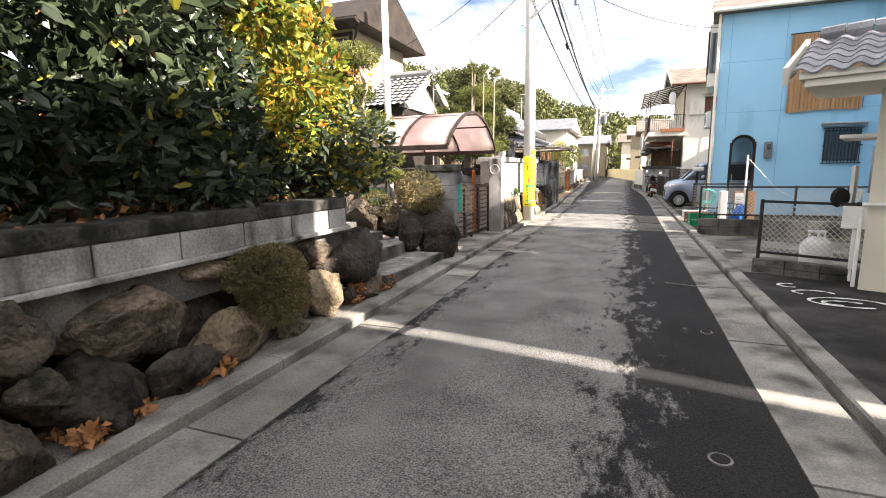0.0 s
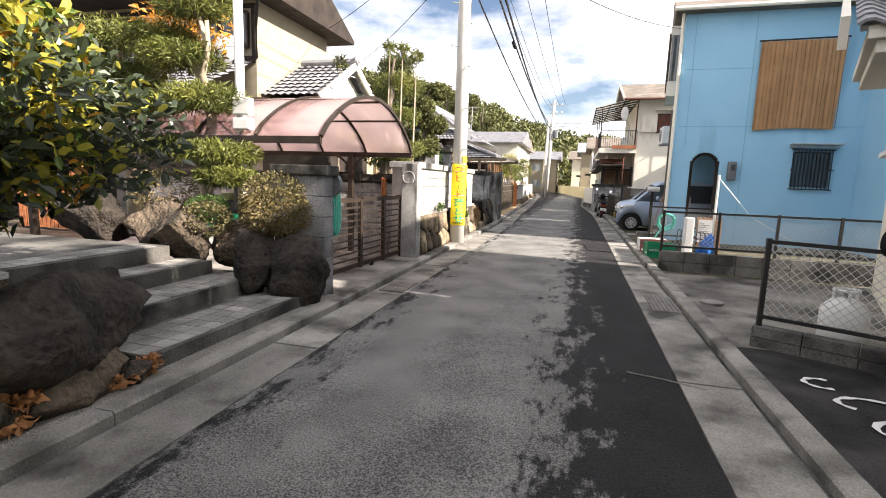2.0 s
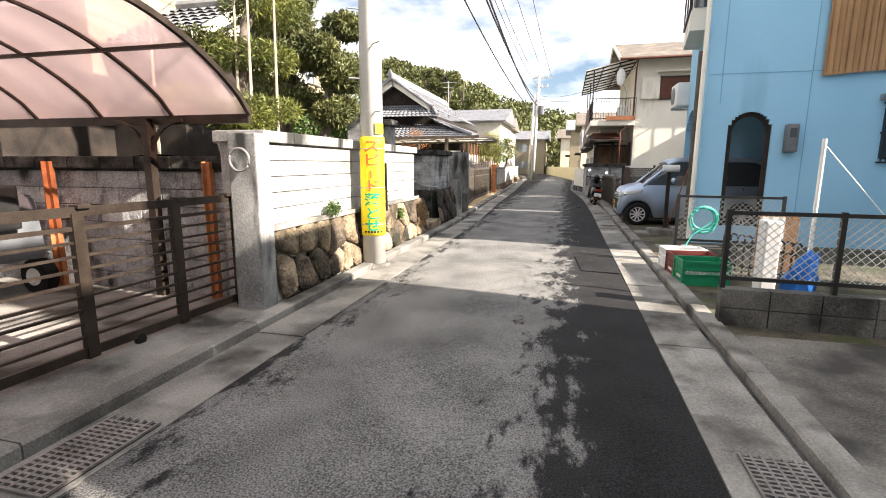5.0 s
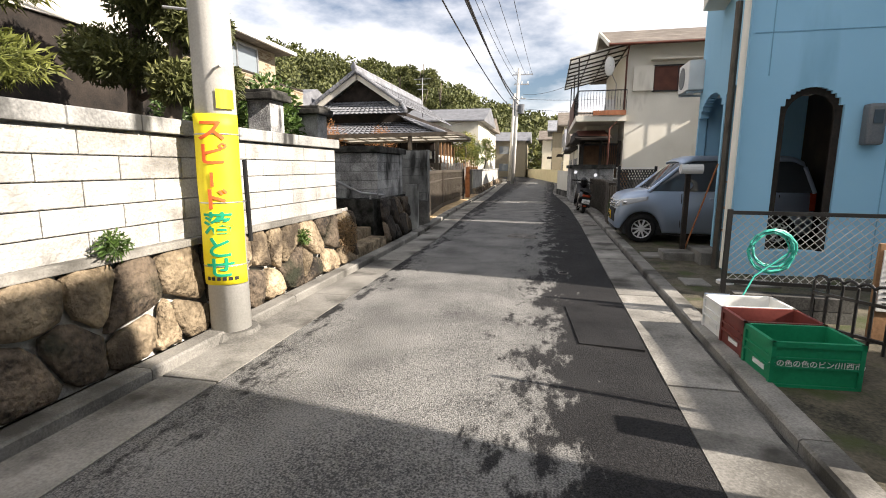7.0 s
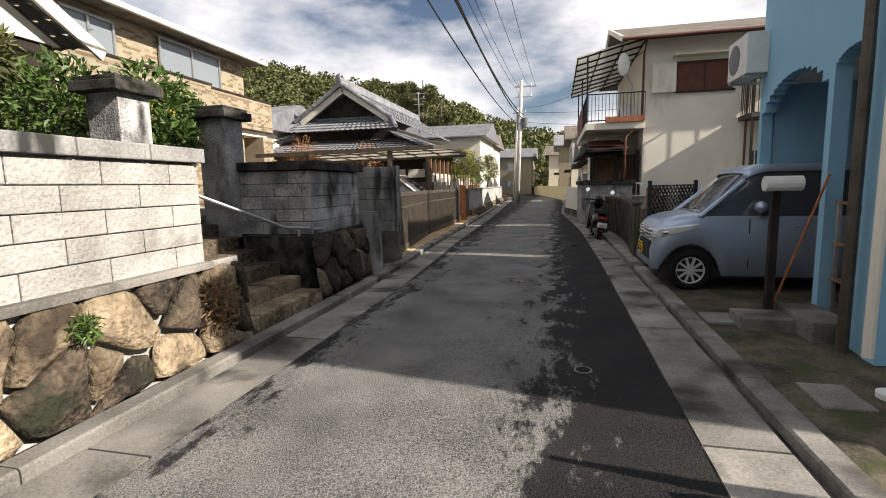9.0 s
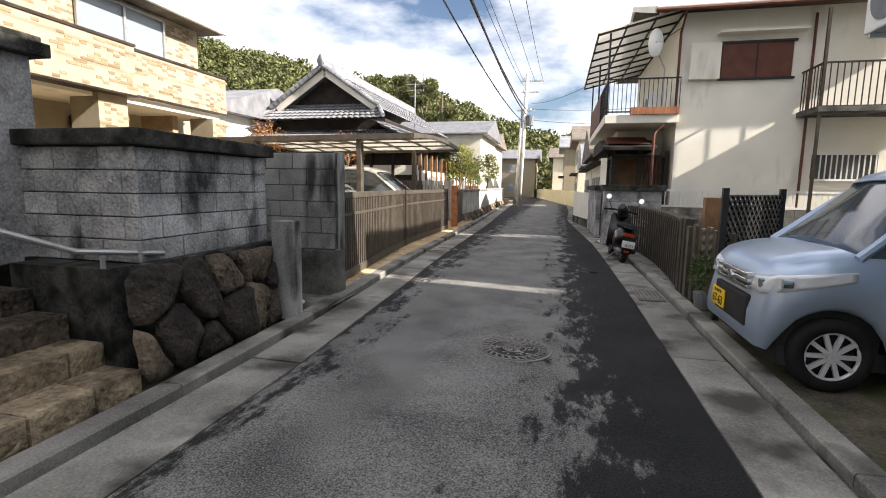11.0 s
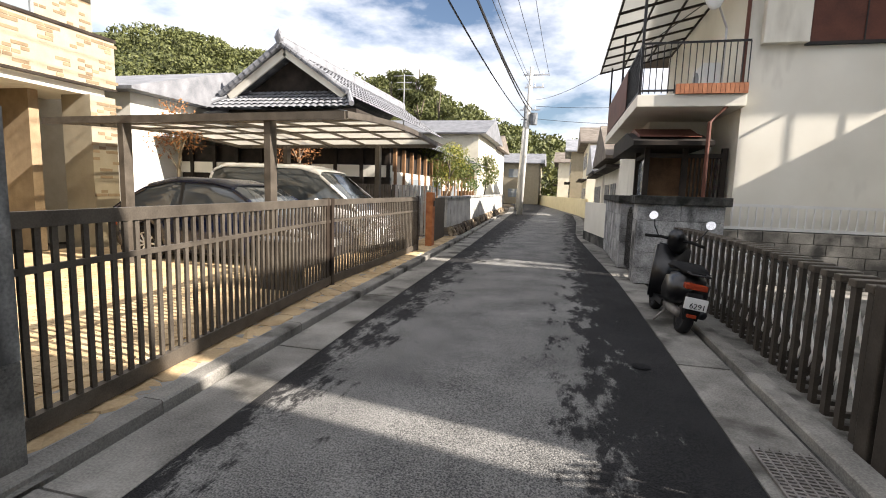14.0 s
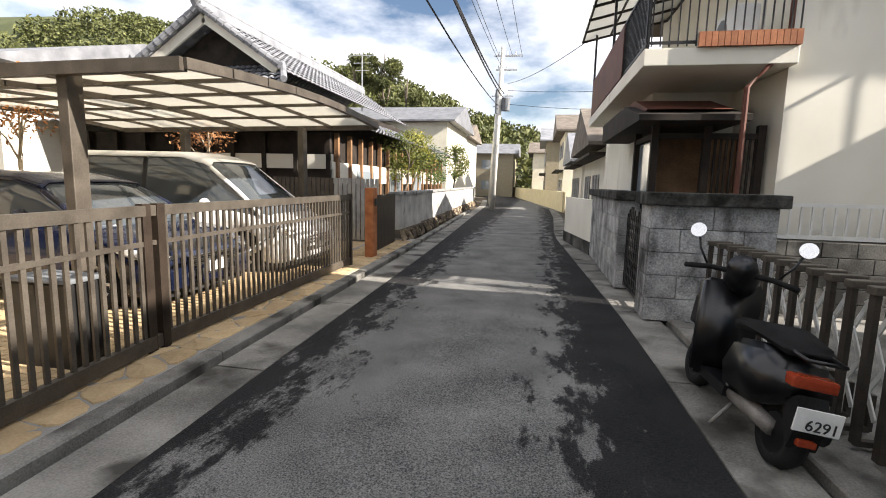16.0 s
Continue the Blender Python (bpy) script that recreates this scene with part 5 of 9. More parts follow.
def build_block_piers():
    w = thing("block_wall", "grey split-face block wall with dark coping above rough stones", "wall", (-3, 20, 0), kind="structure")
    bm = B()
    box(bm, -3.9, -2.76, 19.3, 20.86, 0.8, 1.72)
    part("bed", bm, "mortar_dark", w)
    blockwork(w, "y", -2.72, 1, 19.28, 20.9, 0.84, 5, 0.42, 0.175, "block_grey")
    blockwork(w, "x", 19.26, -1, -3.9, -2.72, 0.84, 5, 0.42, 0.175, "block_grey")
    bm = B()
    box(bm, -3.95, -2.64, 19.2, 20.95, 1.72, 1.84, 0.015)
    box(bm, -3.95, -2.66, 19.22, 20.93, 0.78, 0.84, 0.01)
    part("coping", bm, "cap_dark", w)
    stone_face(w, -2.62, 20.2, 20.75, 0.0, 0.82, 33, ("rock_dark", "rock_brown"), 0.34, 0.1)
    bm = B()
    box(bm, -2.62, -2.36, 20.82, 20.98, 0, 1.06, 0.01)
    part("post", bm, "concrete_wall", w, "low concrete post")
    w = thing("concrete_wall", "stained grey concrete block wall beside the parking gate", "wall", (-3, 22, 0), kind="structure")
    bm = B()
    box(bm, -4.4, -2.42, 22.02, 22.16, 0, 1.86)
    part("bed", bm, "mortar_dark", w)
    blockwork(w, "x", 21.98, -1, -4.4, -2.4, 0.62, 6, 0.39, 0.205, "concrete_wall")
    bm = B()
    box(bm, -4.42, -2.4, 21.96, 22.18, 0, 0.61, 0.01)
    part("footing", bm, "concrete_dark", w)
    bm = B()
    box(bm, -2.44, -2.4, 21.98, 22.18, 0.61, 1.86)
    part("end_face", bm, "concrete_wall", w)
    g = thing("iron_gate", "small black iron garden gate in the recess by the block wall", "gate", (-3.8, 21.2, 0))
    for y in (20.98, 21.9):
        bm = B()
        bar(bm, (-3.8, y, 0.0), (-3.8, y, 1.62), 0.07)
        part("post", bm, "black_metal", g)
    for z in (0.3, 0.95, 1.5):
        bm = B()
        bar(bm, (-3.8, 20.98, z), (-3.8, 21.9, z), 0.04)
        part("rail", bm, "black_metal", g)
    for k in range(6):
        bm = B()
        bar(bm, (-3.8, 21.1 + k * 0.135, 0.3), (-3.8, 21.1 + k * 0.135, 1.5), 0.03)
        part("picket", bm, "black_metal", g)
    # two capped piers behind the white wall
    for x, y, z in ((-4.0, 17.6, 2.64), (-4.0, 19.2, 2.58)):
        p = thing("capped_pier", "grey split-face block gate pier with overhanging cap", "pier", (x, y, 0), group="capped piers")
        bm = B()
        box(bm, x - 0.2, x + 0.2, y - 0.2, y + 0.2, 0.8, z - 0.16, 0.012)
        part("shaft", bm, "block_grey", p)
        bm = B()
        box(bm, x - 0.3, x + 0.3, y - 0.3, y + 0.3, z - 0.16, z - 0.05, 0.015)
        box(bm, x - 0.26, x + 0.26, y - 0.26, y + 0.26, z - 0.05, z, 0.012)
        part("cap", bm, "cap_dark", p)
    bm = B()
    sheet(bm, lambda x, y: Vector((x, y, 1.55 + uneven((x, y, 4), 0.08, 1.2))), steps(-12, -2.95, 14), steps(12.1, 17.0, 12))
    tagged(part("terrace_soil", bm, "soil"), "raised garden soil behind the block wall", "soil", kind="structure")
    bm = B()
    box(bm, -12, -4.3, 16.9, 22, 0, 1.1)
    tagged(part("terrace", bm, "concrete_dark"), "raised concrete terrace", "terrace", kind="structure")


build_white_block_wall()
build_gate_wall()
build_boulder_wall()
build_steps()
build_stone_stair()
build_block_piers()

# ---- left: things ----
def build_pole():
    px, py = -2.2, 13.95
    p = thing("utility_pole", "tall pale concrete utility pole beside the block wall", "utility pole", (px, py, 0))
    bm = B()
    tube(bm, [(px, py, -0.05), (px, py, 5), (px - 0.02, py, 10)], [0.168, 0.145, 0.115], 24)
    part("shaft", bm, "pole_concrete", p, smooth=True)
    bm = B()
    tube(bm, [(px, py, -0.02), (px, py, 0.04)], [0.26, 0.22], 20)
    part("footing", bm, "concrete", p)
    r = 0.172

    def curl(u, z, d=0.0, turn=radians(-72)):
        a = turn + u / r
        return Vector((px + math.cos(a) * (r + d), py + math.sin(a) * (r + d), z))
    bm = B()
    sheet(bm, lambda u, z: curl(u, z, 0.004 + 0.003 * math.sin(z * 9 + u * 20)), steps(-0.235, 0.235, 18), steps(0.46, 1.86, 14), 0.003)
    sign = part("wrap_sign", bm, "sign_yellow", p, "yellow vinyl traffic warning sign wrapped round the pole", smooth=True)
    z = 1.72
    for ch, mt, st in (("ス", "sign_red", 0.19), ("ピ", "sign_red", 0.19), ("ー", "sign_red", 0.17), ("ド", "sign_red", 0.2), ("落", "sign_green", 0.2), ("と", "sign_green", 0.17), ("せ", "sign_green", 0.17)):
        turn = Matrix.Rotation(math.pi / 2, 4, "Z") if ch == "ー" else Matrix.Identity(4)
        ob = lettering("letter", ch, 0.24 if ch != "ー" else 0.17, mt, turn, None, bold=0.004)
        gb = B()
        gb.from_mesh(ob.data)
        for k in range(-14, 15):
            bmesh.ops.bisect_plane(gb, geom=gb.verts[:] + gb.edges[:] + gb.faces[:], plane_co=(k * 0.015, 0, 0), plane_no=(1, 0, 0))
        gb.to_mesh(ob.data)
        gb.free()
        for v in ob.data.vertices:
            v.co = curl(v.co.x + 0.005, z + v.co.y * 0.8, 0.013 + v.co.z) - base_of(p)
        ob.parent = sign
        z -= st
    bm = B()
    for k in range(6):
        sheet(bm, lambda u, zz: curl(u, zz, 0.011), [-0.12 + k * 0.045, -0.09 + k * 0.045], [0.5, 0.53], 0.002)
    part("small_print", bm, "ink", sign)
    bm = B()
    sheet(bm, lambda u, zz: curl(u, zz, 0.006), steps(0.06, 0.2, 5), [1.9, 2.05], 0.003)
    part("number_plate", bm, "sign_yellow", p, "small yellow number tag")
    for zz in (0.62, 1.15, 1.7):
        bm = B()
        tube(bm, [curl(u, zz, 0.008) for u in steps(-0.53, 0.53, 24)], 0.006, 6)
        part("strap", bm, "steel", p)
    bm = B()
    tube(bm, [curl(0.32, 0.8, 0.03), curl(0.32, 1.5, 0.02)], 0.02, 8)
    part("cable_cover", bm, "rubber", p)
    for k in range(9):
        bm = B()
        a = (-1) ** k * 0.9
        tube(bm, [(px + 0.12 * math.sin(a), py - 0.12, 2.2 + k * 0.45), (px + 0.3 * math.sin(a), py - 0.22, 2.2 + k * 0.45)], 0.011, 6)
        part("step_bolt", bm, "steel", p)
    bm = B()
    bar(bm, (px - 0.1, py - 0.16, 6.15), (px + 1.25, py - 0.16, 6.15), 0.08)
    bar(bm, (px + 0.1, py - 0.16, 5.55), (px + 0.8, py - 0.16, 6.12), 0.05)
    part("cross_arm", bm, "steel", p)
    bm = B()
    tube(bm, [(px + 1.2, py - 0.16, 6.1), (px + 1.2, py - 0.16, 5.7)], [0.05, 0.05], 10)
    tube(bm, [(px + 1.2, py - 0.16, 6.2), (px + 1.2, py - 0.16, 6.35)], [0.05, 0.03], 10)
    part("insulator", bm, "grey_plastic", p)
    for name, qx, qy, top, lab in (("utility_pole", -2.6, 53.6, 9.7, "distant grey utility pole with transformer"), ("utility_pole", -3.6, 63, 9.0, "far thin utility pole")):
        f = thing(name, lab, "utility pole", (qx, qy, 0))
        bm = B()
        tube(bm, [(qx, qy, 0), (qx + 0.35, qy, top)], [0.19, 0.13], 12)
        part("shaft", bm, "pole_concrete", f, smooth=True)
        for z, w in ((top - 0.5, 1.2), (top - 1.3, 0.9)):
            bm = B()
            bar(bm, (qx - w * 0.4 + 0.3, qy, z), (qx + w + 0.3, qy, z), 0.09)
            part("cross_arm", bm, "steel", f)
            for k in range(3):
                bm = B()
                tube(bm, [(qx + 0.1 + k * 0.5, qy, z + 0.04), (qx + 0.1 + k * 0.5, qy, z + 0.25)], [0.05, 0.03], 8)
                part("insulator", bm, "white_plastic", f)
        if qy < 60:
            bm = B()
            tube(bm, [(qx + 0.62, qy, 6.0), (qx + 0.62, qy, 6.75)], 0.26, 12)
            part("transformer", bm, "grey_plastic", f)
            bm = B()
            tube(bm, [(qx + 0.1, qy - 0.3, 5.8), (qx + 0.1, qy - 0.3, 7.2)], 0.1, 8)
            part("cable_box", bm, "grey_plastic", f)
    # overhead wires, sagging
    def wire(a, b, sag, rr=0.012):
        w = thing("overhead_wire", "dark sagging overhead power wire between poles", "wire", a, "overhead wires")
        bm = B()
        a, b = Vector(a), Vector(b)
        tube(bm, [a.lerp(b, t) - Vector((0, 0, sag * 4 * t * (1 - t))) for t in steps(0, 1, 16)], rr, 5)
        part("cable", bm, "wire", w)
    for k, (x0, z0, x1, z1, sag, rr) in enumerate(((-2.5, 8.9, -2.5, 9.2, 0.7, 0.012), (-1.9, 8.9, -1.7, 9.2, 0.7, 0.012), (-1.2, 8.8, -1.1, 9.1, 0.7, 0.012), (-2.2, 7.6, -2.2, 8.4, 0.8, 0.012),
                                                  (-2.0, 6.9, -2.1, 7.0, 0.9, 0.03), (-1.7, 6.6, -2.0, 6.6, 1.0, 0.03), (-2.3, 6.3, -2.3, 6.2, 0.9, 0.022))):
        wire((x0, 13.9, z0), (x1, 53.5, z1), sag, rr)
        if k < 6:
            wire((x0, 13.9, z0), (x0 + 0.8, -25, z0 + 0.3), sag, rr)
    wire((-1.9, 53.6, 7.6), (3.3, 30.8, 5.7), 0.5, 0.012)
    wire((-1.9, 53.6, 7.2), (14, 48, 7.5), 0.6, 0.014)
    wire((-1.9, 53.6, 6.4), (13, 50, 6.2), 0.5, 0.014)
    wire((-1.0, 13.8, 6.15), (2.8, 17.3, 5.6), 0.25, 0.01)
    wire((-2.2, 13.9, 7.4), (-9.8, 19.6, 6.4), 0.4, 0.01)
    wire((-2.2, 13.9, 7.2), (9.5, 6.0, 6.4), 0.5, 0.01)
    wire((-2.2, 13.9, 6.4), (-10.7, 24, 6.1), 0.4, 0.01)
    for a in ((-2.05, 21, 6.35), (-0.95, 12.0, 6.1)):
        s = thing("cable_joint", "black cable joint sleeve on a wire", "cable joint", a)
        bm = B()
        tube(bm, [Vector(a) + Vector((0, -0.25, 0.02)), Vector(a) + Vector((0, 0.25, -0.02))], 0.06, 8)
        part("sleeve", bm, "rubber", s)


build_pole()


def build_pink_carport():
    c = thing("carport", "bronze framed carport with curved translucent pink roof", "carport", (-5, 10, 0))
    y0, y1, zs, rise = 8.35, 11.75, 1.98, 0.72
    xs0, xs1 = -8.2, -2.62

    def arc(s):
        a = math.pi * s
        return y0 + (y1 - y0) * s, zs + rise * math.sin(a) ** 0.75
    ribs = steps(xs0, xs1, 6)
    for xa, xb in zip(ribs, ribs[1:]):
        for k in range(2):
            bm = B()
            sheet(bm, lambda x, s: Vector((x, *arc(s))), [xa, xb], steps(k * 0.5, k * 0.5 + 0.5, 12), 0.006)
            part("roof_panel", bm, "pink_sheet", c, "pink polycarbonate roof panel", smooth=True)
    for x in ribs:
        bm = B()
        pts = [arc(s) for s in steps(0, 1, 24)]
        for (a, b), (e, f) in zip(pts, pts[1:]):
            bar(bm, (x, a, b), (x, e, f), 0.05, 0.04, (1, 0, 0))
        part("rib", bm, "bronze", c)
    for s in (0.0, 0.3, 0.55, 0.78, 1.0):
        bm = B()
        a, b = arc(s)
        w = 0.09 if s in (0.0, 1.0) else 0.03
        bar(bm, (xs0, a, b - w / 2), (xs1, a, b - w / 2), 0.05, w)
        part("purlin", bm, "bronze", c)
    for x in (-3.85, -6.5):
        bm = B()
        bar(bm, (x, 11.7, 0), (x, 11.7, 1.95), 0.09)
        part("post", bm, "bronze", c)
        for s in (-1, 1):
            bm = B()
            pts = [(x + s * 0.45 * (1 - math.cos(t)), 11.7, 1.45 + 0.48 * math.sin(t)) for t in steps(0, math.pi / 2, 6)]
            for a, b in zip(pts, pts[1:]):
                bar(bm, a, b, 0.035)
            part("brace", bm, "bronze", c)
    bm = B()
    bar(bm, (-7.6, 8.4, 0), (-7.6, 8.4, 1.98), 0.09)
    part("post", bm, "bronze", c)
    g = thing("sliding_gate", "dark bronze sliding car gate with horizontal bars, half open", "gate", (-2.6, 10, 0))
    ya, yb = 9.05, 11.6
    xa, xb = -2.9, -2.76

    def gx(y):
        return xa + (xb - xa) * (y - ya) / (yb - ya)
    for y in (ya, 10.0, 10.85, yb):
        bm = B()
        bar(bm, (gx(y), y, 0.05), (gx(y), y, 1.13), 0.05, 0.09 if y != ya else 0.14)
        part("post", bm, "bronze", g)
    for z, w in [(1.14, 0.07), (0.1, 0.07), (1.02, 0.03)] + [(0.22 + k * 0.1, 0.018) for k in range(8)]:
        bm = B()
        bar(bm, (gx(ya), ya, z), (gx(yb), yb, z), 0.03, w)
        part("rail", bm, "bronze", g)
    for y in (ya, 10.4, yb):
        bm = B()
        tube(bm, [(gx(y) - 0.02, y, 0.05), (gx(y) + 0.02, y, 0.05)], 0.045, 12)
        part("wheel", bm, "rubber", g)
    for y in (10.04, 10.9, 11.5):
        bm = B()
        box(bm, gx(y) - 0.045, gx(y) + 0.045, y - 0.05, y + 0.05, 1.16, 1.19, 0.006)
        part("catch", bm, "bronze", g)
    # ring on the post, hose and little things by the pier
    r = thing("round_mirror", "small round mirror on the gate post", "mirror", (-2.56, 11.5, 1.5))
    bm = B()
    tube(bm, [(-2.56 + 0.11 * math.cos(a), 11.46, 1.52 + 0.11 * math.sin(a)) for a in steps(0, 2 * math.pi, 20)], 0.012, 6)
    part("rim", bm, "steel", r)
    h = thing("garden_hose", "turquoise hose hanging on the gate pier", "hose", (-2.5, 8.36, 1.1))
    bm = B()
    for k in range(4):
        tube(bm, [(-2.5 + 0.05 * math.cos(a) + k * 0.02, 8.36 + k * 0.02, 1.05 + 0.3 * math.sin(a)) for a in steps(0, 2 * math.pi, 18)], 0.012, 6)
    part("coil", bm, "hose", h)
    m = thing("hose_reel", "grey round hose reel on the pier", "hose reel", (-2.5, 8.33, 1.4))
    bm = B()
    tube(bm, [(-2.5, 8.31, 1.4), (-2.5, 8.38, 1.4)], 0.16, 20)
    part("disc", bm, "grey_plastic", m)
    s = thing("service_pole", "slim white steel service pole with meter boxes", "pole", (-3.85, 8.45, 0))
    bm = B()
    tube(bm, [(-3.85, 8.45, 0), (-3.85, 8.45, 4.6)], 0.06, 12)
    part("shaft", bm, "white_metal", s, smooth=True)
    for z0, z1, mt in ((2.05, 2.2, "white_plastic"), (2.23, 2.45, "white_plastic")):
        bm = B()
        box(bm, -3.85, -3.6, 8.28, 8.4, z0, z1, 0.02)
        part("meter_box", bm, mt, s)
    # small garden tractor behind the gate
    t = thing("garden_tractor", "small grey and green garden tractor parked by the wall", "tractor", (-5.5, 11.0, 0))
    bm = B()
    prism(bm, [(10.75, 0.42), (11.5, 0.42), (11.45, 1.12), (11.05, 1.2), (10.85, 1.1)], "x", -5.75, -5.2)
    bmesh.ops.bevel(bm, geom=bm.edges[:], offset=0.03, segments=2, affect="EDGES")
    part("rear_cover", bm, "grey_plastic", t, "grey moulded rear cover")
    bm = B()
    box(bm, -5.6, -5.36, 10.79, 10.83, 0.95, 1.03, 0.01)
    part("sticker", bm, "sign_red", t, "red oval sticker")
    for x in (-5.82, -5.14):
        bm = B()
        box(bm, x - 0.05, x + 0.05, 10.8, 11.2, 0.78, 1.25, 0.03)
        part("side_guard", bm, "black_metal", t, "black side guard")
    bm = B()
    box(bm, -6.5, -5.75, 10.8, 11.5, 0.42, 0.72, 0.04)
    part("hood", bm, "green_plastic", t, "green body panel")
    bm = B()
    tube(bm, [(-6.15, 11.1, 0.98), (-6.15, 11.1, 1.1)], [0.28, 0.2], 14)
    part("seat", bm, "leaf_green", t, "green seat cover")
    bm = B()
    box(bm, -6.4, -5.8, 10.9, 11.4, 0.72, 0.98, 0.04)
    part("engine", bm, "black_metal", t)
    for x in (-6.3, -5.3):
        for y in (10.8, 11.45):
            bm = B()
            tube(bm, [(x, y - 0.07, 0.2), (x, y + 0.07, 0.2)], 0.2, 18)
            w = part("wheel", bm, "rubber", t)
            bm = B()
            tube(bm, [(x, y - 0.085, 0.2), (x, y + 0.085, 0.2)], 0.1, 14)
            part("rim", bm, "white_plastic", w)
    for x in (-5.7, -5.25):
        bm = B()
        box(bm, x - 0.05, x + 0.05, 10.72, 10.75, 0.5, 0.56, 0.01)
        part("tail_light", bm, "lens_red", t)


build_pink_carport()


# ---- houses behind the left garden ----
def build_garden_house():
    h = thing("garden_house", "large old house with grey tiled roofs and beige upper floor", "house", (-12, 16, 0))
    bm = B()
    box(bm, -19, -8.8, 13.6, 22, 0, 3.2)
    part("wall", bm, "wood_dark", h, "dark timber ground floor wall")
    bm = B()
    box(bm, -19.5, -8.5, 15.2, 19.2, 3.2, 6.3)
    part("upper_wall", bm, "beige_tile", h, "beige rendered upper wall")
    bm = B()
    box(bm, -20.3, -7.8, 14.3, 20.0, 6.3, 6.42)
    prism(bm, [(14.3, 6.42), (20.0, 6.42), (17.1, 7.9)], "x", -20.3, -7.8)
    part("upper_roof", bm, "wood_dark", h, "dark upper eave")
    for a, b, c, d, n in (((-20, 12.3, 3.3), (-8.2, 12.3, 3.3), (-20, 15.2, 4.6), (-8.6, 15.2, 4.6), 44), ((-8.6, 15.4, 3.7), (-6.6, 15.4, 3.7), (-8.6, 17.6, 5.0), (-6.6, 17.6, 5.0), 8), ((-8.6, 19.8, 3.7), (-6.6, 19.8, 3.7), (-8.6, 17.6, 5.0), (-6.6, 17.6, 5.0), 8), ((-9.9, 15.4, 3.7), (-8.6, 15.4, 3.7), (-9.9, 17.6, 5.0), (-8.6, 17.6, 5.0), 6)):
        bm = B()
        tiled_slope(bm, a, b, c, d, n, 9, 0.045)
        tagged(part("tiled_roof", bm, "roof_tile", h, "grey pan tile slope"), kind="stuff")
    bm = B()
    prism(bm, [(15.7, 3.7), (19.5, 3.7), (17.6, 4.85)], "x", -7.1, -6.95)
    part("gable", bm, "white_wall", h, "white gable wall")
    for s in (-1, 1):
        bm = B()
        bar(bm, (-6.58, 17.6, 5.0), (-6.58, 17.6 + s * 2.3, 3.65), 0.06, 0.2)
        part("barge_board", bm, "white_wall", h)
    bm = B()
    tube(bm, [(-9.9, 17.6, 5.12), (-6.5, 17.6, 5.12)], 0.12, 8)
    rock(bm, (-6.55, 17.6, 5.2), (0.14, 0.2, 0.24), 9, 0.2, 2)
    part("ridge_tile", bm, "roof_tile", h)
    bm = B()
    box(bm, -8.8, -7.0, 15.8, 19.4, 0, 3.75)
    part("side_wall", bm, "wood_dark", h)
    for x, wd, z0, z1, mt in ((-18, 1.3, 4.7, 5.8, "glass"), (-15.8, 1.3, 4.7, 5.8, "glass"), (-13.9, 1.5, 4.75, 5.95, "glass"), (-10.6, 1.9, 5.0, 5.95, "glass")):
        bm = B()
        box(bm, x, x + wd, 15.12, 15.2, z0, z1)
        w = part("window", bm, mt, h, "dark upper window")
        bm = B()
        for xx in (x, x + wd / 2, x + wd):
            bar(bm, (xx, 15.08, z0), (xx, 15.08, z1), 0.06)
        for z in (z0, z1):
            bar(bm, (x, 15.08, z), (x + wd, 15.08, z), 0.06)
        part("frame", bm, "bronze", w)
    for x, wd in ((-12.3, 0.75), (-11.5, 0.75)):
        bm = B()
        box(bm, x, x + wd, 15.06, 15.2, 4.75, 6.0, 0.01)
        part("shutter", bm, "yellow_wall", h, "yellowed closed shutter")
    bm = B()
    for z in (4.68, 6.08):
        box(bm, -19.5, -8.48, 15.12, 15.19, z, z + 0.1)
    for x in (-16.4, -14.3, -12.4, -10.7, -8.6):
        box(bm, x, x + 0.1, 15.13, 15.19, 4.6, 6.1)
    part("timber_band", bm, "wood_dark", h, "dark timber framing")
    bm = B()
    tube(bm, [(-20.3, 14.22, 6.3), (-7.8, 14.22, 6.3), (-7.75, 14.3, 6.2), (-8.42, 15.1, 5.7), (-8.42, 15.1, 4.7)], 0.045, 8)
    part("gutter", bm, "wood_dark", h, "dark eave gutter")
    bm = B()
    for i in range(30):
        bar(bm, (-17.6 + i * 0.12, 14.6, 4.2), (-17.6 + i * 0.12, 14.6, 5.0), 0.02)
    bar(bm, (-17.6, 14.6, 5.0), (-14.1, 14.6, 5.0), 0.04)
    part("railing", bm, "white_metal", h)
    for x in (-10.9,):
        a = thing("air_conditioner", "white outdoor air conditioner on the tiled roof", "air conditioner", (x, 14.5, 4.3))
        bm = B()
        box(bm, x, x + 0.8, 14.4, 14.7, 4.5, 5.08, 0.02)
        part("case", bm, "white_plastic", a)
        bm = B()
        box(bm, x + 0.05, x + 0.75, 14.42, 14.72, 4.15, 4.5)
        part("stand", bm, "steel", a)
        bm = B()
        tube(bm, [(x + 0.3, 14.385, 4.79), (x + 0.3, 14.4, 4.79)], 0.21, 20)
        part("fan_grille", bm, "grey_plastic", a)
    d = thing("satellite_dish", "white satellite dish on the upper wall", "satellite dish", (-9.3, 15.0, 4.95))
    bm = B()
    sheet(bm, lambda r, a: Vector((-9.3 + r * math.cos(a), 14.8 + r * r * 0.6, 4.95 + r * math.sin(a))), steps(0.02, 0.42, 5), steps(0, 2 * math.pi, 18), 0.01)
    part("dish", bm, "white_plastic", d, smooth=True)
    bm = B()
    tube(bm, [(-9.3, 15.2, 4.75), (-9.3, 14.9, 4.9)], 0.025, 6)
    part("arm", bm, "steel", d)
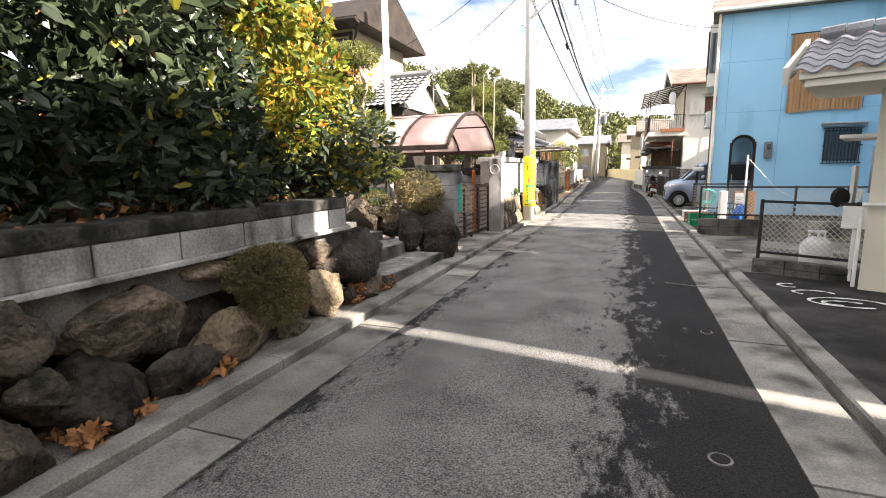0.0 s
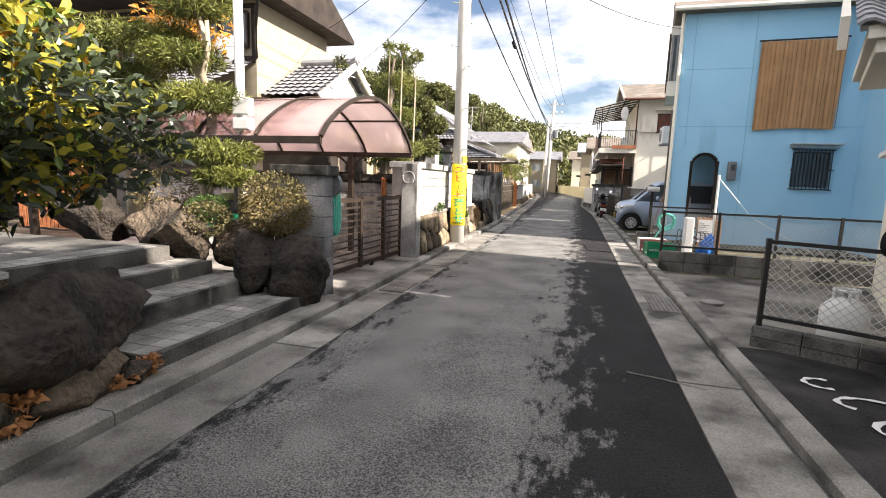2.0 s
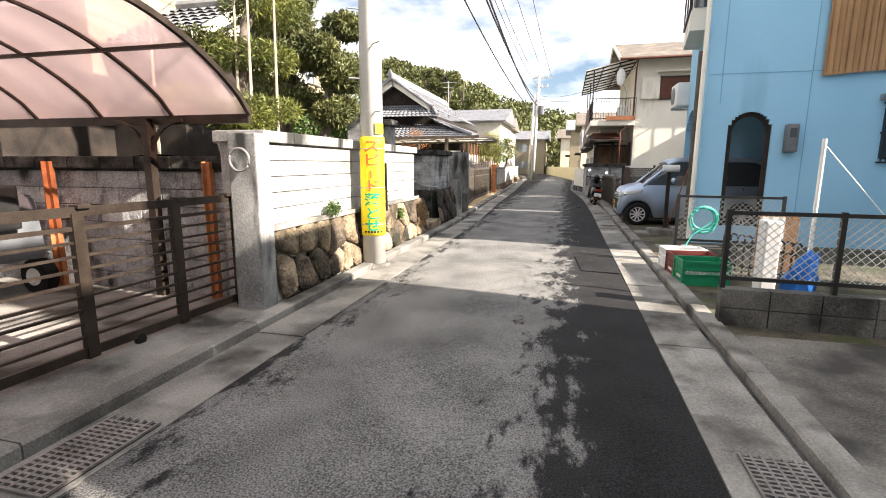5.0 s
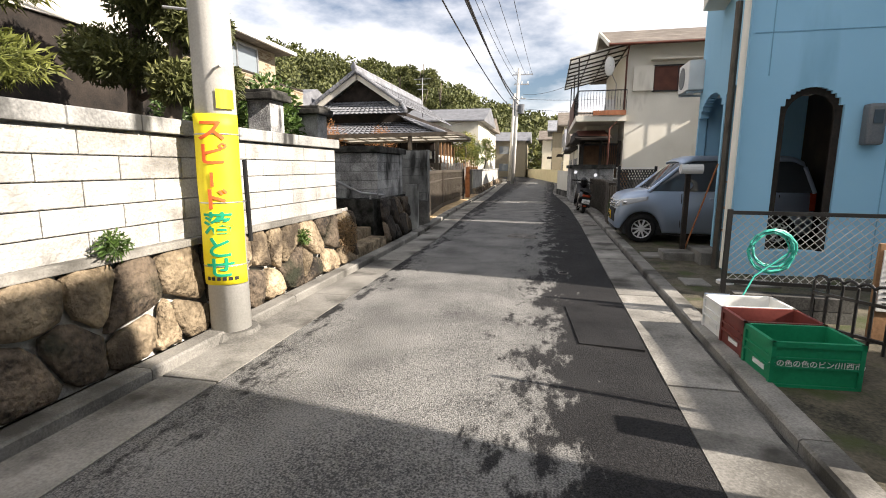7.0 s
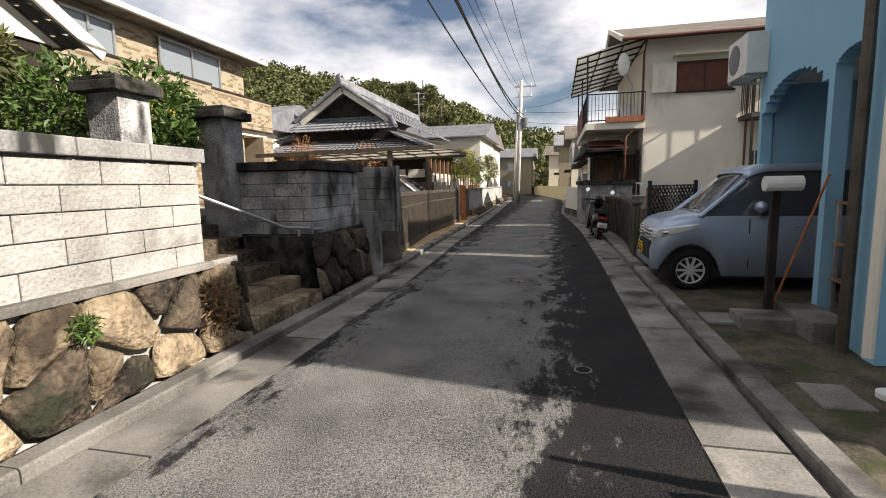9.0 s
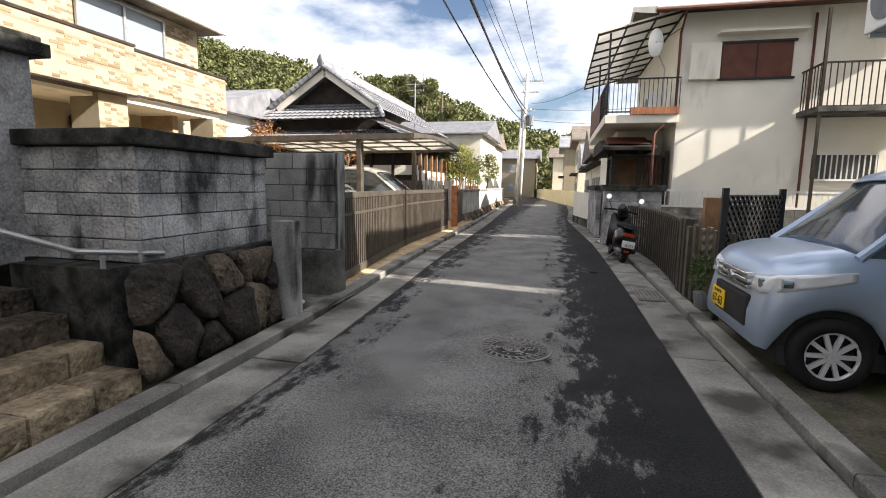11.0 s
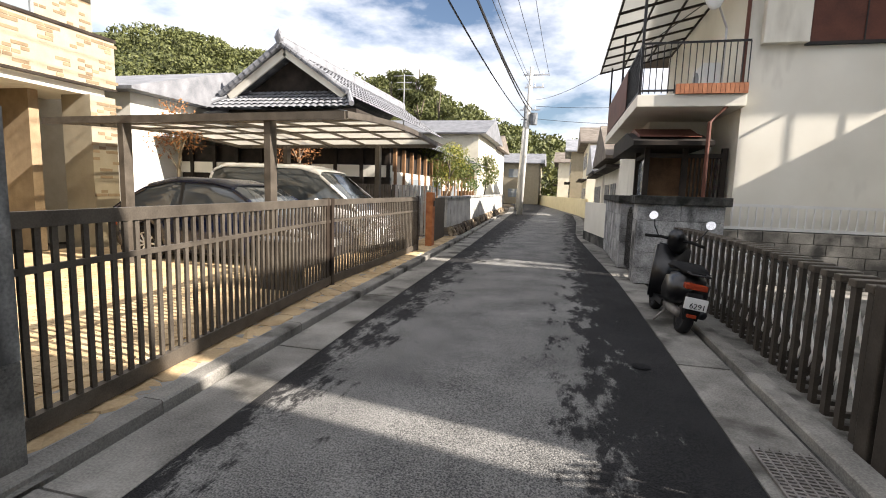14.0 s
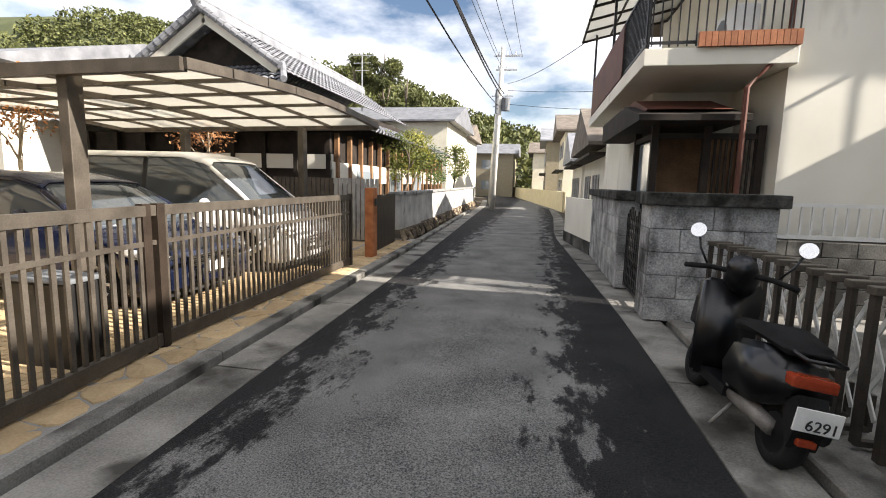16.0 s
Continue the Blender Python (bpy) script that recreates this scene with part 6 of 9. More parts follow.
    f = thing("garden_screen", "red-brown slatted wooden screen before the old house", "screen", (-12, 11.9, 0))
    for i in range(17):
        bm = B()
        box(bm, -13.2 + i * 0.13, -13.2 + i * 0.13 + 0.1, 11.9, 11.93, 0.0, 3.75)
        part("slat", bm, "rust", f)
    for z in (2.3, 3.1, 3.75):
        bm = B()
        box(bm, -13.25, -10.95, 11.85, 11.9, z, z + 0.09)
        part("rail", bm, "wood_dark", f)


build_garden_house()


# ---- plants ----
def limb_tree(name, label, base, height, lean, r0, bark, seed, tips, category="tree", group=""):
    """A trunk with limbs to the given points. Returns the thing."""
    t = thing(name, label, category, base, group)
    rnd = random.Random(seed)
    b = Vector(base)
    top = b + Vector((lean[0], lean[1], height))
    bm = B()
    spine = [b.lerp(top, s) + Vector((rnd.uniform(-1, 1), rnd.uniform(-1, 1), 0)) * 0.08 * height * 0.3 * math.sin(math.pi * s) for s in steps(0, 1, 8)]
    tube(bm, spine, [r0 * (1 - 0.75 * i / 8) for i in range(9)], 8)
    part("trunk", bm, bark, t, smooth=True)
    for k, tip in enumerate(tips):
        tip = Vector(tip)
        s = min(0.95, max(0.15, (tip.z - b.z) / height * 0.8))
        st = spine[int(s * 8)]
        mid = st.lerp(tip, 0.5) + Vector((0, 0, 0.12 * (tip - st).length))
        bm = B()
        tube(bm, [st, st.lerp(mid, 0.5), mid, mid.lerp(tip, 0.5), tip], [r0 * 0.45, r0 * 0.38, r0 * 0.3, r0 * 0.2, r0 * 0.08], 6)
        part("limb", bm, bark, t, smooth=True)
    return t


def hedge_tree(y, seed, mats, cx=-3.2, top=4.9):
    rnd = random.Random(seed)
    cl = []
    for k in range(26):
        cl.append((cx + rnd.uniform(-0.5, 0.5), y + rnd.uniform(-0.75, 0.75), 1.45 + (top - 1.45) * (k + rnd.random()) / 26, rnd.uniform(0.3, 0.5), rnd.uniform(0.3, 0.5), rnd.uniform(0.28, 0.42)))
    t = limb_tree("hedge_tree", "dense broad-leaved evergreen hedge tree on the planter", (cx, y, 1.15), 2.6, (rnd.uniform(-0.2, 0.2), rnd.uniform(-0.2, 0.2)), 0.07, "bark", seed, [c[:3] for c in cl[:7]], group="hedge trees")
    for mt, n, sz in mats:
        leaves("crown", mt, t, cl, n, sz, seed + n, 0.3, 0.42, shell=0.35, oval=True)
    return t


def build_plants():
    for i, y in enumerate((-3.2, -2.0, -0.8, 0.3, 1.3, 2.3, 3.3)):
        hedge_tree(y, 40 + i, [("leaf_dark", 11000, 0.125)] + ([("leaf_gold", 500, 0.11)] if y > 2.0 else []) + ([("leaf_dead", 260, 0.1)] if i % 2 else []))
    t = hedge_tree(4.75, 60, [("leaf_gold", 6000, 0.1), ("leaf_orange", 1000, 0.1), ("leaf_green", 2000, 0.11)], -3.2, 3.75)
    tagged(t, "golden and orange turning shrub tree on the planter")
    t = hedge_tree(5.15, 61, [("leaf_dark", 3200, 0.1), ("leaf_gold", 500, 0.1)], -3.15, 2.1)
    d = thing("planter_litter", "dark undergrowth and dead leaves under the hedge", "undergrowth", (-3.4, 1, 1.2), kind="stuff")
    under = [(x, y, 1.27, 0.4, 0.4, 0.1) for x in steps(-5.2, -3.1, 6) for y in steps(-3.0, 4.4, 18)]
    leaves("litter", "leaf_dead", d, under, 3000, 0.08, 301, 0.8, 0.6, shell=0.1, kind="stuff")
    leaves("undergrowth", "leaf_dark", d, [(x, y, z + 0.12, a, b, c + 0.12) for x, y, z, a, b, c in under], 7000, 0.11, 302, 0.3, 0.45, shell=0.1, kind="stuff", oval=True)
    # dead leaf heaps caught between the boulders
    for x, y, z in ((-2.3, 1.62, 0.12), (-2.36, 2.62, 0.12), (-2.45, 4.72, 0.2), (-2.4, 5.5, 0.14)):
        d = thing("leaf_heap", "small heap of curled brown dead leaves", "leaves", (x, y, z), "leaf heaps")
        leaves("litter", "leaf_dead", d, [(x, y, z, 0.07, 0.1, 0.06)], 70, 0.09, int(y * 100), 0.2, 0.6, shell=0.2)
    # clipped shrub hanging from the boulders
    s = thing("clipped_shrub", "clipped rust-green shrub hanging over the boulders", "shrub", (-2.45, 3.25, 0.5))
    bm = B()
    tube(bm, [(-2.75, 3.2, 0.75), (-2.45, 3.22, 0.62)], [0.03, 0.02], 6)
    part("stem", bm, "bark", s)
    leaves("crown", "leaf_bush", s, [(-2.4, 3.28, 0.62, 0.24, 0.36, 0.3), (-2.36, 3.3, 0.46, 0.2, 0.34, 0.24), (-2.42, 3.2, 0.72, 0.22, 0.4, 0.2)], 15000, 0.026, 5, 0, 0.5, shell=0.8)
    s = thing("round_shrub", "round clipped brownish azalea behind the boulders", "shrub", (-3.0, 8.05, 0.7))
    bm = B()
    for k in range(7):
        a = k * 0.9
        tube(bm, [(-3.05, 8.0, 0.6), (-3.05 + 0.3 * math.cos(a), 8.0 + 0.3 * math.sin(a), 1.2)], [0.015, 0.006], 5)
    part("stems", bm, "bark", s)
    leaves("crown", "leaf_bush", s, [(-3.05, 8.0, 1.2, 0.4, 0.36, 0.32), (-3.0, 7.95, 1.05, 0.42, 0.38, 0.28)], 7500, 0.04, 6, 0, 0.5, shell=0.75)
    for i, (x, y, z, r) in enumerate(((-3.9, 7.85, 1.05, 0.22), (-4.7, 8.0, 1.25, 0.35), (-3.45, 5.0, 1.2, 0.3), (-3.7, 7.6, 0.95, 0.25))):
        s = thing("low_shrub", "low dense garden shrub between the boulders", "shrub", (x, y, z - r), "low shrubs")
        leaves("crown", "leaf_bush" if i % 2 else "leaf_green", s, [(x, y, z, r * 1.2, r, r * 0.8)], 1800, 0.035, 70 + i, 0, 0.5, shell=0.7)
    # garden pines with layered pads
    pines = [((-4.6, 8.6, 0.8), 2.6, (0.4, -0.3), [(-4.0, 8.2, 1.75, 0.55, 0.5, 0.16), (-4.9, 8.5, 1.85, 0.5, 0.5, 0.15), (-5.4, 8.3, 2.4, 0.7, 0.55, 0.18), (-4.3, 8.3, 2.45, 0.6, 0.5, 0.18), (-4.7, 8.4, 3.0, 0.6, 0.5, 0.18), (-5.2, 8.6, 3.3, 0.5, 0.5, 0.18), (-4.6, 8.5, 3.7, 0.55, 0.5, 0.22), (-3.8, 8.1, 1.45, 0.4, 0.35, 0.12)], "leaf_pine", "garden pine trained in layered pads"),
             ((-6.3, 9.0, 0.8), 2.9, (-0.3, 0.2), [(-6.3, 8.7, 2.0, 0.7, 0.6, 0.2), (-6.9, 8.9, 2.6, 0.6, 0.5, 0.2), (-6.0, 8.8, 2.9, 0.6, 0.5, 0.2), (-6.5, 9.0, 3.5, 0.7, 0.5, 0.25), (-7.4, 9.2, 3.2, 0.5, 0.5, 0.2)], "leaf_pine", "garden pine trained in layered pads"),
             ((-3.7, 13.0, 1.5), 2.6, (0.1, 0.3), [(-3.3, 12.8, 2.15, 0.6, 0.55, 0.16), (-4.2, 12.9, 2.3, 0.6, 0.55, 0.16), (-3.5, 13.2, 2.85, 0.55, 0.5, 0.2), (-4.3, 13.4, 3.1, 0.6, 0.55, 0.2), (-3.6, 13.6, 3.6, 0.6, 0.6, 0.25), (-3.2, 12.4, 2.0, 0.4, 0.4, 0.14)], "leaf_pine", "garden pine leaning over the block wall"),
             ((-4.6, 15.6, 1.5), 3.0, (0.1, 0.2), [(-4.3, 15.3, 2.6, 0.6, 0.6, 0.22), (-4.9, 15.8, 2.9, 0.6, 0.6, 0.25), (-4.2, 15.7, 3.4, 0.6, 0.6, 0.3), (-4.7, 15.9, 4.0, 0.6, 0.55, 0.35), (-4.5, 15.8, 4.5, 0.5, 0.5, 0.3), (-3.7, 15.9, 2.5, 0.4, 0.4, 0.25)], "leaf_wood", "tall clipped garden pine behind the block wall"),
             ((-3.5, 14.9, 1.5), 2.2, (0.2, 0.1), [(-3.3, 14.9, 2.3, 0.3, 0.3, 0.2), (-3.2, 15.1, 2.9, 0.35, 0.35, 0.22), (-3.5, 14.8, 3.3, 0.4, 0.4, 0.25), (-3.2, 15.3, 3.75, 0.4, 0.4, 0.2)], "leaf_wood", "clipped cloud-pruned evergreen behind the wall")]
    for i, (b, hgt, lean, pads, mt, lab) in enumerate(pines):
        t = limb_tree("garden_pine", lab, b, hgt, lean, 0.1, "bark_pale" if i < 2 else "bark", 80 + i, [p[:3] for p in pads])
        for k, p in enumerate(pads):
            sub = [(p[0] + math.cos(a) * p[3] * 0.5, p[1] + math.sin(a) * p[4] * 0.5, p[2] + 0.04 * math.sin(a * 3), p[3] * 0.55, p[4] * 0.55, p[5]) for a in steps(0, 5.2, 5)]
            leaves("needle_pad", mt, t, sub, 3000, 0.11, 500 + i * 20 + k, 0.0, 0.08 if mt == "leaf_pine" else 0.28, shell=0.3)
    t = limb_tree("autumn_tree", "small tree with orange autumn leaves", (-5.3, 9.3, 0.8), 2.9, (0.2, 0), 0.07, "bark_pale", 95, [(-4.9, 9.0, 3.4), (-5.6, 9.2, 3.6), (-5.2, 9.4, 3.9)])
    leaves("crown", "leaf_orange", t, [(-5.0, 9.0, 3.5, 0.6, 0.5, 0.4), (-5.6, 9.2, 3.7, 0.5, 0.5, 0.4)], 900, 0.09, 96, 0, 0.45, shell=0.2)
    # three tall bare tuft-topped stems
    for i, (x, y, top) in enumerate(((-3.6, 12.9, 4.25), (-3.2, 12.6, 4.1), (-2.95, 12.75, 4.0), (-4.6, 12.6, 3.9))):
        t = thing("tuft_stem", "tall thin stem with a tuft of needles", "plant", (x, y, 1.5), "tuft stems")
        bm = B()
        tube(bm, [(x, y, 1.5), (x + 0.05, y, top)], [0.022, 0.01], 6)
        part("stem", bm, "bark_pale", t)
        leaves("tuft", "leaf_pine", t, [(x + 0.05, y, top, 0.14, 0.14, 0.14)], 140, 0.16, 130 + i, 0, 0.08, shell=0.4)
    # citrus tree with fruit behind the piers
    t = limb_tree("citrus_tree", "citrus tree with yellow fruit behind the block piers", (-4.7, 18.6, 1.1), 1.5, (0, 0), 0.06, "bark", 97, [(-5.4, 18.3, 2.5), (-4.4, 18.9, 2.6), (-4.8, 18.4, 3.0)])
    leaves("crown", "leaf_green", t, [(-5.3, 18.0, 2.5, 0.7, 0.6, 0.6), (-4.6, 18.6, 2.55, 0.55, 0.6, 0.55), (-5.0, 19.4, 2.4, 0.6, 0.7, 0.5), (-6.0, 18.3, 2.4, 0.6, 0.6, 0.6), (-4.2, 18.5, 2.1, 0.3, 0.4, 0.4)], 5200, 0.12, 98, 0.2, 0.42, shell=0.4)
    rnd = random.Random(4)
    for k in range(7):
        bm = B()
        bmesh.ops.create_icosphere(bm, subdivisions=2, radius=0.055, matrix=Matrix.Translation((-4.3 - rnd.random() * 0.8, 18.7 + rnd.uniform(-0.3, 0.6), 2.3 + rnd.random() * 0.7)))
        part("fruit", bm, "fruit", t, "ripe yellow citrus fruit", smooth=True)
    # row of trees beyond the parking
    for i, (x, y, hh, mt, n, sz) in enumerate(((-4.9, 41.5, 2.6, "leaf_pine", 2600, 0.12), (-5.4, 44.5, 2.8, "leaf_gold", 2200, 0.12), (-5.6, 48, 2.6, "leaf_green", 2000, 0.13), (-5.2, 54, 3.0, "leaf_pine", 1800, 0.15), (-6.5, 59, 3.4, "leaf_green", 1800, 0.18))):
        t = limb_tree("street_garden_tree", "small garden tree over the pale street wall", (x, y, 0.0), hh + 0.6, (0.2, 0), 0.07, "bark", 140 + i, [(x - 0.4, y, 2.4), (x + 0.5, y + 0.3, 2.6), (x, y - 0.3, 3.0)])
        rr = random.Random(150 + i)
        leaves("crown", mt, t, [(x + rr.uniform(-0.7, 0.7), y + rr.uniform(-0.9, 0.9), 0.6 + hh * rr.uniform(0.45, 1.05), 0.5, 0.55, 0.4) for _ in range(8)], n, sz, 160 + i, 0.1, 0.4, shell=0.3)
    for i, (x, y) in enumerate(((-9.0, 30.4), (-7.7, 33.6))):
        t = limb_tree("bare_tree", "slender tree with sparse reddish leaves", (x, y, 0), 2.9, (0.2, 0), 0.05, "bark_pale", 170 + i, [(x - 0.4, y, 2.4), (x + 0.4, y, 2.7), (x, y + 0.3, 3.0), (x + 0.2, y, 2.0), (x - 0.2, y - 0.2, 2.9)])
        leaves("crown", "leaf_dead", t, [(x - 0.3, y, 2.6, 0.5, 0.4, 0.5), (x + 0.4, y, 2.7, 0.5, 0.4, 0.5), (x, y, 3.1, 0.5, 0.4, 0.4)], 900, 0.08, 175 + i, 0, 0.45, shell=0.1)
    for i, (y, z) in enumerate(((13.0, 0.86), (15.6, 0.55), (16.75, 0.55))):
        t = thing("wall_weed", "tuft of weeds growing from the stone base", "weed", (-2.42, y, z))
        leaves("blade", "leaf_green" if i < 2 else "leaf_bare", t, [(-2.36, y, z + 0.06, 0.08, 0.12, 0.1)] + ([(-2.34, y + 0.1, z - 0.1, 0.12, 0.22, 0.28)] if i == 2 else []), 260 if i < 2 else 900, 0.06, 180 + i, 0, 0.25, shell=0.1)
    d = thing("fallen_leaves", "dry brown fallen leaves on the gravel strip", "leaves", (0, 0, 0), kind="stuff")
    rr = random.Random(7)
    leaves("litter", "leaf_dead", d, [(-2.42 + rr.uniform(-0.08, 0.1), rr.uniform(0.5, 5.5), 0.1, 0.09, 0.12, 0.05) for _ in range(12)], 420, 0.07, 190, 0.9, 0.6, shell=0.1, kind="stuff")


build_plants()

# ---- vehicles ----
def wheel_parts(parent, x, y, r, w, side, spokes=9):
    bm = B()
    prof = [(r * 0.66, -w / 2), (r * 0.93, -w / 2), (r, -w * 0.3), (r, w * 0.3), (r * 0.93, w / 2), (r * 0.66, w / 2)]
    n = 28
    rings = [[bm.verts.new((x + p * math.cos(a), y + q, r + p * math.sin(a))) for p, q in prof] for a in steps(0, 2 * math.pi, n)[:-1]]
    for i in range(n):
        a, b = rings[i], rings[(i + 1) % n]
        for k in range(6):
            bm.faces.new((a[k], a[(k + 1) % 6], b[(k + 1) % 6], b[k]))
    bmesh.ops.recalc_face_normals(bm, faces=bm.faces)
    wh = part("wheel", bm, "rubber", parent, "black tyre", local=True, smooth=True)
    bm = B()
    yo = y + side * w * 0.36
    tube(bm, [(x, y - w * 0.4, r), (x, y + w * 0.4, r)], r * 0.67, 24, False)
    for k in range(spokes):
        a = 2 * math.pi * k / spokes
        bar(bm, (x + r * 0.08 * math.cos(a), yo, r + r * 0.08 * math.sin(a)), (x + r * 0.63 * math.cos(a), yo, r + r * 0.63 * math.sin(a)), 0.03, 0.025, (0, 1, 0))
    tube(bm, [(x, yo - 0.02, r), (x, yo + 0.02, r)], r * 0.13, 12)
    pts = [(x + r * 0.64 * math.cos(a), yo, r + r * 0.64 * math.sin(a)) for a in steps(0, 2 * math.pi, 24)]
    tube(bm, pts, 0.014, 6)
    part("rim", bm, "alloy", wh, "silver spoked rim", local=True)
    bm = B()
    tube(bm, [(x, y - w * 0.3, r), (x, y - w * 0.25, r)], r * 0.66, 20)
    part("hub_back", bm, "ink", wh, local=True)


def smoothstep(table, x):
    return lerp_at(table, x)


def build_car(name, label, L, W, paint, top, belt, roof, wheels, wr, nose_drop, plate, group="", spokes=9):
    """top: height of the body below the windows along the length (0 at the tail, L at the nose); roof: outline of the cabin."""
    c = thing(name, label, "car", (0, 0, 0), group)
    st = steps(0, L, 44)
    bm = B()
    rings = []
    for x in st:
        e = min(x, L - x)
        hw = W / 2 * (1 - 0.16 * max(0, 1 - e / 0.45) ** 2)
        zt = smoothstep(top, x)
        zb = 0.2 + 0.08 * max(0, 1 - e / 0.3)
        cut = 0
        for wx in wheels:
            d = abs(x - wx)
            if d < wr * 1.22:
                cut = max(cut, wr + math.sqrt(max(0, (wr * 1.22) ** 2 - d * d)))
        zl = max(zb, cut)
        zm = zl + (zt - zl) * 0.55
        half = [(hw * 0.93, zl), (hw, zl + 0.04), (hw * 1.0, zm), (hw * 0.985, zt - 0.07), (hw * 0.93, zt), (hw * 0.5, zt + 0.02)]
        ring = [(y, z) for y, z in half] + [(-y, z) for y, z in half[::-1]]
        rings.append([bm.verts.new((x, y, z)) for y, z in ring])
    n = len(rings[0])
    for a, b in zip(rings, rings[1:]):
        for k in range(n - 1):
            bm.faces.new((a[k], b[k], b[k + 1], a[k + 1]))
    bm.faces.new(rings[0])
    bm.faces.new(rings[-1][::-1])
    bmesh.ops.recalc_face_normals(bm, faces=bm.faces)
    body = part("body", bm, paint, c, local=True, smooth=True)
    bm = B()
    for wx in wheels:
        box(bm, wx - wr * 1.2, wx + wr * 1.2, -W * 0.42, W * 0.42, 0.18, wr * 2.15)
    box(bm, 0.12, L - 0.14, -W * 0.43, W * 0.43, 0.16, 0.3)
    part("underbody", bm, "ink", c, local=True)
    # cabin glass, roof skin, pillars
    xs = [p[0] for p in roof]
    x0, x1 = xs[0], xs[-1]
    cs = steps(x0, x1, 36)

    def section(x, grow=0.0):
        zr = smoothstep(roof, x)
        zt = smoothstep(top, x) - 0.02
        f = max(0.0, min(1.0, (zr - zt) / 0.5))
        hw = W / 2 * 0.95
        rw = hw * (1 - 0.17 * f)
        return [(hw + grow, zt), (hw - (hw - rw) * 0.55 + grow, zt + (zr - zt) * 0.55), (rw + grow, zr - 0.07 * f), (rw * 0.9, zr + grow), (rw * 0.45, zr + 0.015 + grow)]
    bm = B()
    rings = []
    for x in cs:
        h = section(x)
        rings.append([bm.verts.new((x, y, z)) for y, z in h + [(-y, z) for y, z in h[::-1]]])
    for a, b in zip(rings, rings[1:]):
        for k in range(len(a) - 1):
            bm.faces.new((a[k], b[k], b[k + 1], a[k + 1]))
    bm.faces.new(rings[0])
    bm.faces.new(rings[-1][::-1])
    bmesh.ops.recalc_face_normals(bm, faces=bm.faces)
    part("cabin_glass", bm, "glass", c, "dark tinted windows", local=True, smooth=True)
    peak = max(z for _, z in roof)
    flat = [x for x in cs if smoothstep(roof, x) > peak - 0.16]
    bm = B()
    rings = []
    for x in flat:
        h = section(x, 0.012)[2:]
        rings.append([bm.verts.new((x, y, z)) for y, z in h + [(-y, z) for y, z in h[::-1]]])
    for a, b in zip(rings, rings[1:]):
        for k in range(len(a) - 1):
            bm.faces.new((a[k], b[k], b[k + 1], a[k + 1]))
    bmesh.ops.recalc_face_normals(bm, faces=bm.faces)
    bmesh.ops.solidify(bm, geom=bm.faces[:], thickness=-0.015)
    part("roof", bm, paint, c, local=True, smooth=True)
    for s in (-1, 1):
        for xa, xb in ((x1, flat[-1]), (x0, flat[0])):
            a, b = section(xa), section(xb)
            bm = B()
            pts = [Vector((xa, s * a[0][0], a[0][1])), Vector(((xa + xb) / 2, s * (section((xa + xb) / 2)[2][0] + 0.01), section((xa + xb) / 2)[2][1])), Vector((xb, s * (b[2][0] + 0.008), b[2][1]))]
            tube(bm, pts, 0.035, 8)
            part("pillar", bm, paint, c, local=True)
        mid = x0 + (x1 - x0) * 0.45
        for xm in (mid,):
            h = section(xm)
            bm = B()
            bar(bm, (xm, s * h[0][0], h[0][1]), (xm, s * (h[2][0] + 0.006), h[2][1]), 0.07, 0.02, (0, s, 0))
            part("pillar", bm, "ink", c, local=True)
        # mirror, handle, door seams, lights
        xm = x1 - (x1 - x0) * 0.24
        zt = smoothstep(top, xm)
        bm = B()
        made = bmesh.ops.create_icosphere(bm, subdivisions=2, radius=1)["verts"]
        for v in made:
            v.co = Vector((xm + v.co.x * 0.07, s * (W / 2 + 0.07) + v.co.y * 0.1, zt + 0.1 + v.co.z * 0.075))
        part("mirror", bm, paint, c, local=True, smooth=True)
        for xd in (mid - 0.55, mid + 0.32):
            bm = B()
            box(bm, xd, xd + 0.14, s * W / 2 - 0.012 if s > 0 else -W / 2 - 0.012, s * W / 2 + 0.012 if s > 0 else -W / 2 + 0.012, zt - 0.17, zt - 0.14, 0.006)
            part("handle", bm, paint, c, local=True)
        for xd in (mid - 0.68, mid + 0.02, mid + 0.95):
            bm = B()
            bar(bm, (xd, s * (W / 2 - 0.004), 0.32), (xd, s * (W / 2 * 0.985 - 0.002), zt - 0.06), 0.012, 0.012)
            part("door_seam", bm, "ink", c, local=True)
        def nose_x(z):
            for q in steps(L, L - 0.6, 120):
                if smoothstep(top, q) >= z + 0.02:
                    return q
            return L - 0.6

        def lamp(u, v):
            zt2 = smoothstep(top, L - 0.5) - 0.1
            z = (zt2 - 0.1 * u) * v + (zt2 - 0.07 - 0.14 * min(1, u * 1.6) + 0.03 * max(0, u - 0.7)) * (1 - v)
            xs_ = min(L - 0.55 + 0.85 * u, nose_x(z) + 0.012)
            e = max(0.0, L - xs_)
            side = W / 2 * (1 - 0.16 * max(0, 1 - e / 0.45) ** 2) + 0.006
            return Vector((xs_, s * (side if u < 0.5 else side + (W * 0.24 - side) * ((u - 0.5) / 0.5) ** 1.3), z))
        bm = B()
        sheet(bm, lamp, steps(0, 1, 20), steps(0, 1, 4), 0.012)
        hl = part("headlight", bm, "lens_clear", c, "clear wraparound headlight", local=True, smooth=True)
        bm = B()
        for u in (0.5, 0.72):
            pc = lamp(u, 0.5)
            tube(bm, [pc + Vector((-0.05, 0, 0)), pc + Vector((0.014, 0, 0))], 0.035, 14)
        part("lamp_bowl", bm, "chrome", hl, local=True)
        bm = B()
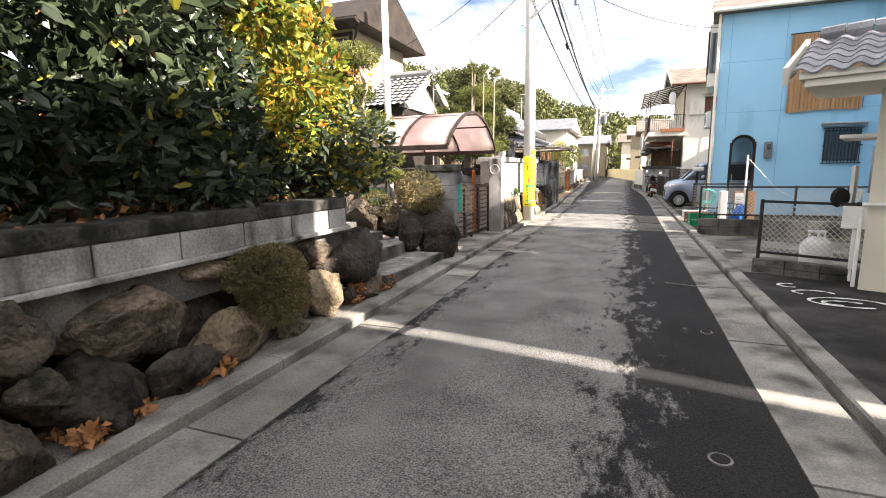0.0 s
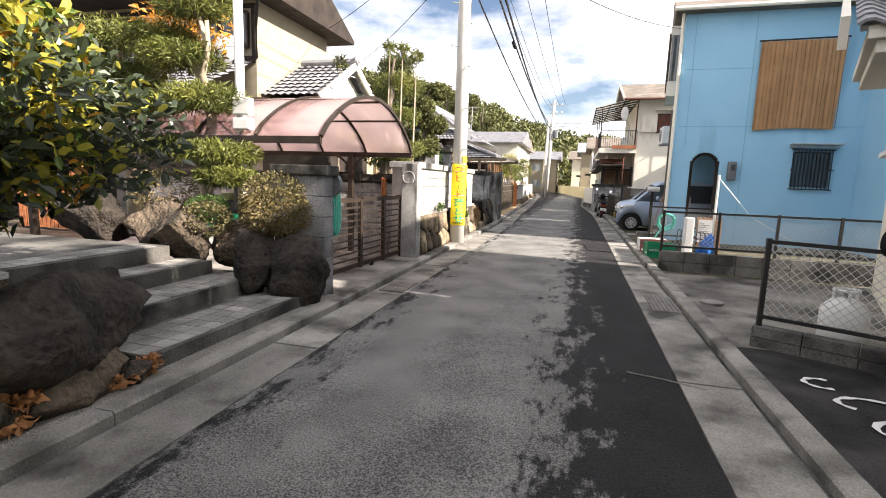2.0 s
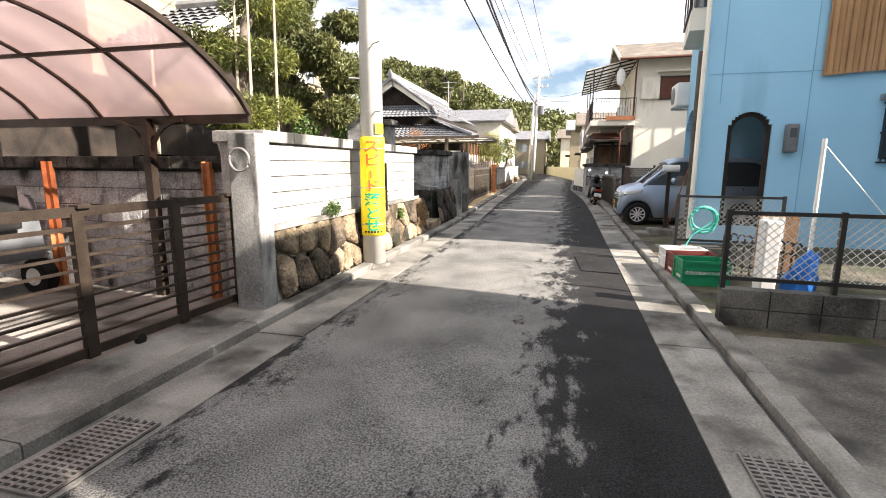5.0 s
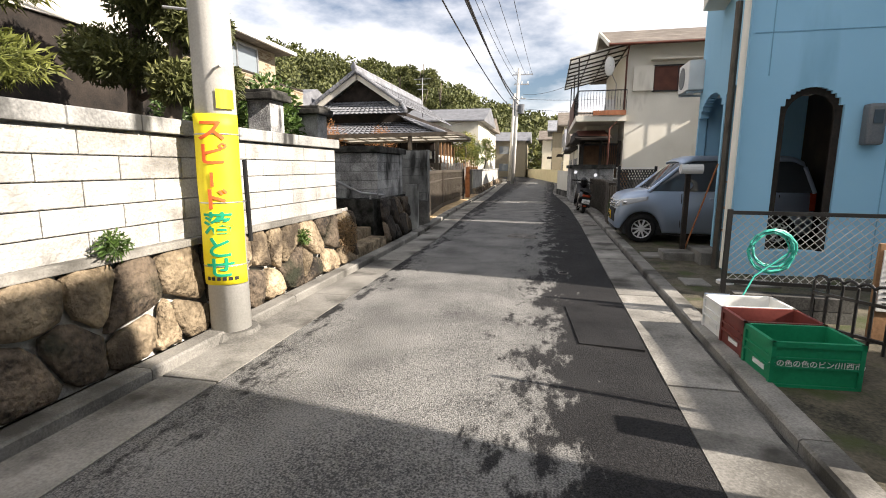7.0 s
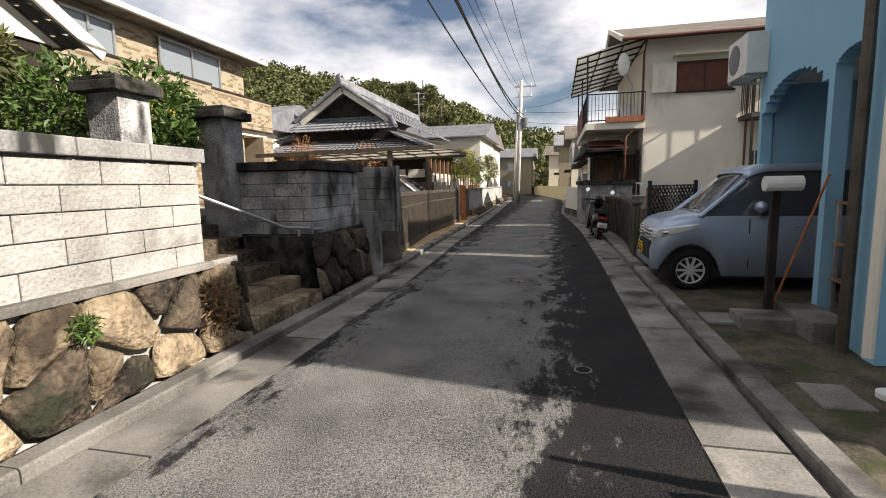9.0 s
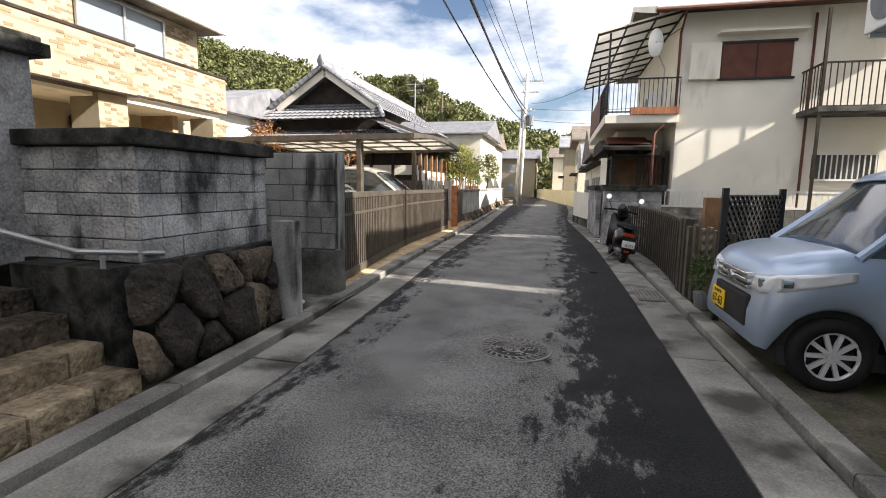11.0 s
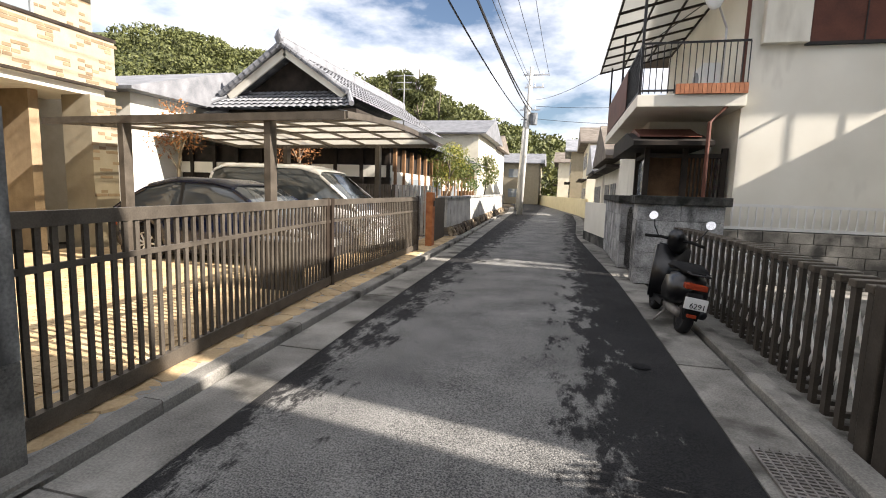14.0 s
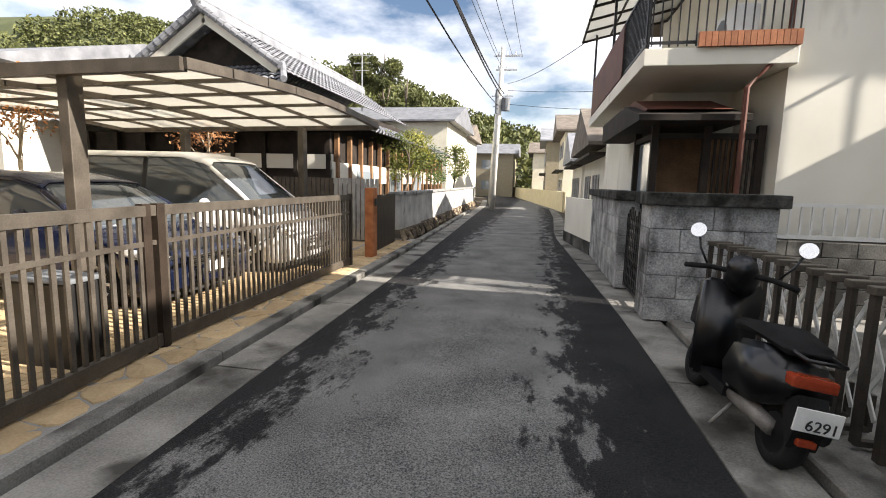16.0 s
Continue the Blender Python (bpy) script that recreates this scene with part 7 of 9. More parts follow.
        box(bm, 0.0, 0.1, s * W * 0.4 - 0.08, s * W * 0.4 + 0.08, smoothstep(top, 0.1) - 0.35, smoothstep(top, 0.1) - 0.02, 0.02)
        part("tail_light", bm, "lens_red", c, local=True)
        bm = B()
        tube(bm, [(L - 0.12, s * W * 0.36, 0.36), (L - 0.02, s * W * 0.36, 0.36)], 0.05, 14)
        part("fog_light", bm, "chrome", c, local=True)
    zn = smoothstep(top, L - 0.1)
    bm = B()
    for k in range(3):
        box(bm, L - 0.05, L + 0.012, -W * 0.24, W * 0.24, zn - 0.2 + k * 0.05, zn - 0.165 + k * 0.05, 0.008)
    part("grille", bm, "chrome", c, "bright grille bars", local=True)
    bm = B()
    box(bm, L - 0.1, L + 0.006, -W * 0.27, W * 0.27, 0.36, zn - 0.24, 0.03)
    part("lower_grille", bm, "ink", c, local=True)
    bm = B()
    tube(bm, [(L + 0.01, 0, zn - 0.14), (L + 0.024, 0, zn - 0.14)], 0.045, 16)
    part("badge", bm, "chrome", c, "plain round badge", local=True)
    if plate:
        bm = B()
        py = plate[2]
        box(bm, L + 0.01, L + 0.022, py - 0.165, py + 0.165, 0.4, 0.565, 0.005)
        pl = part("number_plate", bm, plate[0], c, "number plate", local=True)
        if plate[1]:
            ob = lettering("plate_number", plate[1], 0.115, "ink", Matrix.Translation((L + 0.024, py, 0.455)) @ Euler((math.pi / 2, 0, math.pi / 2)).to_matrix().to_4x4())
            ob.parent = pl
        bm = B()
        for k in range(4):
            box(bm, L + 0.022, L + 0.025, py - 0.09 + k * 0.05, py - 0.06 + k * 0.05, 0.525, 0.55)
        part("plate_print", bm, "ink", pl, local=True)
    for wx in wheels:
        for s in (-1, 1):
            wheel_parts(c, wx, s * (W / 2 - 0.1), wr, 0.17, s, spokes)
    bm = B()
    tube(bm, [(x1 - 0.05, 0.1, smoothstep(top, x1 - 0.05) + 0.03), (x1 - 0.35, 0.5, smoothstep(top, x1 - 0.2) + 0.16)], 0.01, 6)
    part("wiper", bm, "ink", c, local=True)
    return c


kei = build_car("small_car", "silver-blue boxy small car parked in the blue house porch", 3.395, 1.475, "car_silver",
                [(0, 1.0), (0.1, 1.02), (2.75, 1.02), (3.05, 0.98), (3.24, 0.92), (3.33, 0.84), (3.38, 0.7), (3.395, 0.5)], 0.95,
                [(0.05, 0.98), (0.2, 1.52), (0.4, 1.62), (2.05, 1.63), (2.25, 1.57), (2.84, 0.99)], (0.6, 2.93), 0.275, 0.12, ("plate_yellow", "67-63", -0.25), spokes=10)
kei.location, kei.rotation_euler = (5.22, 20.9, 0.0), (0, 0, math.pi)
suv = build_car("suv", "dark navy hatchback SUV parked under the carport", 4.3, 1.8, "car_navy",
                [(0, 0.95), (0.2, 1.02), (1.2, 1.0), (3.0, 0.98), (3.9, 0.86), (4.2, 0.7), (4.3, 0.55)], 1.0,
                [(0.1, 1.0), (0.7, 1.42), (1.3, 1.56), (2.2, 1.54), (2.6, 1.45), (3.35, 1.0)], (0.8, 3.4), 0.33, 0.14, ("white_plastic", "", 0))
suv.location = (-8.15, 28.7, 0.03)
van = build_car("minivan", "white minivan parked under the carport", 4.7, 1.74, "car_white",
                [(0, 1.05), (0.1, 1.08), (3.6, 1.05), (4.2, 0.95), (4.55, 0.75), (4.7, 0.58)], 1.05,
                [(0.05, 1.08), (0.25, 1.82), (0.6, 1.96), (2.6, 1.95), (3.1, 1.82), (4.15, 1.0)], (0.85, 3.75), 0.32, 0.14, ("white_plastic", "", 0))
van.location = (-8.3, 31.2, 0.03)


def build_scooter():
    s = thing("scooter", "black motor scooter with white number plate parked on the gutter", "scooter", (1.6, 26.1, 0))
    def blob(name, mat, pts, rs, n=10, parent=s, label=""):
        bm = B()
        tube(bm, pts, rs, n)
        return part(name, bm, mat, parent, label, local=True, smooth=True)
    for y in (0.16, 1.32):
        bm = B()
        r, w = 0.2, 0.1
        n = 22
        prof = [(r * 0.6, -w / 2), (r * 0.9, -w / 2), (r, 0), (r * 0.9, w / 2), (r * 0.6, w / 2)]
        rings = [[bm.verts.new((q, y + p * math.cos(a), r + p * math.sin(a))) for p, q in prof] for a in steps(0, 2 * math.pi, n)[:-1]]
        for i in range(n):
            for k in range(5):
                bm.faces.new((rings[i][k], rings[i][(k + 1) % 5], rings[(i + 1) % n][(k + 1) % 5], rings[(i + 1) % n][k]))
        bmesh.ops.recalc_face_normals(bm, faces=bm.faces)
        w_ = part("wheel", bm, "rubber", s, local=True, smooth=True)
        bm = B()
        tube(bm, [(-0.05, y, 0.2), (0.05, y, 0.2)], 0.12, 14)
        part("rim", bm, "gloss_black", w_, local=True)
    bm = B()
    prof = [(0.05, 0.42), (0.1, 0.62), (0.3, 0.68), (0.62, 0.62), (0.72, 0.42), (0.62, 0.26), (0.3, 0.3)]
    prism(bm, prof, "x", -0.17, 0.17)
    bmesh.ops.bevel(bm, geom=bm.edges[:], offset=0.04, segments=2, affect="EDGES")
    part("tail_body", bm, "gloss_black", s, "glossy black rear body", local=True, smooth=True)
    bm = B()
    prism(bm, [(0.08, 0.68), (0.12, 0.74), (0.4, 0.79), (0.7, 0.74), (0.74, 0.66), (0.4, 0.69)], "x", -0.15, 0.15)
    bmesh.ops.bevel(bm, geom=bm.edges[:], offset=0.025, segments=2, affect="EDGES")
    part("seat", bm, "rubber", s, "black seat", local=True, smooth=True)
    bm = B()
    prism(bm, [(0.6, 0.2), (0.6, 0.27), (0.98, 0.27), (1.02, 0.2)], "x", -0.15, 0.15)
    part("footboard", bm, "gloss_black", s, local=True)
    bm = B()
    prism(bm, [(0.98, 0.2), (1.06, 0.2), (1.24, 0.88), (1.1, 0.93)], "x", -0.21, 0.21)
    bmesh.ops.bevel(bm, geom=bm.edges[:], offset=0.025, segments=2, affect="EDGES")
    part("leg_shield", bm, "gloss_black", s, local=True, smooth=True)
    bm = B()
    box(bm, -0.14, 0.14, 1.2, 1.42, 0.5, 0.74, 0.03)
    part("basket", bm, "gloss_black", s, "black front basket", local=True)
    blob("front_fork", "gloss_black", [(0, 1.16, 0.8), (0, 1.32, 0.2)], 0.04)
    blob("fender", "gloss_black", [(0, 1.12, 0.36), (0, 1.24, 0.43), (0, 1.4, 0.42), (0, 1.5, 0.32)], [0.05, 0.07, 0.07, 0.04])
    turn = Matrix.Translation((0, 1.08, 0)) @ Matrix.Rotation(radians(-32), 4, "Z") @ Matrix.Translation((0, -1.08, 0))

    def steered(ob):
        ob.data.transform(turn)
        return ob
    steered(blob("steering_head", "gloss_black", [(0, 1.2, 0.86), (0, 1.1, 0.98), (0, 1.0, 1.04), (0, 0.96, 1.0)], [0.1, 0.13, 0.1, 0.04]))
    steered(blob("handlebar", "rubber", [(-0.36, 0.92, 0.98), (-0.2, 1.02, 1.0), (0.2, 1.02, 1.0), (0.36, 0.92, 0.98)], 0.02, 8))
    for q in (-1, 1):
        m = steered(blob("mirror", "gloss_black", [(q * 0.22, 1.02, 1.0), (q * 0.3, 1.02, 1.12), (q * 0.33, 1.04, 1.2)], 0.009, 6))
        bm = B()
        tube(bm, [(q * 0.35, 1.05, 1.25), (q * 0.35, 1.03, 1.255)], [0.054, 0.056], 18)
        steered(part("mirror_glass", bm, "chrome", m, "round mirror glass", local=True))
    bm = B()
    box(bm, -0.12, 0.12, 0.0, 0.1, 0.53, 0.6, 0.02)
    part("tail_light", bm, "lens_red", s, "wide orange-red tail light", local=True)
    bm = B()
    box(bm, -0.12, 0.12, -0.09, -0.078, 0.33, 0.46, 0.004)
    pl = part("number_plate", bm, "white_plastic", s, "white number plate", local=True)
    ob = lettering("plate_number", "6291", 0.085, "ink", Matrix.Translation((0.02, -0.094, 0.37)) @ Euler((math.pi / 2, 0, 0)).to_matrix().to_4x4())
    ob.parent = pl
    bm = B()
    box(bm, -0.05, 0.05, -0.06, -0.02, 0.23, 0.27, 0.01)
    part("reflector", bm, "lens_red", s, local=True)
    bm = B()
    prism(bm, [(-0.02, 0.2), (-0.05, 0.35), (0.0, 0.5), (0.12, 0.42)], "x", -0.08, 0.08)
    part("mudguard", bm, "rubber", s, local=True)
    blob("muffler", "gloss_black", [(0.12, 0.6, 0.2), (0.14, 0.05, 0.27)], [0.04, 0.055], 10, s, "dull exhaust muffler")
    blob("engine", "iron", [(-0.06, 0.65, 0.24), (-0.06, 0.16, 0.22)], [0.07, 0.05])
    blob("rack", "gloss_black", [(-0.1, 0.3, 0.72), (-0.1, -0.02, 0.7), (0.1, -0.02, 0.7), (0.1, 0.3, 0.72)], 0.012, 6)
    blob("stand", "iron", [(-0.05, 0.6, 0.2), (-0.2, 0.55, 0.01)], 0.014, 6)
    s.rotation_euler = (0, radians(9), radians(4))


build_scooter()


# ---- left: parking fence and its carport ----
def build_parking():
    g = thing("sliding_fence", "brown aluminium sliding fence with upright slats along the parking", "fence", (-2.8, 27, 0))
    pts = [(-2.6, 22.2), (-3.12, 26.9), (-3.18, 31.6)]
    def at(s):
        a, b, c = (Vector((*p, 0)) for p in pts)
        return a.lerp(b, s * 2) if s < 0.5 else b.lerp(c, s * 2 - 1)
    for (a, b) in zip(pts, pts[1:]):
        for z, w, d in ((1.3, 0.05, 0.09), (0.14, 0.06, 0.12), (1.02, 0.03, 0.04)):
            bm = B()
            bar(bm, (*a, z), (*b, z), w, d)
            part("rail", bm, "fence_brown", g)
        ln = math.hypot(b[0] - a[0], b[1] - a[1])
        n = int(ln / 0.105)
        for k in range(n):
            s = (k + 0.5) / n
            bm = B()
            bar(bm, (a[0] + (b[0] - a[0]) * s, a[1] + (b[1] - a[1]) * s, 0.16), (a[0] + (b[0] - a[0]) * s, a[1] + (b[1] - a[1]) * s, 1.28), 0.022, 0.035)
            part("slat", bm, "fence_brown", g)
    for p in (pts[0], (-3.12, 26.98), (-3.12, 26.82), pts[2]):
        bm = B()
        bar(bm, (*p, 0.05), (*p, 1.36), 0.07, 0.09)
        part("post", bm, "bronze", g)
    p = thing("gate_post", "orange-brown timber effect gate post with mailbox", "post", (-3.15, 32.7, 0))
    bm = B()
    box(bm, -3.24, -3.06, 32.55, 32.8, 0.05, 1.46, 0.012)
    part("shaft", bm, "rust", p)
    bm = B()
    box(bm, -3.05, -3.03, 32.6, 32.75, 1.1, 1.25)
    part("plate", bm, "black_metal", p)
    gg = thing("side_gate", "dark slatted side gate beyond the post", "gate", (-3.3, 34, 0))
    for k in range(16):
        bm = B()
        bar(bm, (-3.2 - k * 0.008, 32.9 + k * 0.13, 0.1), (-3.2 - k * 0.008, 32.9 + k * 0.13, 1.3), 0.03, 0.1)
        part("slat", bm, "bronze", gg)
    # irregular stone paving strip
    f = thing("paving_strip", "tan irregular stone paving between kerb and fence", "pavement", (-2.7, 27, 0), kind="structure")
    bm = B()
    sheet(bm, lambda y, u: Vector((xl(y) - 0.68 - u, y, 0.05)), steps(22.2, 36, 14), [0, 0.5, 1.0])
    part("bed", bm, "mortar", f)
    rnd = random.Random(77)
    pp = [(22.3 + (i + 0.5 + rnd.uniform(-0.35, 0.35)) * 0.36, (j + 0.5 + rnd.uniform(-0.35, 0.35)) * 0.3) for i in range(37) for j in range(3)]
    for mid, poly in cells(pp, 22.2, 35.6, 0.0, 0.9):
        bm = B()
        fitted_stone(bm, mid, poly, 0.007, lambda u, v, d: Vector((xl(u) - 0.69 - v, u, 0.045 + d)), rnd, 0.014)
        part("paving_stone", bm, "paver_tan", f)
    # brick joints of the parking floor
    q = thing("parking_brick", "tan paving bricks of the parking space", "paving", (0, 0, 0), kind="stuff")
    bm = B()
    for i in range(38):
        for j in range(46):
            x, y = -3.2 - i * 0.125, 22.4 + j * 0.215 + (0.1 if i % 2 else 0)
            if x > -8:
                box(bm, x - 0.115, x, y, y + 0.205, 0.03, 0.066)
    tagged(part("brick", bm, "paver_tan", q), kind="stuff")
    c = thing("carport", "brown framed carport with smoke translucent roof over two cars", "carport", (-6, 30, 0))
    x0, x1, y0, y1 = -8.9, -3.05, 27.3, 32.7

    def top(x, y):
        s = (y - y0) / (y1 - y0)
        return 2.6 + 0.12 * math.sin(s * math.pi) + 0.06 * s + (x + 6) * 0.012
    nx, ny = 6, 5
    for i in range(nx):
        for j in range(ny):
            bm = B()
            sheet(bm, lambda x, y: Vector((x, y, top(x, y))), steps(x0 + (x1 - x0) * i / nx, x0 + (x1 - x0) * (i + 1) / nx, 3), steps(y0 + (y1 - y0) * j / ny, y0 + (y1 - y0) * (j + 1) / ny, 3), 0.005)
            part("roof_panel", bm, "smoke_sheet", c, "milky polycarbonate roof panel")
    for i in range(nx + 1):
        x = x0 + (x1 - x0) * i / nx
        bm = B()
        for a, b in zip(steps(y0, y1, 8), steps(y0, y1, 8)[1:]):
            bar(bm, (x, a, top(x, a) - 0.02), (x, b + 0.02, top(x, b) - 0.02), 0.05 if i % 3 else 0.08, 0.05 if i % 3 else 0.1)
        part("rafter", bm, "fence_brown", c)
    for j in range(ny + 1):
        y = y0 + (y1 - y0) * j / ny
        bm = B()
        bar(bm, (x0, y, top(x0, y) - 0.03), (x1, y, top(x1, y) - 0.03), 0.06 if 0 < j < ny else 0.1, 0.04 if 0 < j < ny else 0.12)
        part("purlin", bm, "fence_brown", c)
    for x, y in ((-4.4, 27.4), (-7.2, 27.35), (-4.6, 32.6), (-7.3, 32.6)):
        bm = B()
        box(bm, x - 0.06, x + 0.06, y - 0.09, y + 0.09, 0.03, top(x, y) - 0.05, 0.01)
        part("post", bm, "fence_brown", c)
    for k in range(2):
        b = thing("bin", "dark upright bin behind the slatted fence", "bin", (-3.9 + k * 0.3, 26.3, 0.05), "dark bins")
        bm = B()
        box(bm, -3.9 + k * 0.3, -3.65 + k * 0.3, 26.3, 26.6, 0.05, 0.75, 0.02)
        part("body", bm, "black_metal", b)
        bm = B()
        box(bm, -3.92 + k * 0.3, -3.63 + k * 0.3, 26.28, 26.62, 0.75, 0.79, 0.012)
        part("lid", bm, "grey_plastic", b)
    v = thing("valve_cover", "white oval cover in the dark concrete entry", "cover", (-2.75, 21.5, 0.03))
    bm = B()
    tube(bm, [(-2.75, 21.45, 0.02), (-2.75, 21.45, 0.035)], 0.13, 20)
    part("lid", bm, "paint_white", v)
    # pale street wall on stones, farther on
    w = thing("street_wall", "pale block street wall on a stone base with planters", "wall", (-4, 45, 0), kind="structure")
    for k in range(9):
        y = 35.4 + k * 2.6
        xx = xl(y + 1.3) - 0.95
        bm = B()
        box(bm, xx - 0.25, xx, y, y + 2.45, 0.35, 1.25, 0.01)
        part("panel", bm, "block_white", w)
        bm = B()
        box(bm, xx - 0.3, xx + 0.05, y - 0.02, y + 2.5, 1.25, 1.33, 0.01)
        part("cap", bm, "concrete_wall", w)
        stone_face(w, xx, y, y + 2.5, 0.0, 0.36, 400 + k, ("rock_tan", "rock_brown"), 0.4, 0.1)
    # stacked sheets and low shed by the farmhouse
    sh = thing("yard_fence", "grey corrugated and slatted yard screen by the farmhouse", "fence", (-5.2, 34.8, 0))
    for k in range(24):
        bm = B()
        box(bm, -6.6 + k * 0.12, -6.6 + k * 0.12 + 0.09, 34.9, 34.94, 0.1, 1.65)
        part("slat", bm, "fence_brown" if k < 14 else "steel", sh)


build_parking()


# ---- right: fences, crates and small things ----
def chain_fence(name, label, a, b, z0, z1, posts, top_only=False):
    f = thing(name, label, "fence", (*a, 0))
    A, Bv = Vector((*a, 0)), Vector((*b, 0))
    ln = (Bv - A).length
    bm = B()
    s, h = 0.075, z1 - z0
    k = -h
    while k < ln:
        for sg in (1, -1):
            u0, u1 = k, k + h
            t0, t1 = max(0, u0), min(ln, u1)
            if t1 > t0:
                za, zb = (t0 - u0), (t1 - u0)
                if sg < 0:
                    za, zb = h - za, h - zb
                bar(bm, A.lerp(Bv, t0 / ln) + Vector((0, 0, z0 + za)), A.lerp(Bv, t1 / ln) + Vector((0, 0, z0 + zb)), 0.006)
        k += s
    tagged(part("wire_mesh", bm, "mesh_wire", f, "galvanised diamond wire mesh"), kind="stuff")
    for z in (z0, z1):
        bm = B()
        bar(bm, A + Vector((0, 0, z)), Bv + Vector((0, 0, z)), 0.035)
        part("rail", bm, "black_metal", f)
    for i in range(posts):
        p = A.lerp(Bv, i / (posts - 1))
        bm = B()
        bar(bm, p + Vector((0, 0, z0 - 0.12)), p + Vector((0, 0, z1 + 0.03)), 0.04)
        part("post", bm, "black_metal", f)
    return f


def low_wall(label, a, b, h, w=0.15):
    t = thing("low_wall", label, "wall", (*a, 0), kind="structure")
    A, Bv = Vector((*a, 0)), Vector((*b, 0))
    n = max(1, round((Bv - A).length / 0.4))
    for r in range(2):
        for i in range(n):
            p, q = A.lerp(Bv, (i + 0.01) / n), A.lerp(Bv, (i + 0.985) / n)
            bm = B()
            bar(bm, p + Vector((0, 0, h * (r + 0.5) / 2)), q + Vector((0, 0, h * (r + 0.5) / 2)), w, h / 2 - 0.008)
            part("block", bm, "concrete_dark", t)
    return t


def crate(label, mat, x, y, z, L, W, H, turn, words=""):
    c = thing("crate", label, "crate", (x, y, z), "recycling crates")
    bm = B()
    t = 0.012
    for q in ((-L / 2, L / 2, -W / 2, -W / 2 + t), (-L / 2, L / 2, W / 2 - t, W / 2), (-L / 2, -L / 2 + t, -W / 2, W / 2), (L / 2 - t, L / 2, -W / 2, W / 2)):
        box(bm, *q, 0, H)
    box(bm, -L / 2, L / 2, -W / 2, W / 2, 0, 0.015)
    part("shell", bm, mat, c, local=True)
    bm = B()
    e = 0.014
    for z0, z1 in ((0, 0.02), (H * 0.42, H * 0.42 + 0.014), (H * 0.62, H * 0.62 + 0.014), (H - 0.035, H)):
        for q in ((-L / 2 - e, L / 2 + e, -W / 2 - e, -W / 2), (-L / 2 - e, L / 2 + e, W / 2, W / 2 + e), (-L / 2 - e, -L / 2, -W / 2, W / 2), (L / 2, L / 2 + e, -W / 2, W / 2)):
            box(bm, *q, z0, z1)
    for sx in (-1, 1):
        for sy in (-1, 1):
            box(bm, sx * L / 2 - e, sx * L / 2 + e, sy * W / 2 - e, sy * W / 2 + e, 0, H)
    part("ribs", bm, mat, c, local=True)
    if words:
        ob = lettering("print", words, 0.05, "paint_white", Matrix.Translation((0, -W / 2 - 0.006, H * 0.52)) @ Euler((math.pi / 2, 0, 0)).to_matrix().to_4x4())
        ob.parent = c
    bm = B()
    box(bm, L / 2, L / 2 + 0.006, -0.06, 0.06, H * 0.7, H * 0.85)
    box(bm, -L / 2 - 0.006, -L / 2, -0.1, 0.05, H * 0.25, H * 0.36)
    part("label_patch", bm, "paint_white", c, local=True)
    c.rotation_euler = (0, 0, radians(turn))
    return c


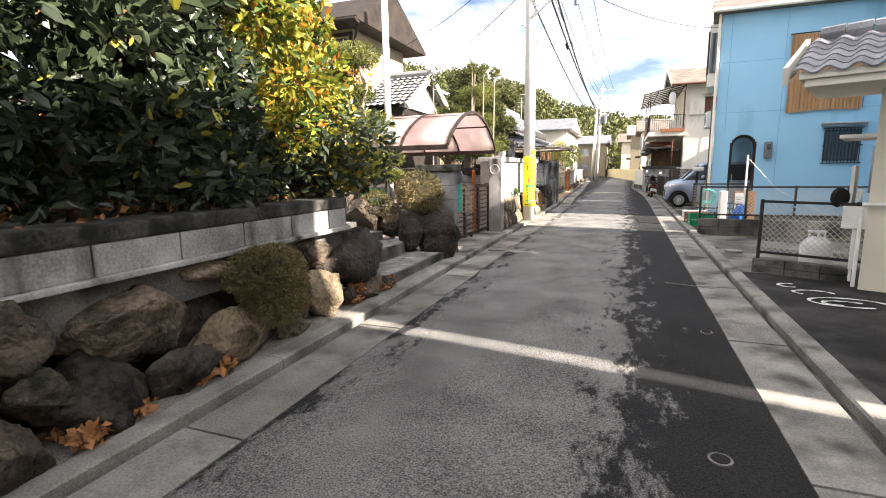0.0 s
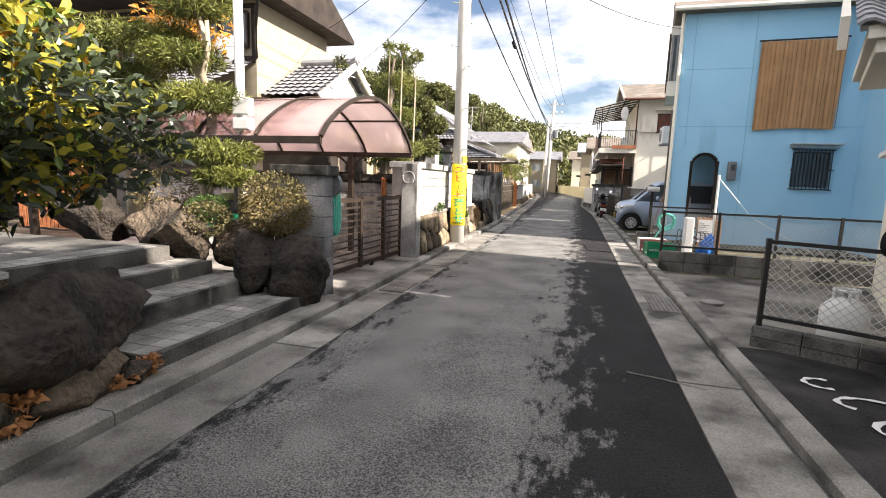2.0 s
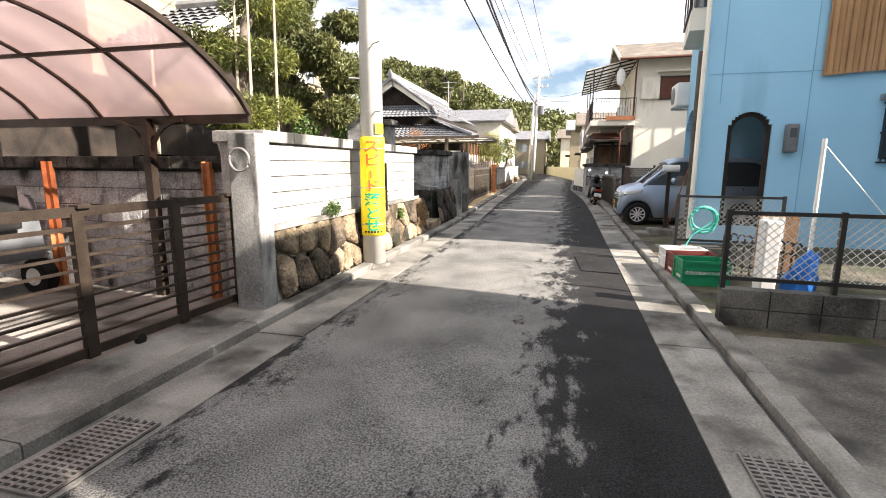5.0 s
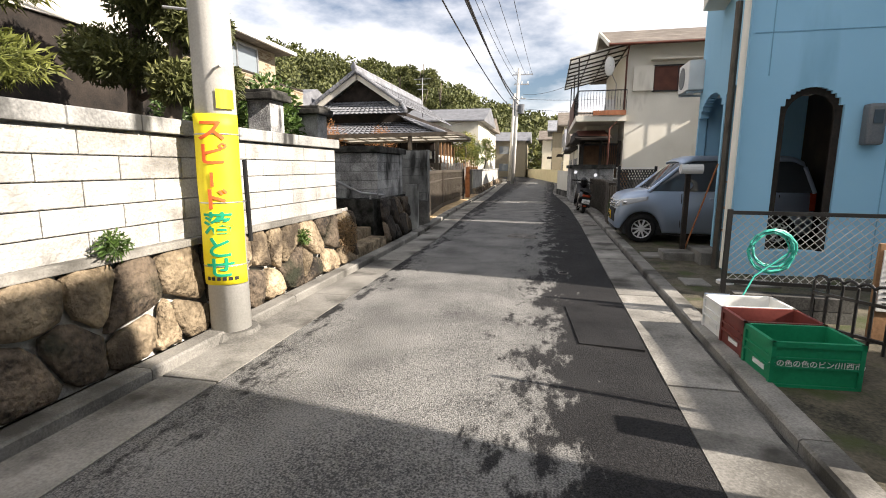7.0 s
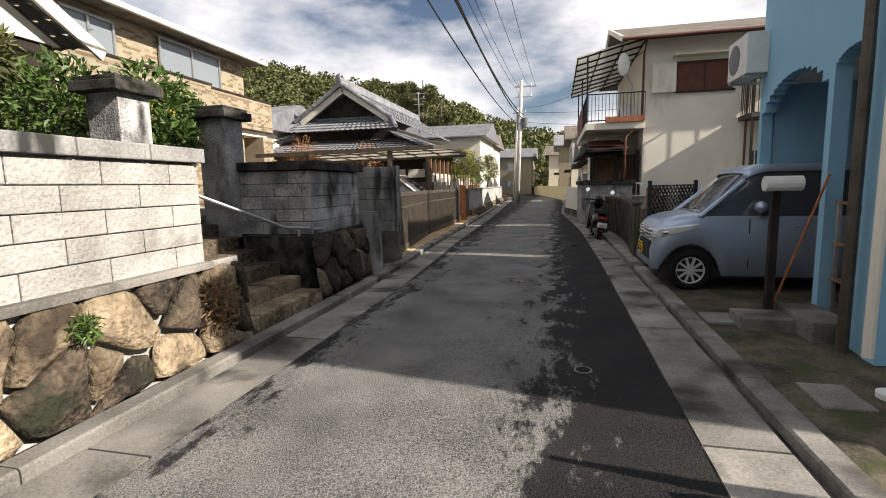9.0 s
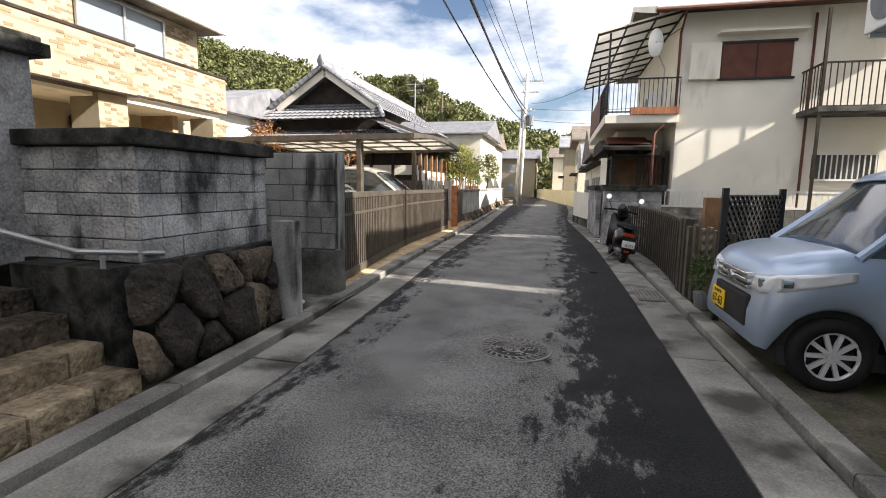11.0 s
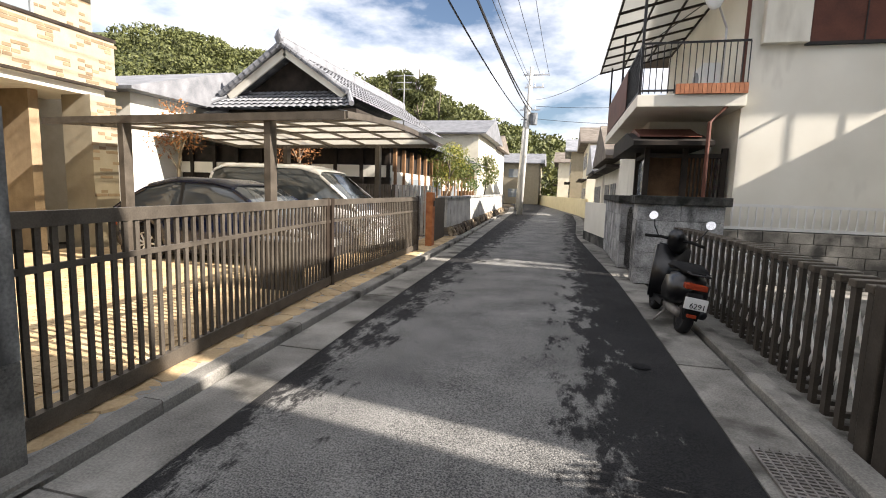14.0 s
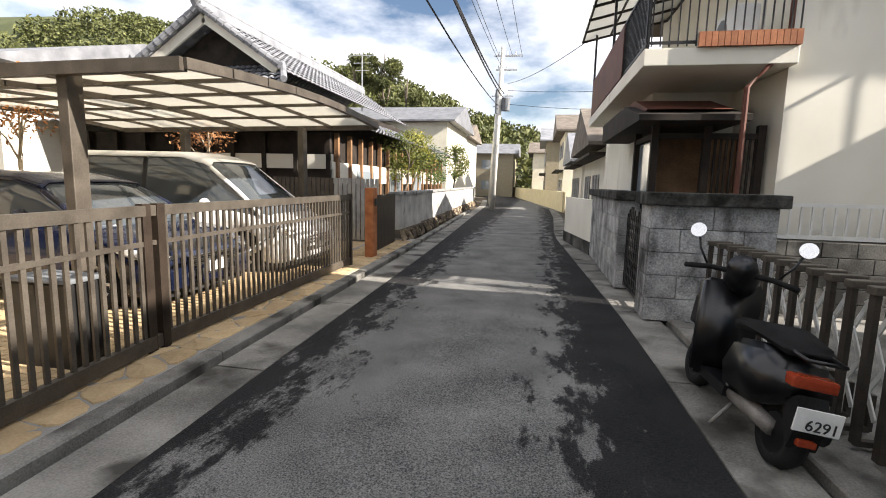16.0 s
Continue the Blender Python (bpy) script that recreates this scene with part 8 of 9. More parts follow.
def build_right_things():
    low_wall("dark stained block kerb wall under the mesh fence", (2.2, 8.05), (5.0, 6.5), 0.21)
    chain_fence("mesh_fence", "black framed wire mesh fence by the cream house", (2.24, 8.03), (5.0, 6.48), 0.3, 1.02, 4)
    low_wall("mossy dark block wall under the yard fence", (1.98, 12.25), (6.4, 12.0), 0.36)
    chain_fence("mesh_fence", "black framed wire mesh fence before the blue house", (2.0, 12.25), (6.4, 12.0), 0.45, 1.06, 6)
    low_wall("low broken concrete block wall at the yard edge", (2.3, 15.4), (3.3, 15.35), 0.25)
    chain_fence("mesh_fence", "sagging wire mesh fence panel by the yard wall", (2.22, 15.42), (3.6, 15.3), 0.35, 1.02, 2)
    crate("white plastic recycling crate", "white_plastic", 2.2, 14.75, 0.012, 0.53, 0.37, 0.31, 4)
    crate("red-brown plastic recycling crate", "red_plastic", 2.22, 14.35, 0.012, 0.53, 0.37, 0.31, 4)
    crate("green plastic recycling crate with white print", "green_plastic", 2.24, 13.93, 0.012, 0.53, 0.37, 0.31, 4, "その色の色のビン(川西市)")
    h = thing("garden_hose", "coiled turquoise garden hose on the mesh fence", "hose", (2.6, 15.3, 0.6))
    bm = B()
    rnd = random.Random(6)
    pts = []
    for k in range(8):
        cx, cz, r = 2.55 + rnd.uniform(-0.02, 0.02), 0.68 + rnd.uniform(-0.02, 0.02), 0.17 + rnd.uniform(-0.04, 0.04)
        pts += [(cx + r * math.cos(a), 15.28 + rnd.uniform(-0.02, 0.02), cz + r * math.sin(a)) for a in steps(0, 2 * math.pi, 16)]
    pts += [(2.4, 15.2, 0.45), (2.25, 15.1, 0.2), (2.2, 15.0, 0.03)]
    tube(bm, pts, 0.008, 6)
    part("coil", bm, "hose", h)
    # folding ornamental barrier and notice board
    b = thing("ornamental_barrier", "small black ornamental iron fence section", "fence", (2.9, 14.3, 0))
    for k in range(10):
        bm = B()
        x, y = 2.75 + k * 0.06, 14.9 - k * 0.09
        tube(bm, [(x, y, 0.02), (x, y, 0.5)], 0.012, 6)
        tube(bm, [(x + 0.03 - 0.03 * math.cos(a), y - 0.045 + 0.045 * math.cos(a), 0.5 + 0.05 * math.sin(a)) for a in steps(0, math.pi, 6)], 0.012, 6)
        part("picket", bm, "black_metal", b)
    for z in (0.12, 0.4):
        bm = B()
        bar(bm, (2.75, 14.9, z), (3.32, 14.05, z), 0.025)
        part("rail", bm, "black_metal", b)
    n = thing("notice_board", "brown A-board with a white notice sheet", "sign", (3.2, 14.6, 0))
    for s, mt in ((0.0, "wood_mid"),):
        bm = B()
        box(bm, 3.1, 3.6, 14.75, 14.78, 0.05, 0.85, 0.005)
        part("board", bm, mt, n)
    bm = B()
    box(bm, 3.13, 3.42, 14.735, 14.748, 0.3, 0.8)
    sheet_ = part("notice", bm, "paint_white", n, "white printed notice")
    bm = B()
    for k in range(9):
        box(bm, 3.16, 3.2 + (k * 37 % 5) * 0.04, 14.73, 14.734, 0.36 + k * 0.045, 0.37 + k * 0.045)
    part("print_line", bm, "ink", sheet_)
    # yard things beyond the fence
    y = thing("laundry_pole", "white pole with cords standing in the yard", "pole", (3.0, 13.0, 0))
    bm = B()
    tube(bm, [(3.0, 13.0, 0), (3.0, 13.0, 1.75)], 0.022, 8)
    part("shaft", bm, "white_metal", y)
    bm = B()
    tube(bm, [(3.0, 13.0, 1.7), (3.6, 13.0, 1.0), (4.6, 12.9, 0.4)], 0.005, 4)
    part("cord", bm, "white_metal", y)
    t = thing("blue_sheet", "crumpled blue plastic sheet behind the fence", "sheet", (2.9, 12.7, 0))
    bm = B()
    rock(bm, (2.85, 12.75, 0.35), (0.18, 0.14, 0.42), 44, 0.5, 3)
    part("folded_sheet", bm, "blue_plastic", t)
    k = thing("water_butt", "pale upright box behind the fence", "box", (2.55, 12.7, 0))
    bm = B()
    box(bm, 2.45, 2.6, 12.65, 12.85, 0.02, 0.95, 0.02)
    part("case", bm, "white_plastic", k)
    r = thing("round_pan", "round black pan hung on the fence", "pan", (2.95, 7.7, 1.1))
    bm = B()
    tube(bm, [(3.0, 7.66, 1.1), (3.02, 7.62, 1.1)], [0.13, 0.11], 20)
    part("disc", bm, "rubber", r)
    u = thing("gas_cylinder", "white gas cylinder standing behind the mesh fence", "gas cylinder", (2.95, 8.1, 0.02))
    bm = B()
    tube(bm, [(2.95, 8.1, 0.02), (2.95, 8.1, 0.06), (2.95, 8.1, 0.42), (2.95, 8.1, 0.5), (2.95, 8.1, 0.53)], [0.16, 0.19, 0.19, 0.12, 0.05], 24)
    part("tank", bm, "white_plastic", u, smooth=True)
    bm = B()
    tube(bm, [(2.95 + 0.1 * math.cos(a), 8.1 + 0.1 * math.sin(a), 0.6) for a in steps(0, 5.4, 14)], 0.014, 6)
    for a in (0.3, 2.4, 4.5):
        bar(bm, (2.95 + 0.1 * math.cos(a), 8.1 + 0.1 * math.sin(a), 0.48), (2.95 + 0.1 * math.cos(a), 8.1 + 0.1 * math.sin(a), 0.6), 0.02)
    part("collar", bm, "white_plastic", u)
    bm = B()
    tube(bm, [(2.95, 8.1, 0.52), (2.95, 8.1, 0.6)], 0.025, 10)
    part("valve", bm, "iron", u)
    # things on the blue house
    m = thing("electric_meter", "grey electric meter on the blue wall", "meter", (4.39, 17.46, 2.0))
    bm = B()
    box(bm, 4.29, 4.49, 17.34, 17.5, 1.72, 2.22, 0.04)
    part("case", bm, "grey_plastic", m)
    bm = B()
    box(bm, 4.34, 4.44, 17.33, 17.34, 1.98, 2.14)
    part("dial", bm, "glass", m)
    c = thing("bamboo_blind", "brown striped reed blind hung on the blue wall", "blind", (5.6, 17.4, 4.1))
    bm = B()
    sheet(bm, lambda x, z: Vector((4.75 + x * (1 - 0.02 * z), 17.43 + 0.012 * math.sin(x * 40), 5.22 - z + 0.06 * x * 0.2 + 0.05 * math.sin(x * 1.6) * (z > 2))), steps(0, 1.86, 60), steps(0, 2.2, 8), 0.01)
    part("reed_panel", bm, "curtain", c)
    for k in range(20):
        bm = B()
        x = 4.79 + k * 0.094
        bar(bm, (x, 17.41, 3.08), (x, 17.41, 5.2), 0.012)
        part("reed", bm, "wood_mid", c)
    bm = B()
    bar(bm, (4.7, 17.42, 5.24), (6.66, 17.42, 5.28), 0.03)
    part("top_bar", bm, "wood_dark", c)
    for (x, y2, z, lab) in ((3.35, 21.75, 3.0, "white outdoor air conditioner bracketed to the blue wall"), (2.75, 31.0, 3.45, "white air conditioner on the balcony")):
        a = thing("air_conditioner", lab, "air conditioner", (x, y2, z), "air conditioners")
        bm = B()
        box(bm, x - 0.15, x + 0.15, y2 - 0.4, y2 + 0.4, z, z + 0.58, 0.02)
        part("case", bm, "white_plastic", a)
        bm = B()
        tube(bm, [(x - 0.16, y2 + 0.1, z + 0.29), (x - 0.15, y2 + 0.1, z + 0.29)], 0.22, 20)
        part("fan_grille", bm, "grey_plastic", a)
        bm = B()
        bar(bm, (x - 0.15, y2 - 0.3, z - 0.03), (x + 0.3, y2 - 0.3, z - 0.03), 0.04)
        bar(bm, (x - 0.15, y2 + 0.3, z - 0.03), (x + 0.3, y2 + 0.3, z - 0.03), 0.04)
        part("bracket", bm, "steel", a)
    d = thing("satellite_dish", "white satellite dish on the balcony post", "satellite dish", (2.7, 30.4, 5.2))
    bm = B()
    sheet(bm, lambda r2, a2: Vector((2.6 + r2 * math.cos(a2) * 0.5, 30.2 + r2 * r2 * 0.5, 5.2 + r2 * math.sin(a2))), steps(0.02, 0.36, 5), steps(0, 2 * math.pi, 18), 0.01)
    part("dish", bm, "white_plastic", d, smooth=True)
    bm = B()
    tube(bm, [(2.6, 30.25, 5.1), (2.9, 30.5, 4.6), (2.9, 30.5, 3.45)], 0.02, 6)
    part("mast", bm, "steel", d)
    l = thing("post_box", "white capped letter box on a dark post by the porch", "letter box", (2.67, 18.7, 0))
    bm = B()
    bar(bm, (2.67, 18.72, 0), (2.67, 18.72, 1.35), 0.07)
    part("post", bm, "wood_dark", l)
    bm = B()
    tube(bm, [(2.52, 18.6, 1.42), (2.84, 18.6, 1.42)], 0.075, 14)
    part("box", bm, "white_plastic", l)
    st = thing("porch_step", "grey stone slab steps before the porch", "steps", (2.9, 18.4, 0))
    for x0, x1, y0, y1, z in ((2.3, 2.75, 18.3, 18.7, 0.14), (2.75, 3.1, 18.0, 18.75, 0.2), (2.05, 2.35, 18.5, 18.9, 0.04), (2.2, 2.5, 16.6, 17.0, 0.03), (2.85, 3.3, 16.7, 17.1, 0.03)):
        bm = B()
        box(bm, x0, x1, y0, y1, 0.0, z, 0.015)
        part("slab", bm, "concrete", st)
    for x, y2, r2, mt, lab in ((2.72, 16.85, 0.1, "paint_white", "white round drain lid in the mossy yard"), (2.25, 12.9 - 3.2, 0.14, "iron", "round iron cover in the driveway")):
        o = thing("drain_cover", lab, "drain lid", (x, y2, 0.03))
        bm = B()
        tube(bm, [(x, y2, 0.01), (x, y2, 0.045)], r2, 20)
        part("lid", bm, mt, o)
    o = thing("meter_cover", "pale blue square water meter lid", "drain lid", (2.4, 16.0, 0.03))
    bm = B()
    box(bm, 2.28, 2.55, 15.75, 16.15, 0.01, 0.045, 0.008)
    part("lid", bm, "car_silver", o)
    # porch clutter
    b2 = thing("blue_bucket", "dark blue bucket on the porch shelf", "bucket", (3.3, 18.3, 1.2))
    bm = B()
    tube(bm, [(3.3, 18.3, 1.25), (3.3, 18.3, 1.5)], [0.14, 0.19], 16)
    part("pail", bm, "blue_plastic", b2)
    s2 = thing("porch_shelf", "dark shelf rack in the porch", "shelf", (3.5, 18.3, 0))
    for x in (3.15, 3.6):
        for y2 in (18.1, 18.55):
            bm = B()
            bar(bm, (x, y2, 0), (x, y2, 1.25), 0.03)
            part("leg", bm, "steel", s2)
    for z in (0.5, 0.85, 1.24):
        bm = B()
        box(bm, 3.12, 3.63, 18.07, 18.58, z - 0.02, z)
        part("board", bm, "wood_mid", s2)
    sm = thing("broom", "broom and pole leaning against the porch pier", "broom", (3.0, 18.6, 0))
    bm = B()
    tube(bm, [(2.7, 18.8, 0.02), (3.02, 18.5, 1.5)], 0.012, 6)
    part("stick", bm, "rust", sm)
    # timber posts, lattice and folding gate
    w = thing("board_fence", "weathered brown board fence section", "fence", (2.08, 23.3, 0))
    for k in range(7):
        bm = B()
        box(bm, 2.0 + k * 0.035, 2.05 + k * 0.035, 23.1 - k * 0.16 + 0.02, 23.1 - k * 0.16 + 0.15, 0.03, 0.98 + 0.03 * (k % 2), 0.006)
        part("board", bm, "fence_brown", w)
    p2 = thing("wood_post", "orange-brown square wooden post", "post", (2.35, 23.6, 0))
    bm = B()
    box(bm, 2.3, 2.5, 23.6, 23.75, 0, 1.35, 0.01)
    part("shaft", bm, "wood_mid", p2)
    la = thing("lattice", "black diagonal lattice panel with potted plants", "lattice", (2.6, 22.8, 0))
    A, C = Vector((2.08, 22.1, 0.6)), Vector((3.1, 23.3, 0.6))
    ln = (C - A).length
    k = -0.8
    while k < ln:
        for sg in (0, 1):
            t0, t1 = max(0, k), min(ln, k + 0.8)
            if t1 > t0:
                za, zb = t0 - k, t1 - k
                if sg:
                    za, zb = 0.8 - za, 0.8 - zb
                bm = B()
                bar(bm, A.lerp(C, t0 / ln) + Vector((0, 0, za)), A.lerp(C, t1 / ln) + Vector((0, 0, zb)), 0.03, 0.012)
                part("strip", bm, "black_metal", la)
        k += 0.12
    for q in (A, C):
        bm = B()
        bar(bm, (q.x, q.y, 0), (q.x, q.y, 1.48), 0.06)
        part("post", bm, "black_metal", la)
    pl = thing("potted_plant", "straggly potted plants by the lattice", "plant", (2.1, 22.6, 0))
    bm = B()
    tube(bm, [(2.1, 22.6, 0.02), (2.1, 22.6, 0.22)], [0.1, 0.13], 14)
    part("pot", bm, "grey_plastic", pl)
    leaves("foliage", "leaf_green", pl, [(2.1, 22.6, 0.5, 0.18, 0.25, 0.3), (2.2, 22.9, 0.35, 0.2, 0.3, 0.2)], 700, 0.07, 210, 0, 0.3, shell=0.1)
    g = thing("folding_gate", "brown folding scissor gate drawn out along the yard", "gate", (2.1, 26, 0))
    pts = [(2.12 + 0.14 * math.sin(s * 3.1) - 0.04 * s, 23.78 + 5.1 * s) for s in steps(0, 1, 24)]
    for k, (x, y2) in enumerate(pts):
        bm = B()
        bar(bm, (x - 0.07, y2, 0.05), (x - 0.07, y2, 1.0), 0.034, 0.06)
        part("upright", bm, "fence_dark", g)
        bm = B()
        bar(bm, (x - 0.07, y2, 0.06), (x + 0.13, y2, 0.06), 0.045, 0.035)
        bar(bm, (x + 0.13, y2, 0.05), (x + 0.13, y2, 0.3), 0.03, 0.04)
        part("foot", bm, "fence_dark", g)
        bm = B()
        box(bm, x - 0.1, x + 0.13, y2 - 0.045, y2 + 0.045, 1.0, 1.05, 0.008)
        part("top_cap", bm, "fence_brown", g)
    for k in range(len(pts) - 1):
        (xa, ya), (xb, yb) = pts[k], pts[k + 1]
        for z0, z1, d in ((0.2, 0.55, 0.0), (0.55, 0.2, 0.02), (0.55, 0.92, 0.0), (0.92, 0.55, 0.02)):
            bm = B()
            bar(bm, (xa + 0.02 + d, ya, z0), (xb + 0.02 + d, yb, z1), 0.012, 0.034)
            part("link", bm, "white_metal", g)
    for y2 in (23.42, 23.6):
        bm = B()
        box(bm, 2.02, 2.14, y2, y2 + 0.13, 0.0, 1.06, 0.01)
        part("end_post", bm, "fence_dark", g, "thick dark brown end post")
    # white house street front: piers, gate, walls, rail
    w = thing("gate_wall", "grey rusticated block gate wall with dark coping", "wall", (2.1, 29.6, 0), kind="structure")
    bm = B()
    box(bm, 1.52, 2.8, 29.36, 29.78, 0, 1.4)
    part("bed", bm, "mortar_dark", w)
    blockwork(w, "x", 29.32, -1, 1.48, 2.84, 0.02, 5, 0.68, 0.277, "block_grey")
    blockwork(w, "y", 1.47, -1, 29.34, 29.82, 0.02, 5, 0.48, 0.277, "block_grey", 0)
    bm = B()
    box(bm, 1.4, 2.92, 29.24, 29.9, 1.4, 1.55, 0.02)
    part("coping", bm, "cap_dark", w)
    w = thing("gate_wall", "grey block street wall with dark coping beyond the gate", "wall", (1.6, 33, 0), kind="structure")
    bm = B()
    box(bm, 1.44, 1.7, 31.2, 34.9, 0, 1.4)
    part("bed", bm, "mortar_dark", w)
    blockwork(w, "y", 1.41, -1, 31.2, 34.9, 0.02, 5, 0.6, 0.277, "block_grey")
    blockwork(w, "x", 31.17, -1, 1.41, 1.72, 0.02, 5, 0.31, 0.277, "block_grey", 0)
    bm = B()
    box(bm, 1.34, 1.8, 31.1, 35.0, 1.4, 1.54, 0.02)
    part("coping", bm, "cap_dark", w)
    ig = thing("iron_gate", "black scrollwork iron gate between the piers", "gate", (1.6, 30.5, 0))
    for (ya, yb) in ((29.84, 30.5), (30.52, 31.14)):
        bm = B()
        for k in range(6):
            yy = ya + (yb - ya) * k / 5
            bar(bm, (1.55, yy, 0.08), (1.55, yy, 1.2 + 0.12 * math.sin(math.pi * k / 5)), 0.022)
        for j in range(8):
            for k in range(5):
                yy, zz = ya + (yb - ya) * (k + 0.5) / 5, 0.2 + j * 0.13
                tube(bm, [(1.55, yy + 0.05 * math.cos(a), zz + 0.055 * math.sin(a)) for a in steps(0, 2 * math.pi, 8)], 0.007, 4)
        bar(bm, (1.55, ya, 0.1), (1.55, yb, 0.1), 0.03)
        part("leaf", bm, "black_metal", ig)
    w = thing("white_street_wall", "low white rendered street wall with dark foot", "wall", (1.2, 36.5, 0), kind="structure")
    bm = B()
    prism(bm, [(1.42, 34.95), (0.98, 37.8), (1.14, 37.8), (1.58, 34.95)], "z", 0.3, 1.28)
    part("face", bm, "white_wall", w)
    bm = B()
    prism(bm, [(1.4, 34.95), (0.96, 37.82), (1.16, 37.82), (1.6, 34.95)], "z", 0, 0.3)
    part("foot", bm, "concrete_dark", w)
    rl = thing("yard_rail", "cream metal railing on a raised block base by the white house", "railing", (4.5, 30.2, 0))
    for k in range(48):
        bm = B()
        bar(bm, (2.95 + k * 0.13, 30.2, 1.0), (2.95 + k * 0.13, 30.2, 1.43), 0.022)
        part("baluster", bm, "white_metal", rl)
    for z in (1.02, 1.43):
        bm = B()
        bar(bm, (2.9, 30.2, z), (9.2, 30.2, z), 0.05)
        part("rail", bm, "white_metal", rl)
    w = thing("yard_base", "dark block retaining base under the cream railing", "wall", (5, 30.3, 0), kind="structure")
    bm = B()
    box(bm, 2.9, 9.3, 30.14, 30.58, 0, 0.98)
    part("bed", bm, "cap_dark", w)
    blockwork(w, "x", 30.1, -1, 2.9, 9.2, 0.0, 5, 0.4, 0.196, "concrete_dark")
    # yellow wall and farther houses
    w = thing("yellow_street_wall", "long cream-yellow street wall bending away", "wall", (0, 65, 0), kind="structure")
    pp = [(1.75, 53.5), (1.2, 58), (0.0, 67), (-1.6, 80), (-4.5, 100)]
    for a, b in zip(pp, pp[1:]):
        bm = B()
        bar(bm, (*a, 0.6), (*b, 0.6), 0.15, 1.25)
        part("panel", bm, "yellow_wall", w)
    for i, (x, y2, wx, wy, hh, mt, rf) in enumerate(((2.2, 39.2, 6, 7, 3.0, "white_wall", "slate"), (2.2, 47.5, 7, 6, 2.9, "white_wall", "roof_tile"), (1.8, 57, 8, 8, 5.3, "cream_wall", "slate"), (0.8, 68, 8, 9, 5.6, "beige_tile", "roof_tile"), (-0.5, 82, 9, 9, 5.4, "cream_wall", "slate"),
                                                   (-16, 56, 10, 9, 5.8, "cream_wall", "roof_tile"), (-18, 70, 11, 10, 6.2, "white_wall", "slate"), (-13, 86, 10, 9, 5.5, "beige_tile", "roof_tile"), (-7, 104, 12, 9, 5.6, "cream_wall", "roof_tile"), (-22, 34, 8, 9, 4.6, "white_wall", "roof_tile"))):
        hs = thing("distant_house", "distant two-storey rendered house along the street", "house", (x, y2, 0), "distant houses")
        bm = B()
        box(bm, x, x + wx, y2, y2 + wy, 0, hh)
        part("wall", bm, mt, hs)
        bm = B()
        prism(bm, [(y2 - 0.5, hh - 0.05), (y2 + wy / 2, hh + 1.5), (y2 + wy + 0.5, hh - 0.05), (y2 + wy + 0.5, hh - 0.15), (y2 - 0.5, hh - 0.15)], "x", x - 0.6, x + wx + 0.6)
        part("roof", bm, rf, hs)
        bm = B()
        box(bm, x - 0.55, x + 0.0, y2 - 0.3, y2 + wy, 2.55, 2.65)
        part("eave", bm, "wood_dark", hs)
        for z0 in (0.9, 3.5):
            if z0 + 1 < hh:
                for k in range(2):
                    yy = y2 + wy * (0.2 + 0.4 * k)
                    bm = B()
                    box(bm, x - 0.04, x + 0.02, yy, yy + 1.5, z0, z0 + 1.1)
                    wn_ = part("window", bm, "glass", hs)
                    bm = B()
                    for q in (yy, yy + 0.75, yy + 1.5):
                        bar(bm, (x - 0.05, q, z0), (x - 0.05, q, z0 + 1.1), 0.05)
                    part("frame", bm, "steel", wn_)
                    xx = x + wx * (0.2 + 0.4 * k)
                    bm = B()
                    box(bm, xx, xx + 1.4, y2 - 0.03, y2 + 0.02, z0, z0 + 1.1)
                    part("window", bm, "glass_bright", hs)
    an = thing("tv_antenna", "thin roof television antenna", "antenna", (-9.6, 50, 5))
    bm = B()
    tube(bm, [(-9.8, 50, 5.5), (-9.8, 50, 8.6)], 0.03, 6)
    for z, q in ((8.5, 0.7), (8.1, 0.5), (7.7, 0.4)):
        bar(bm, (-9.8 - q, 50, z), (-9.8 + q, 50, z), 0.03)
    part("mast", bm, "steel", an)


build_right_things()


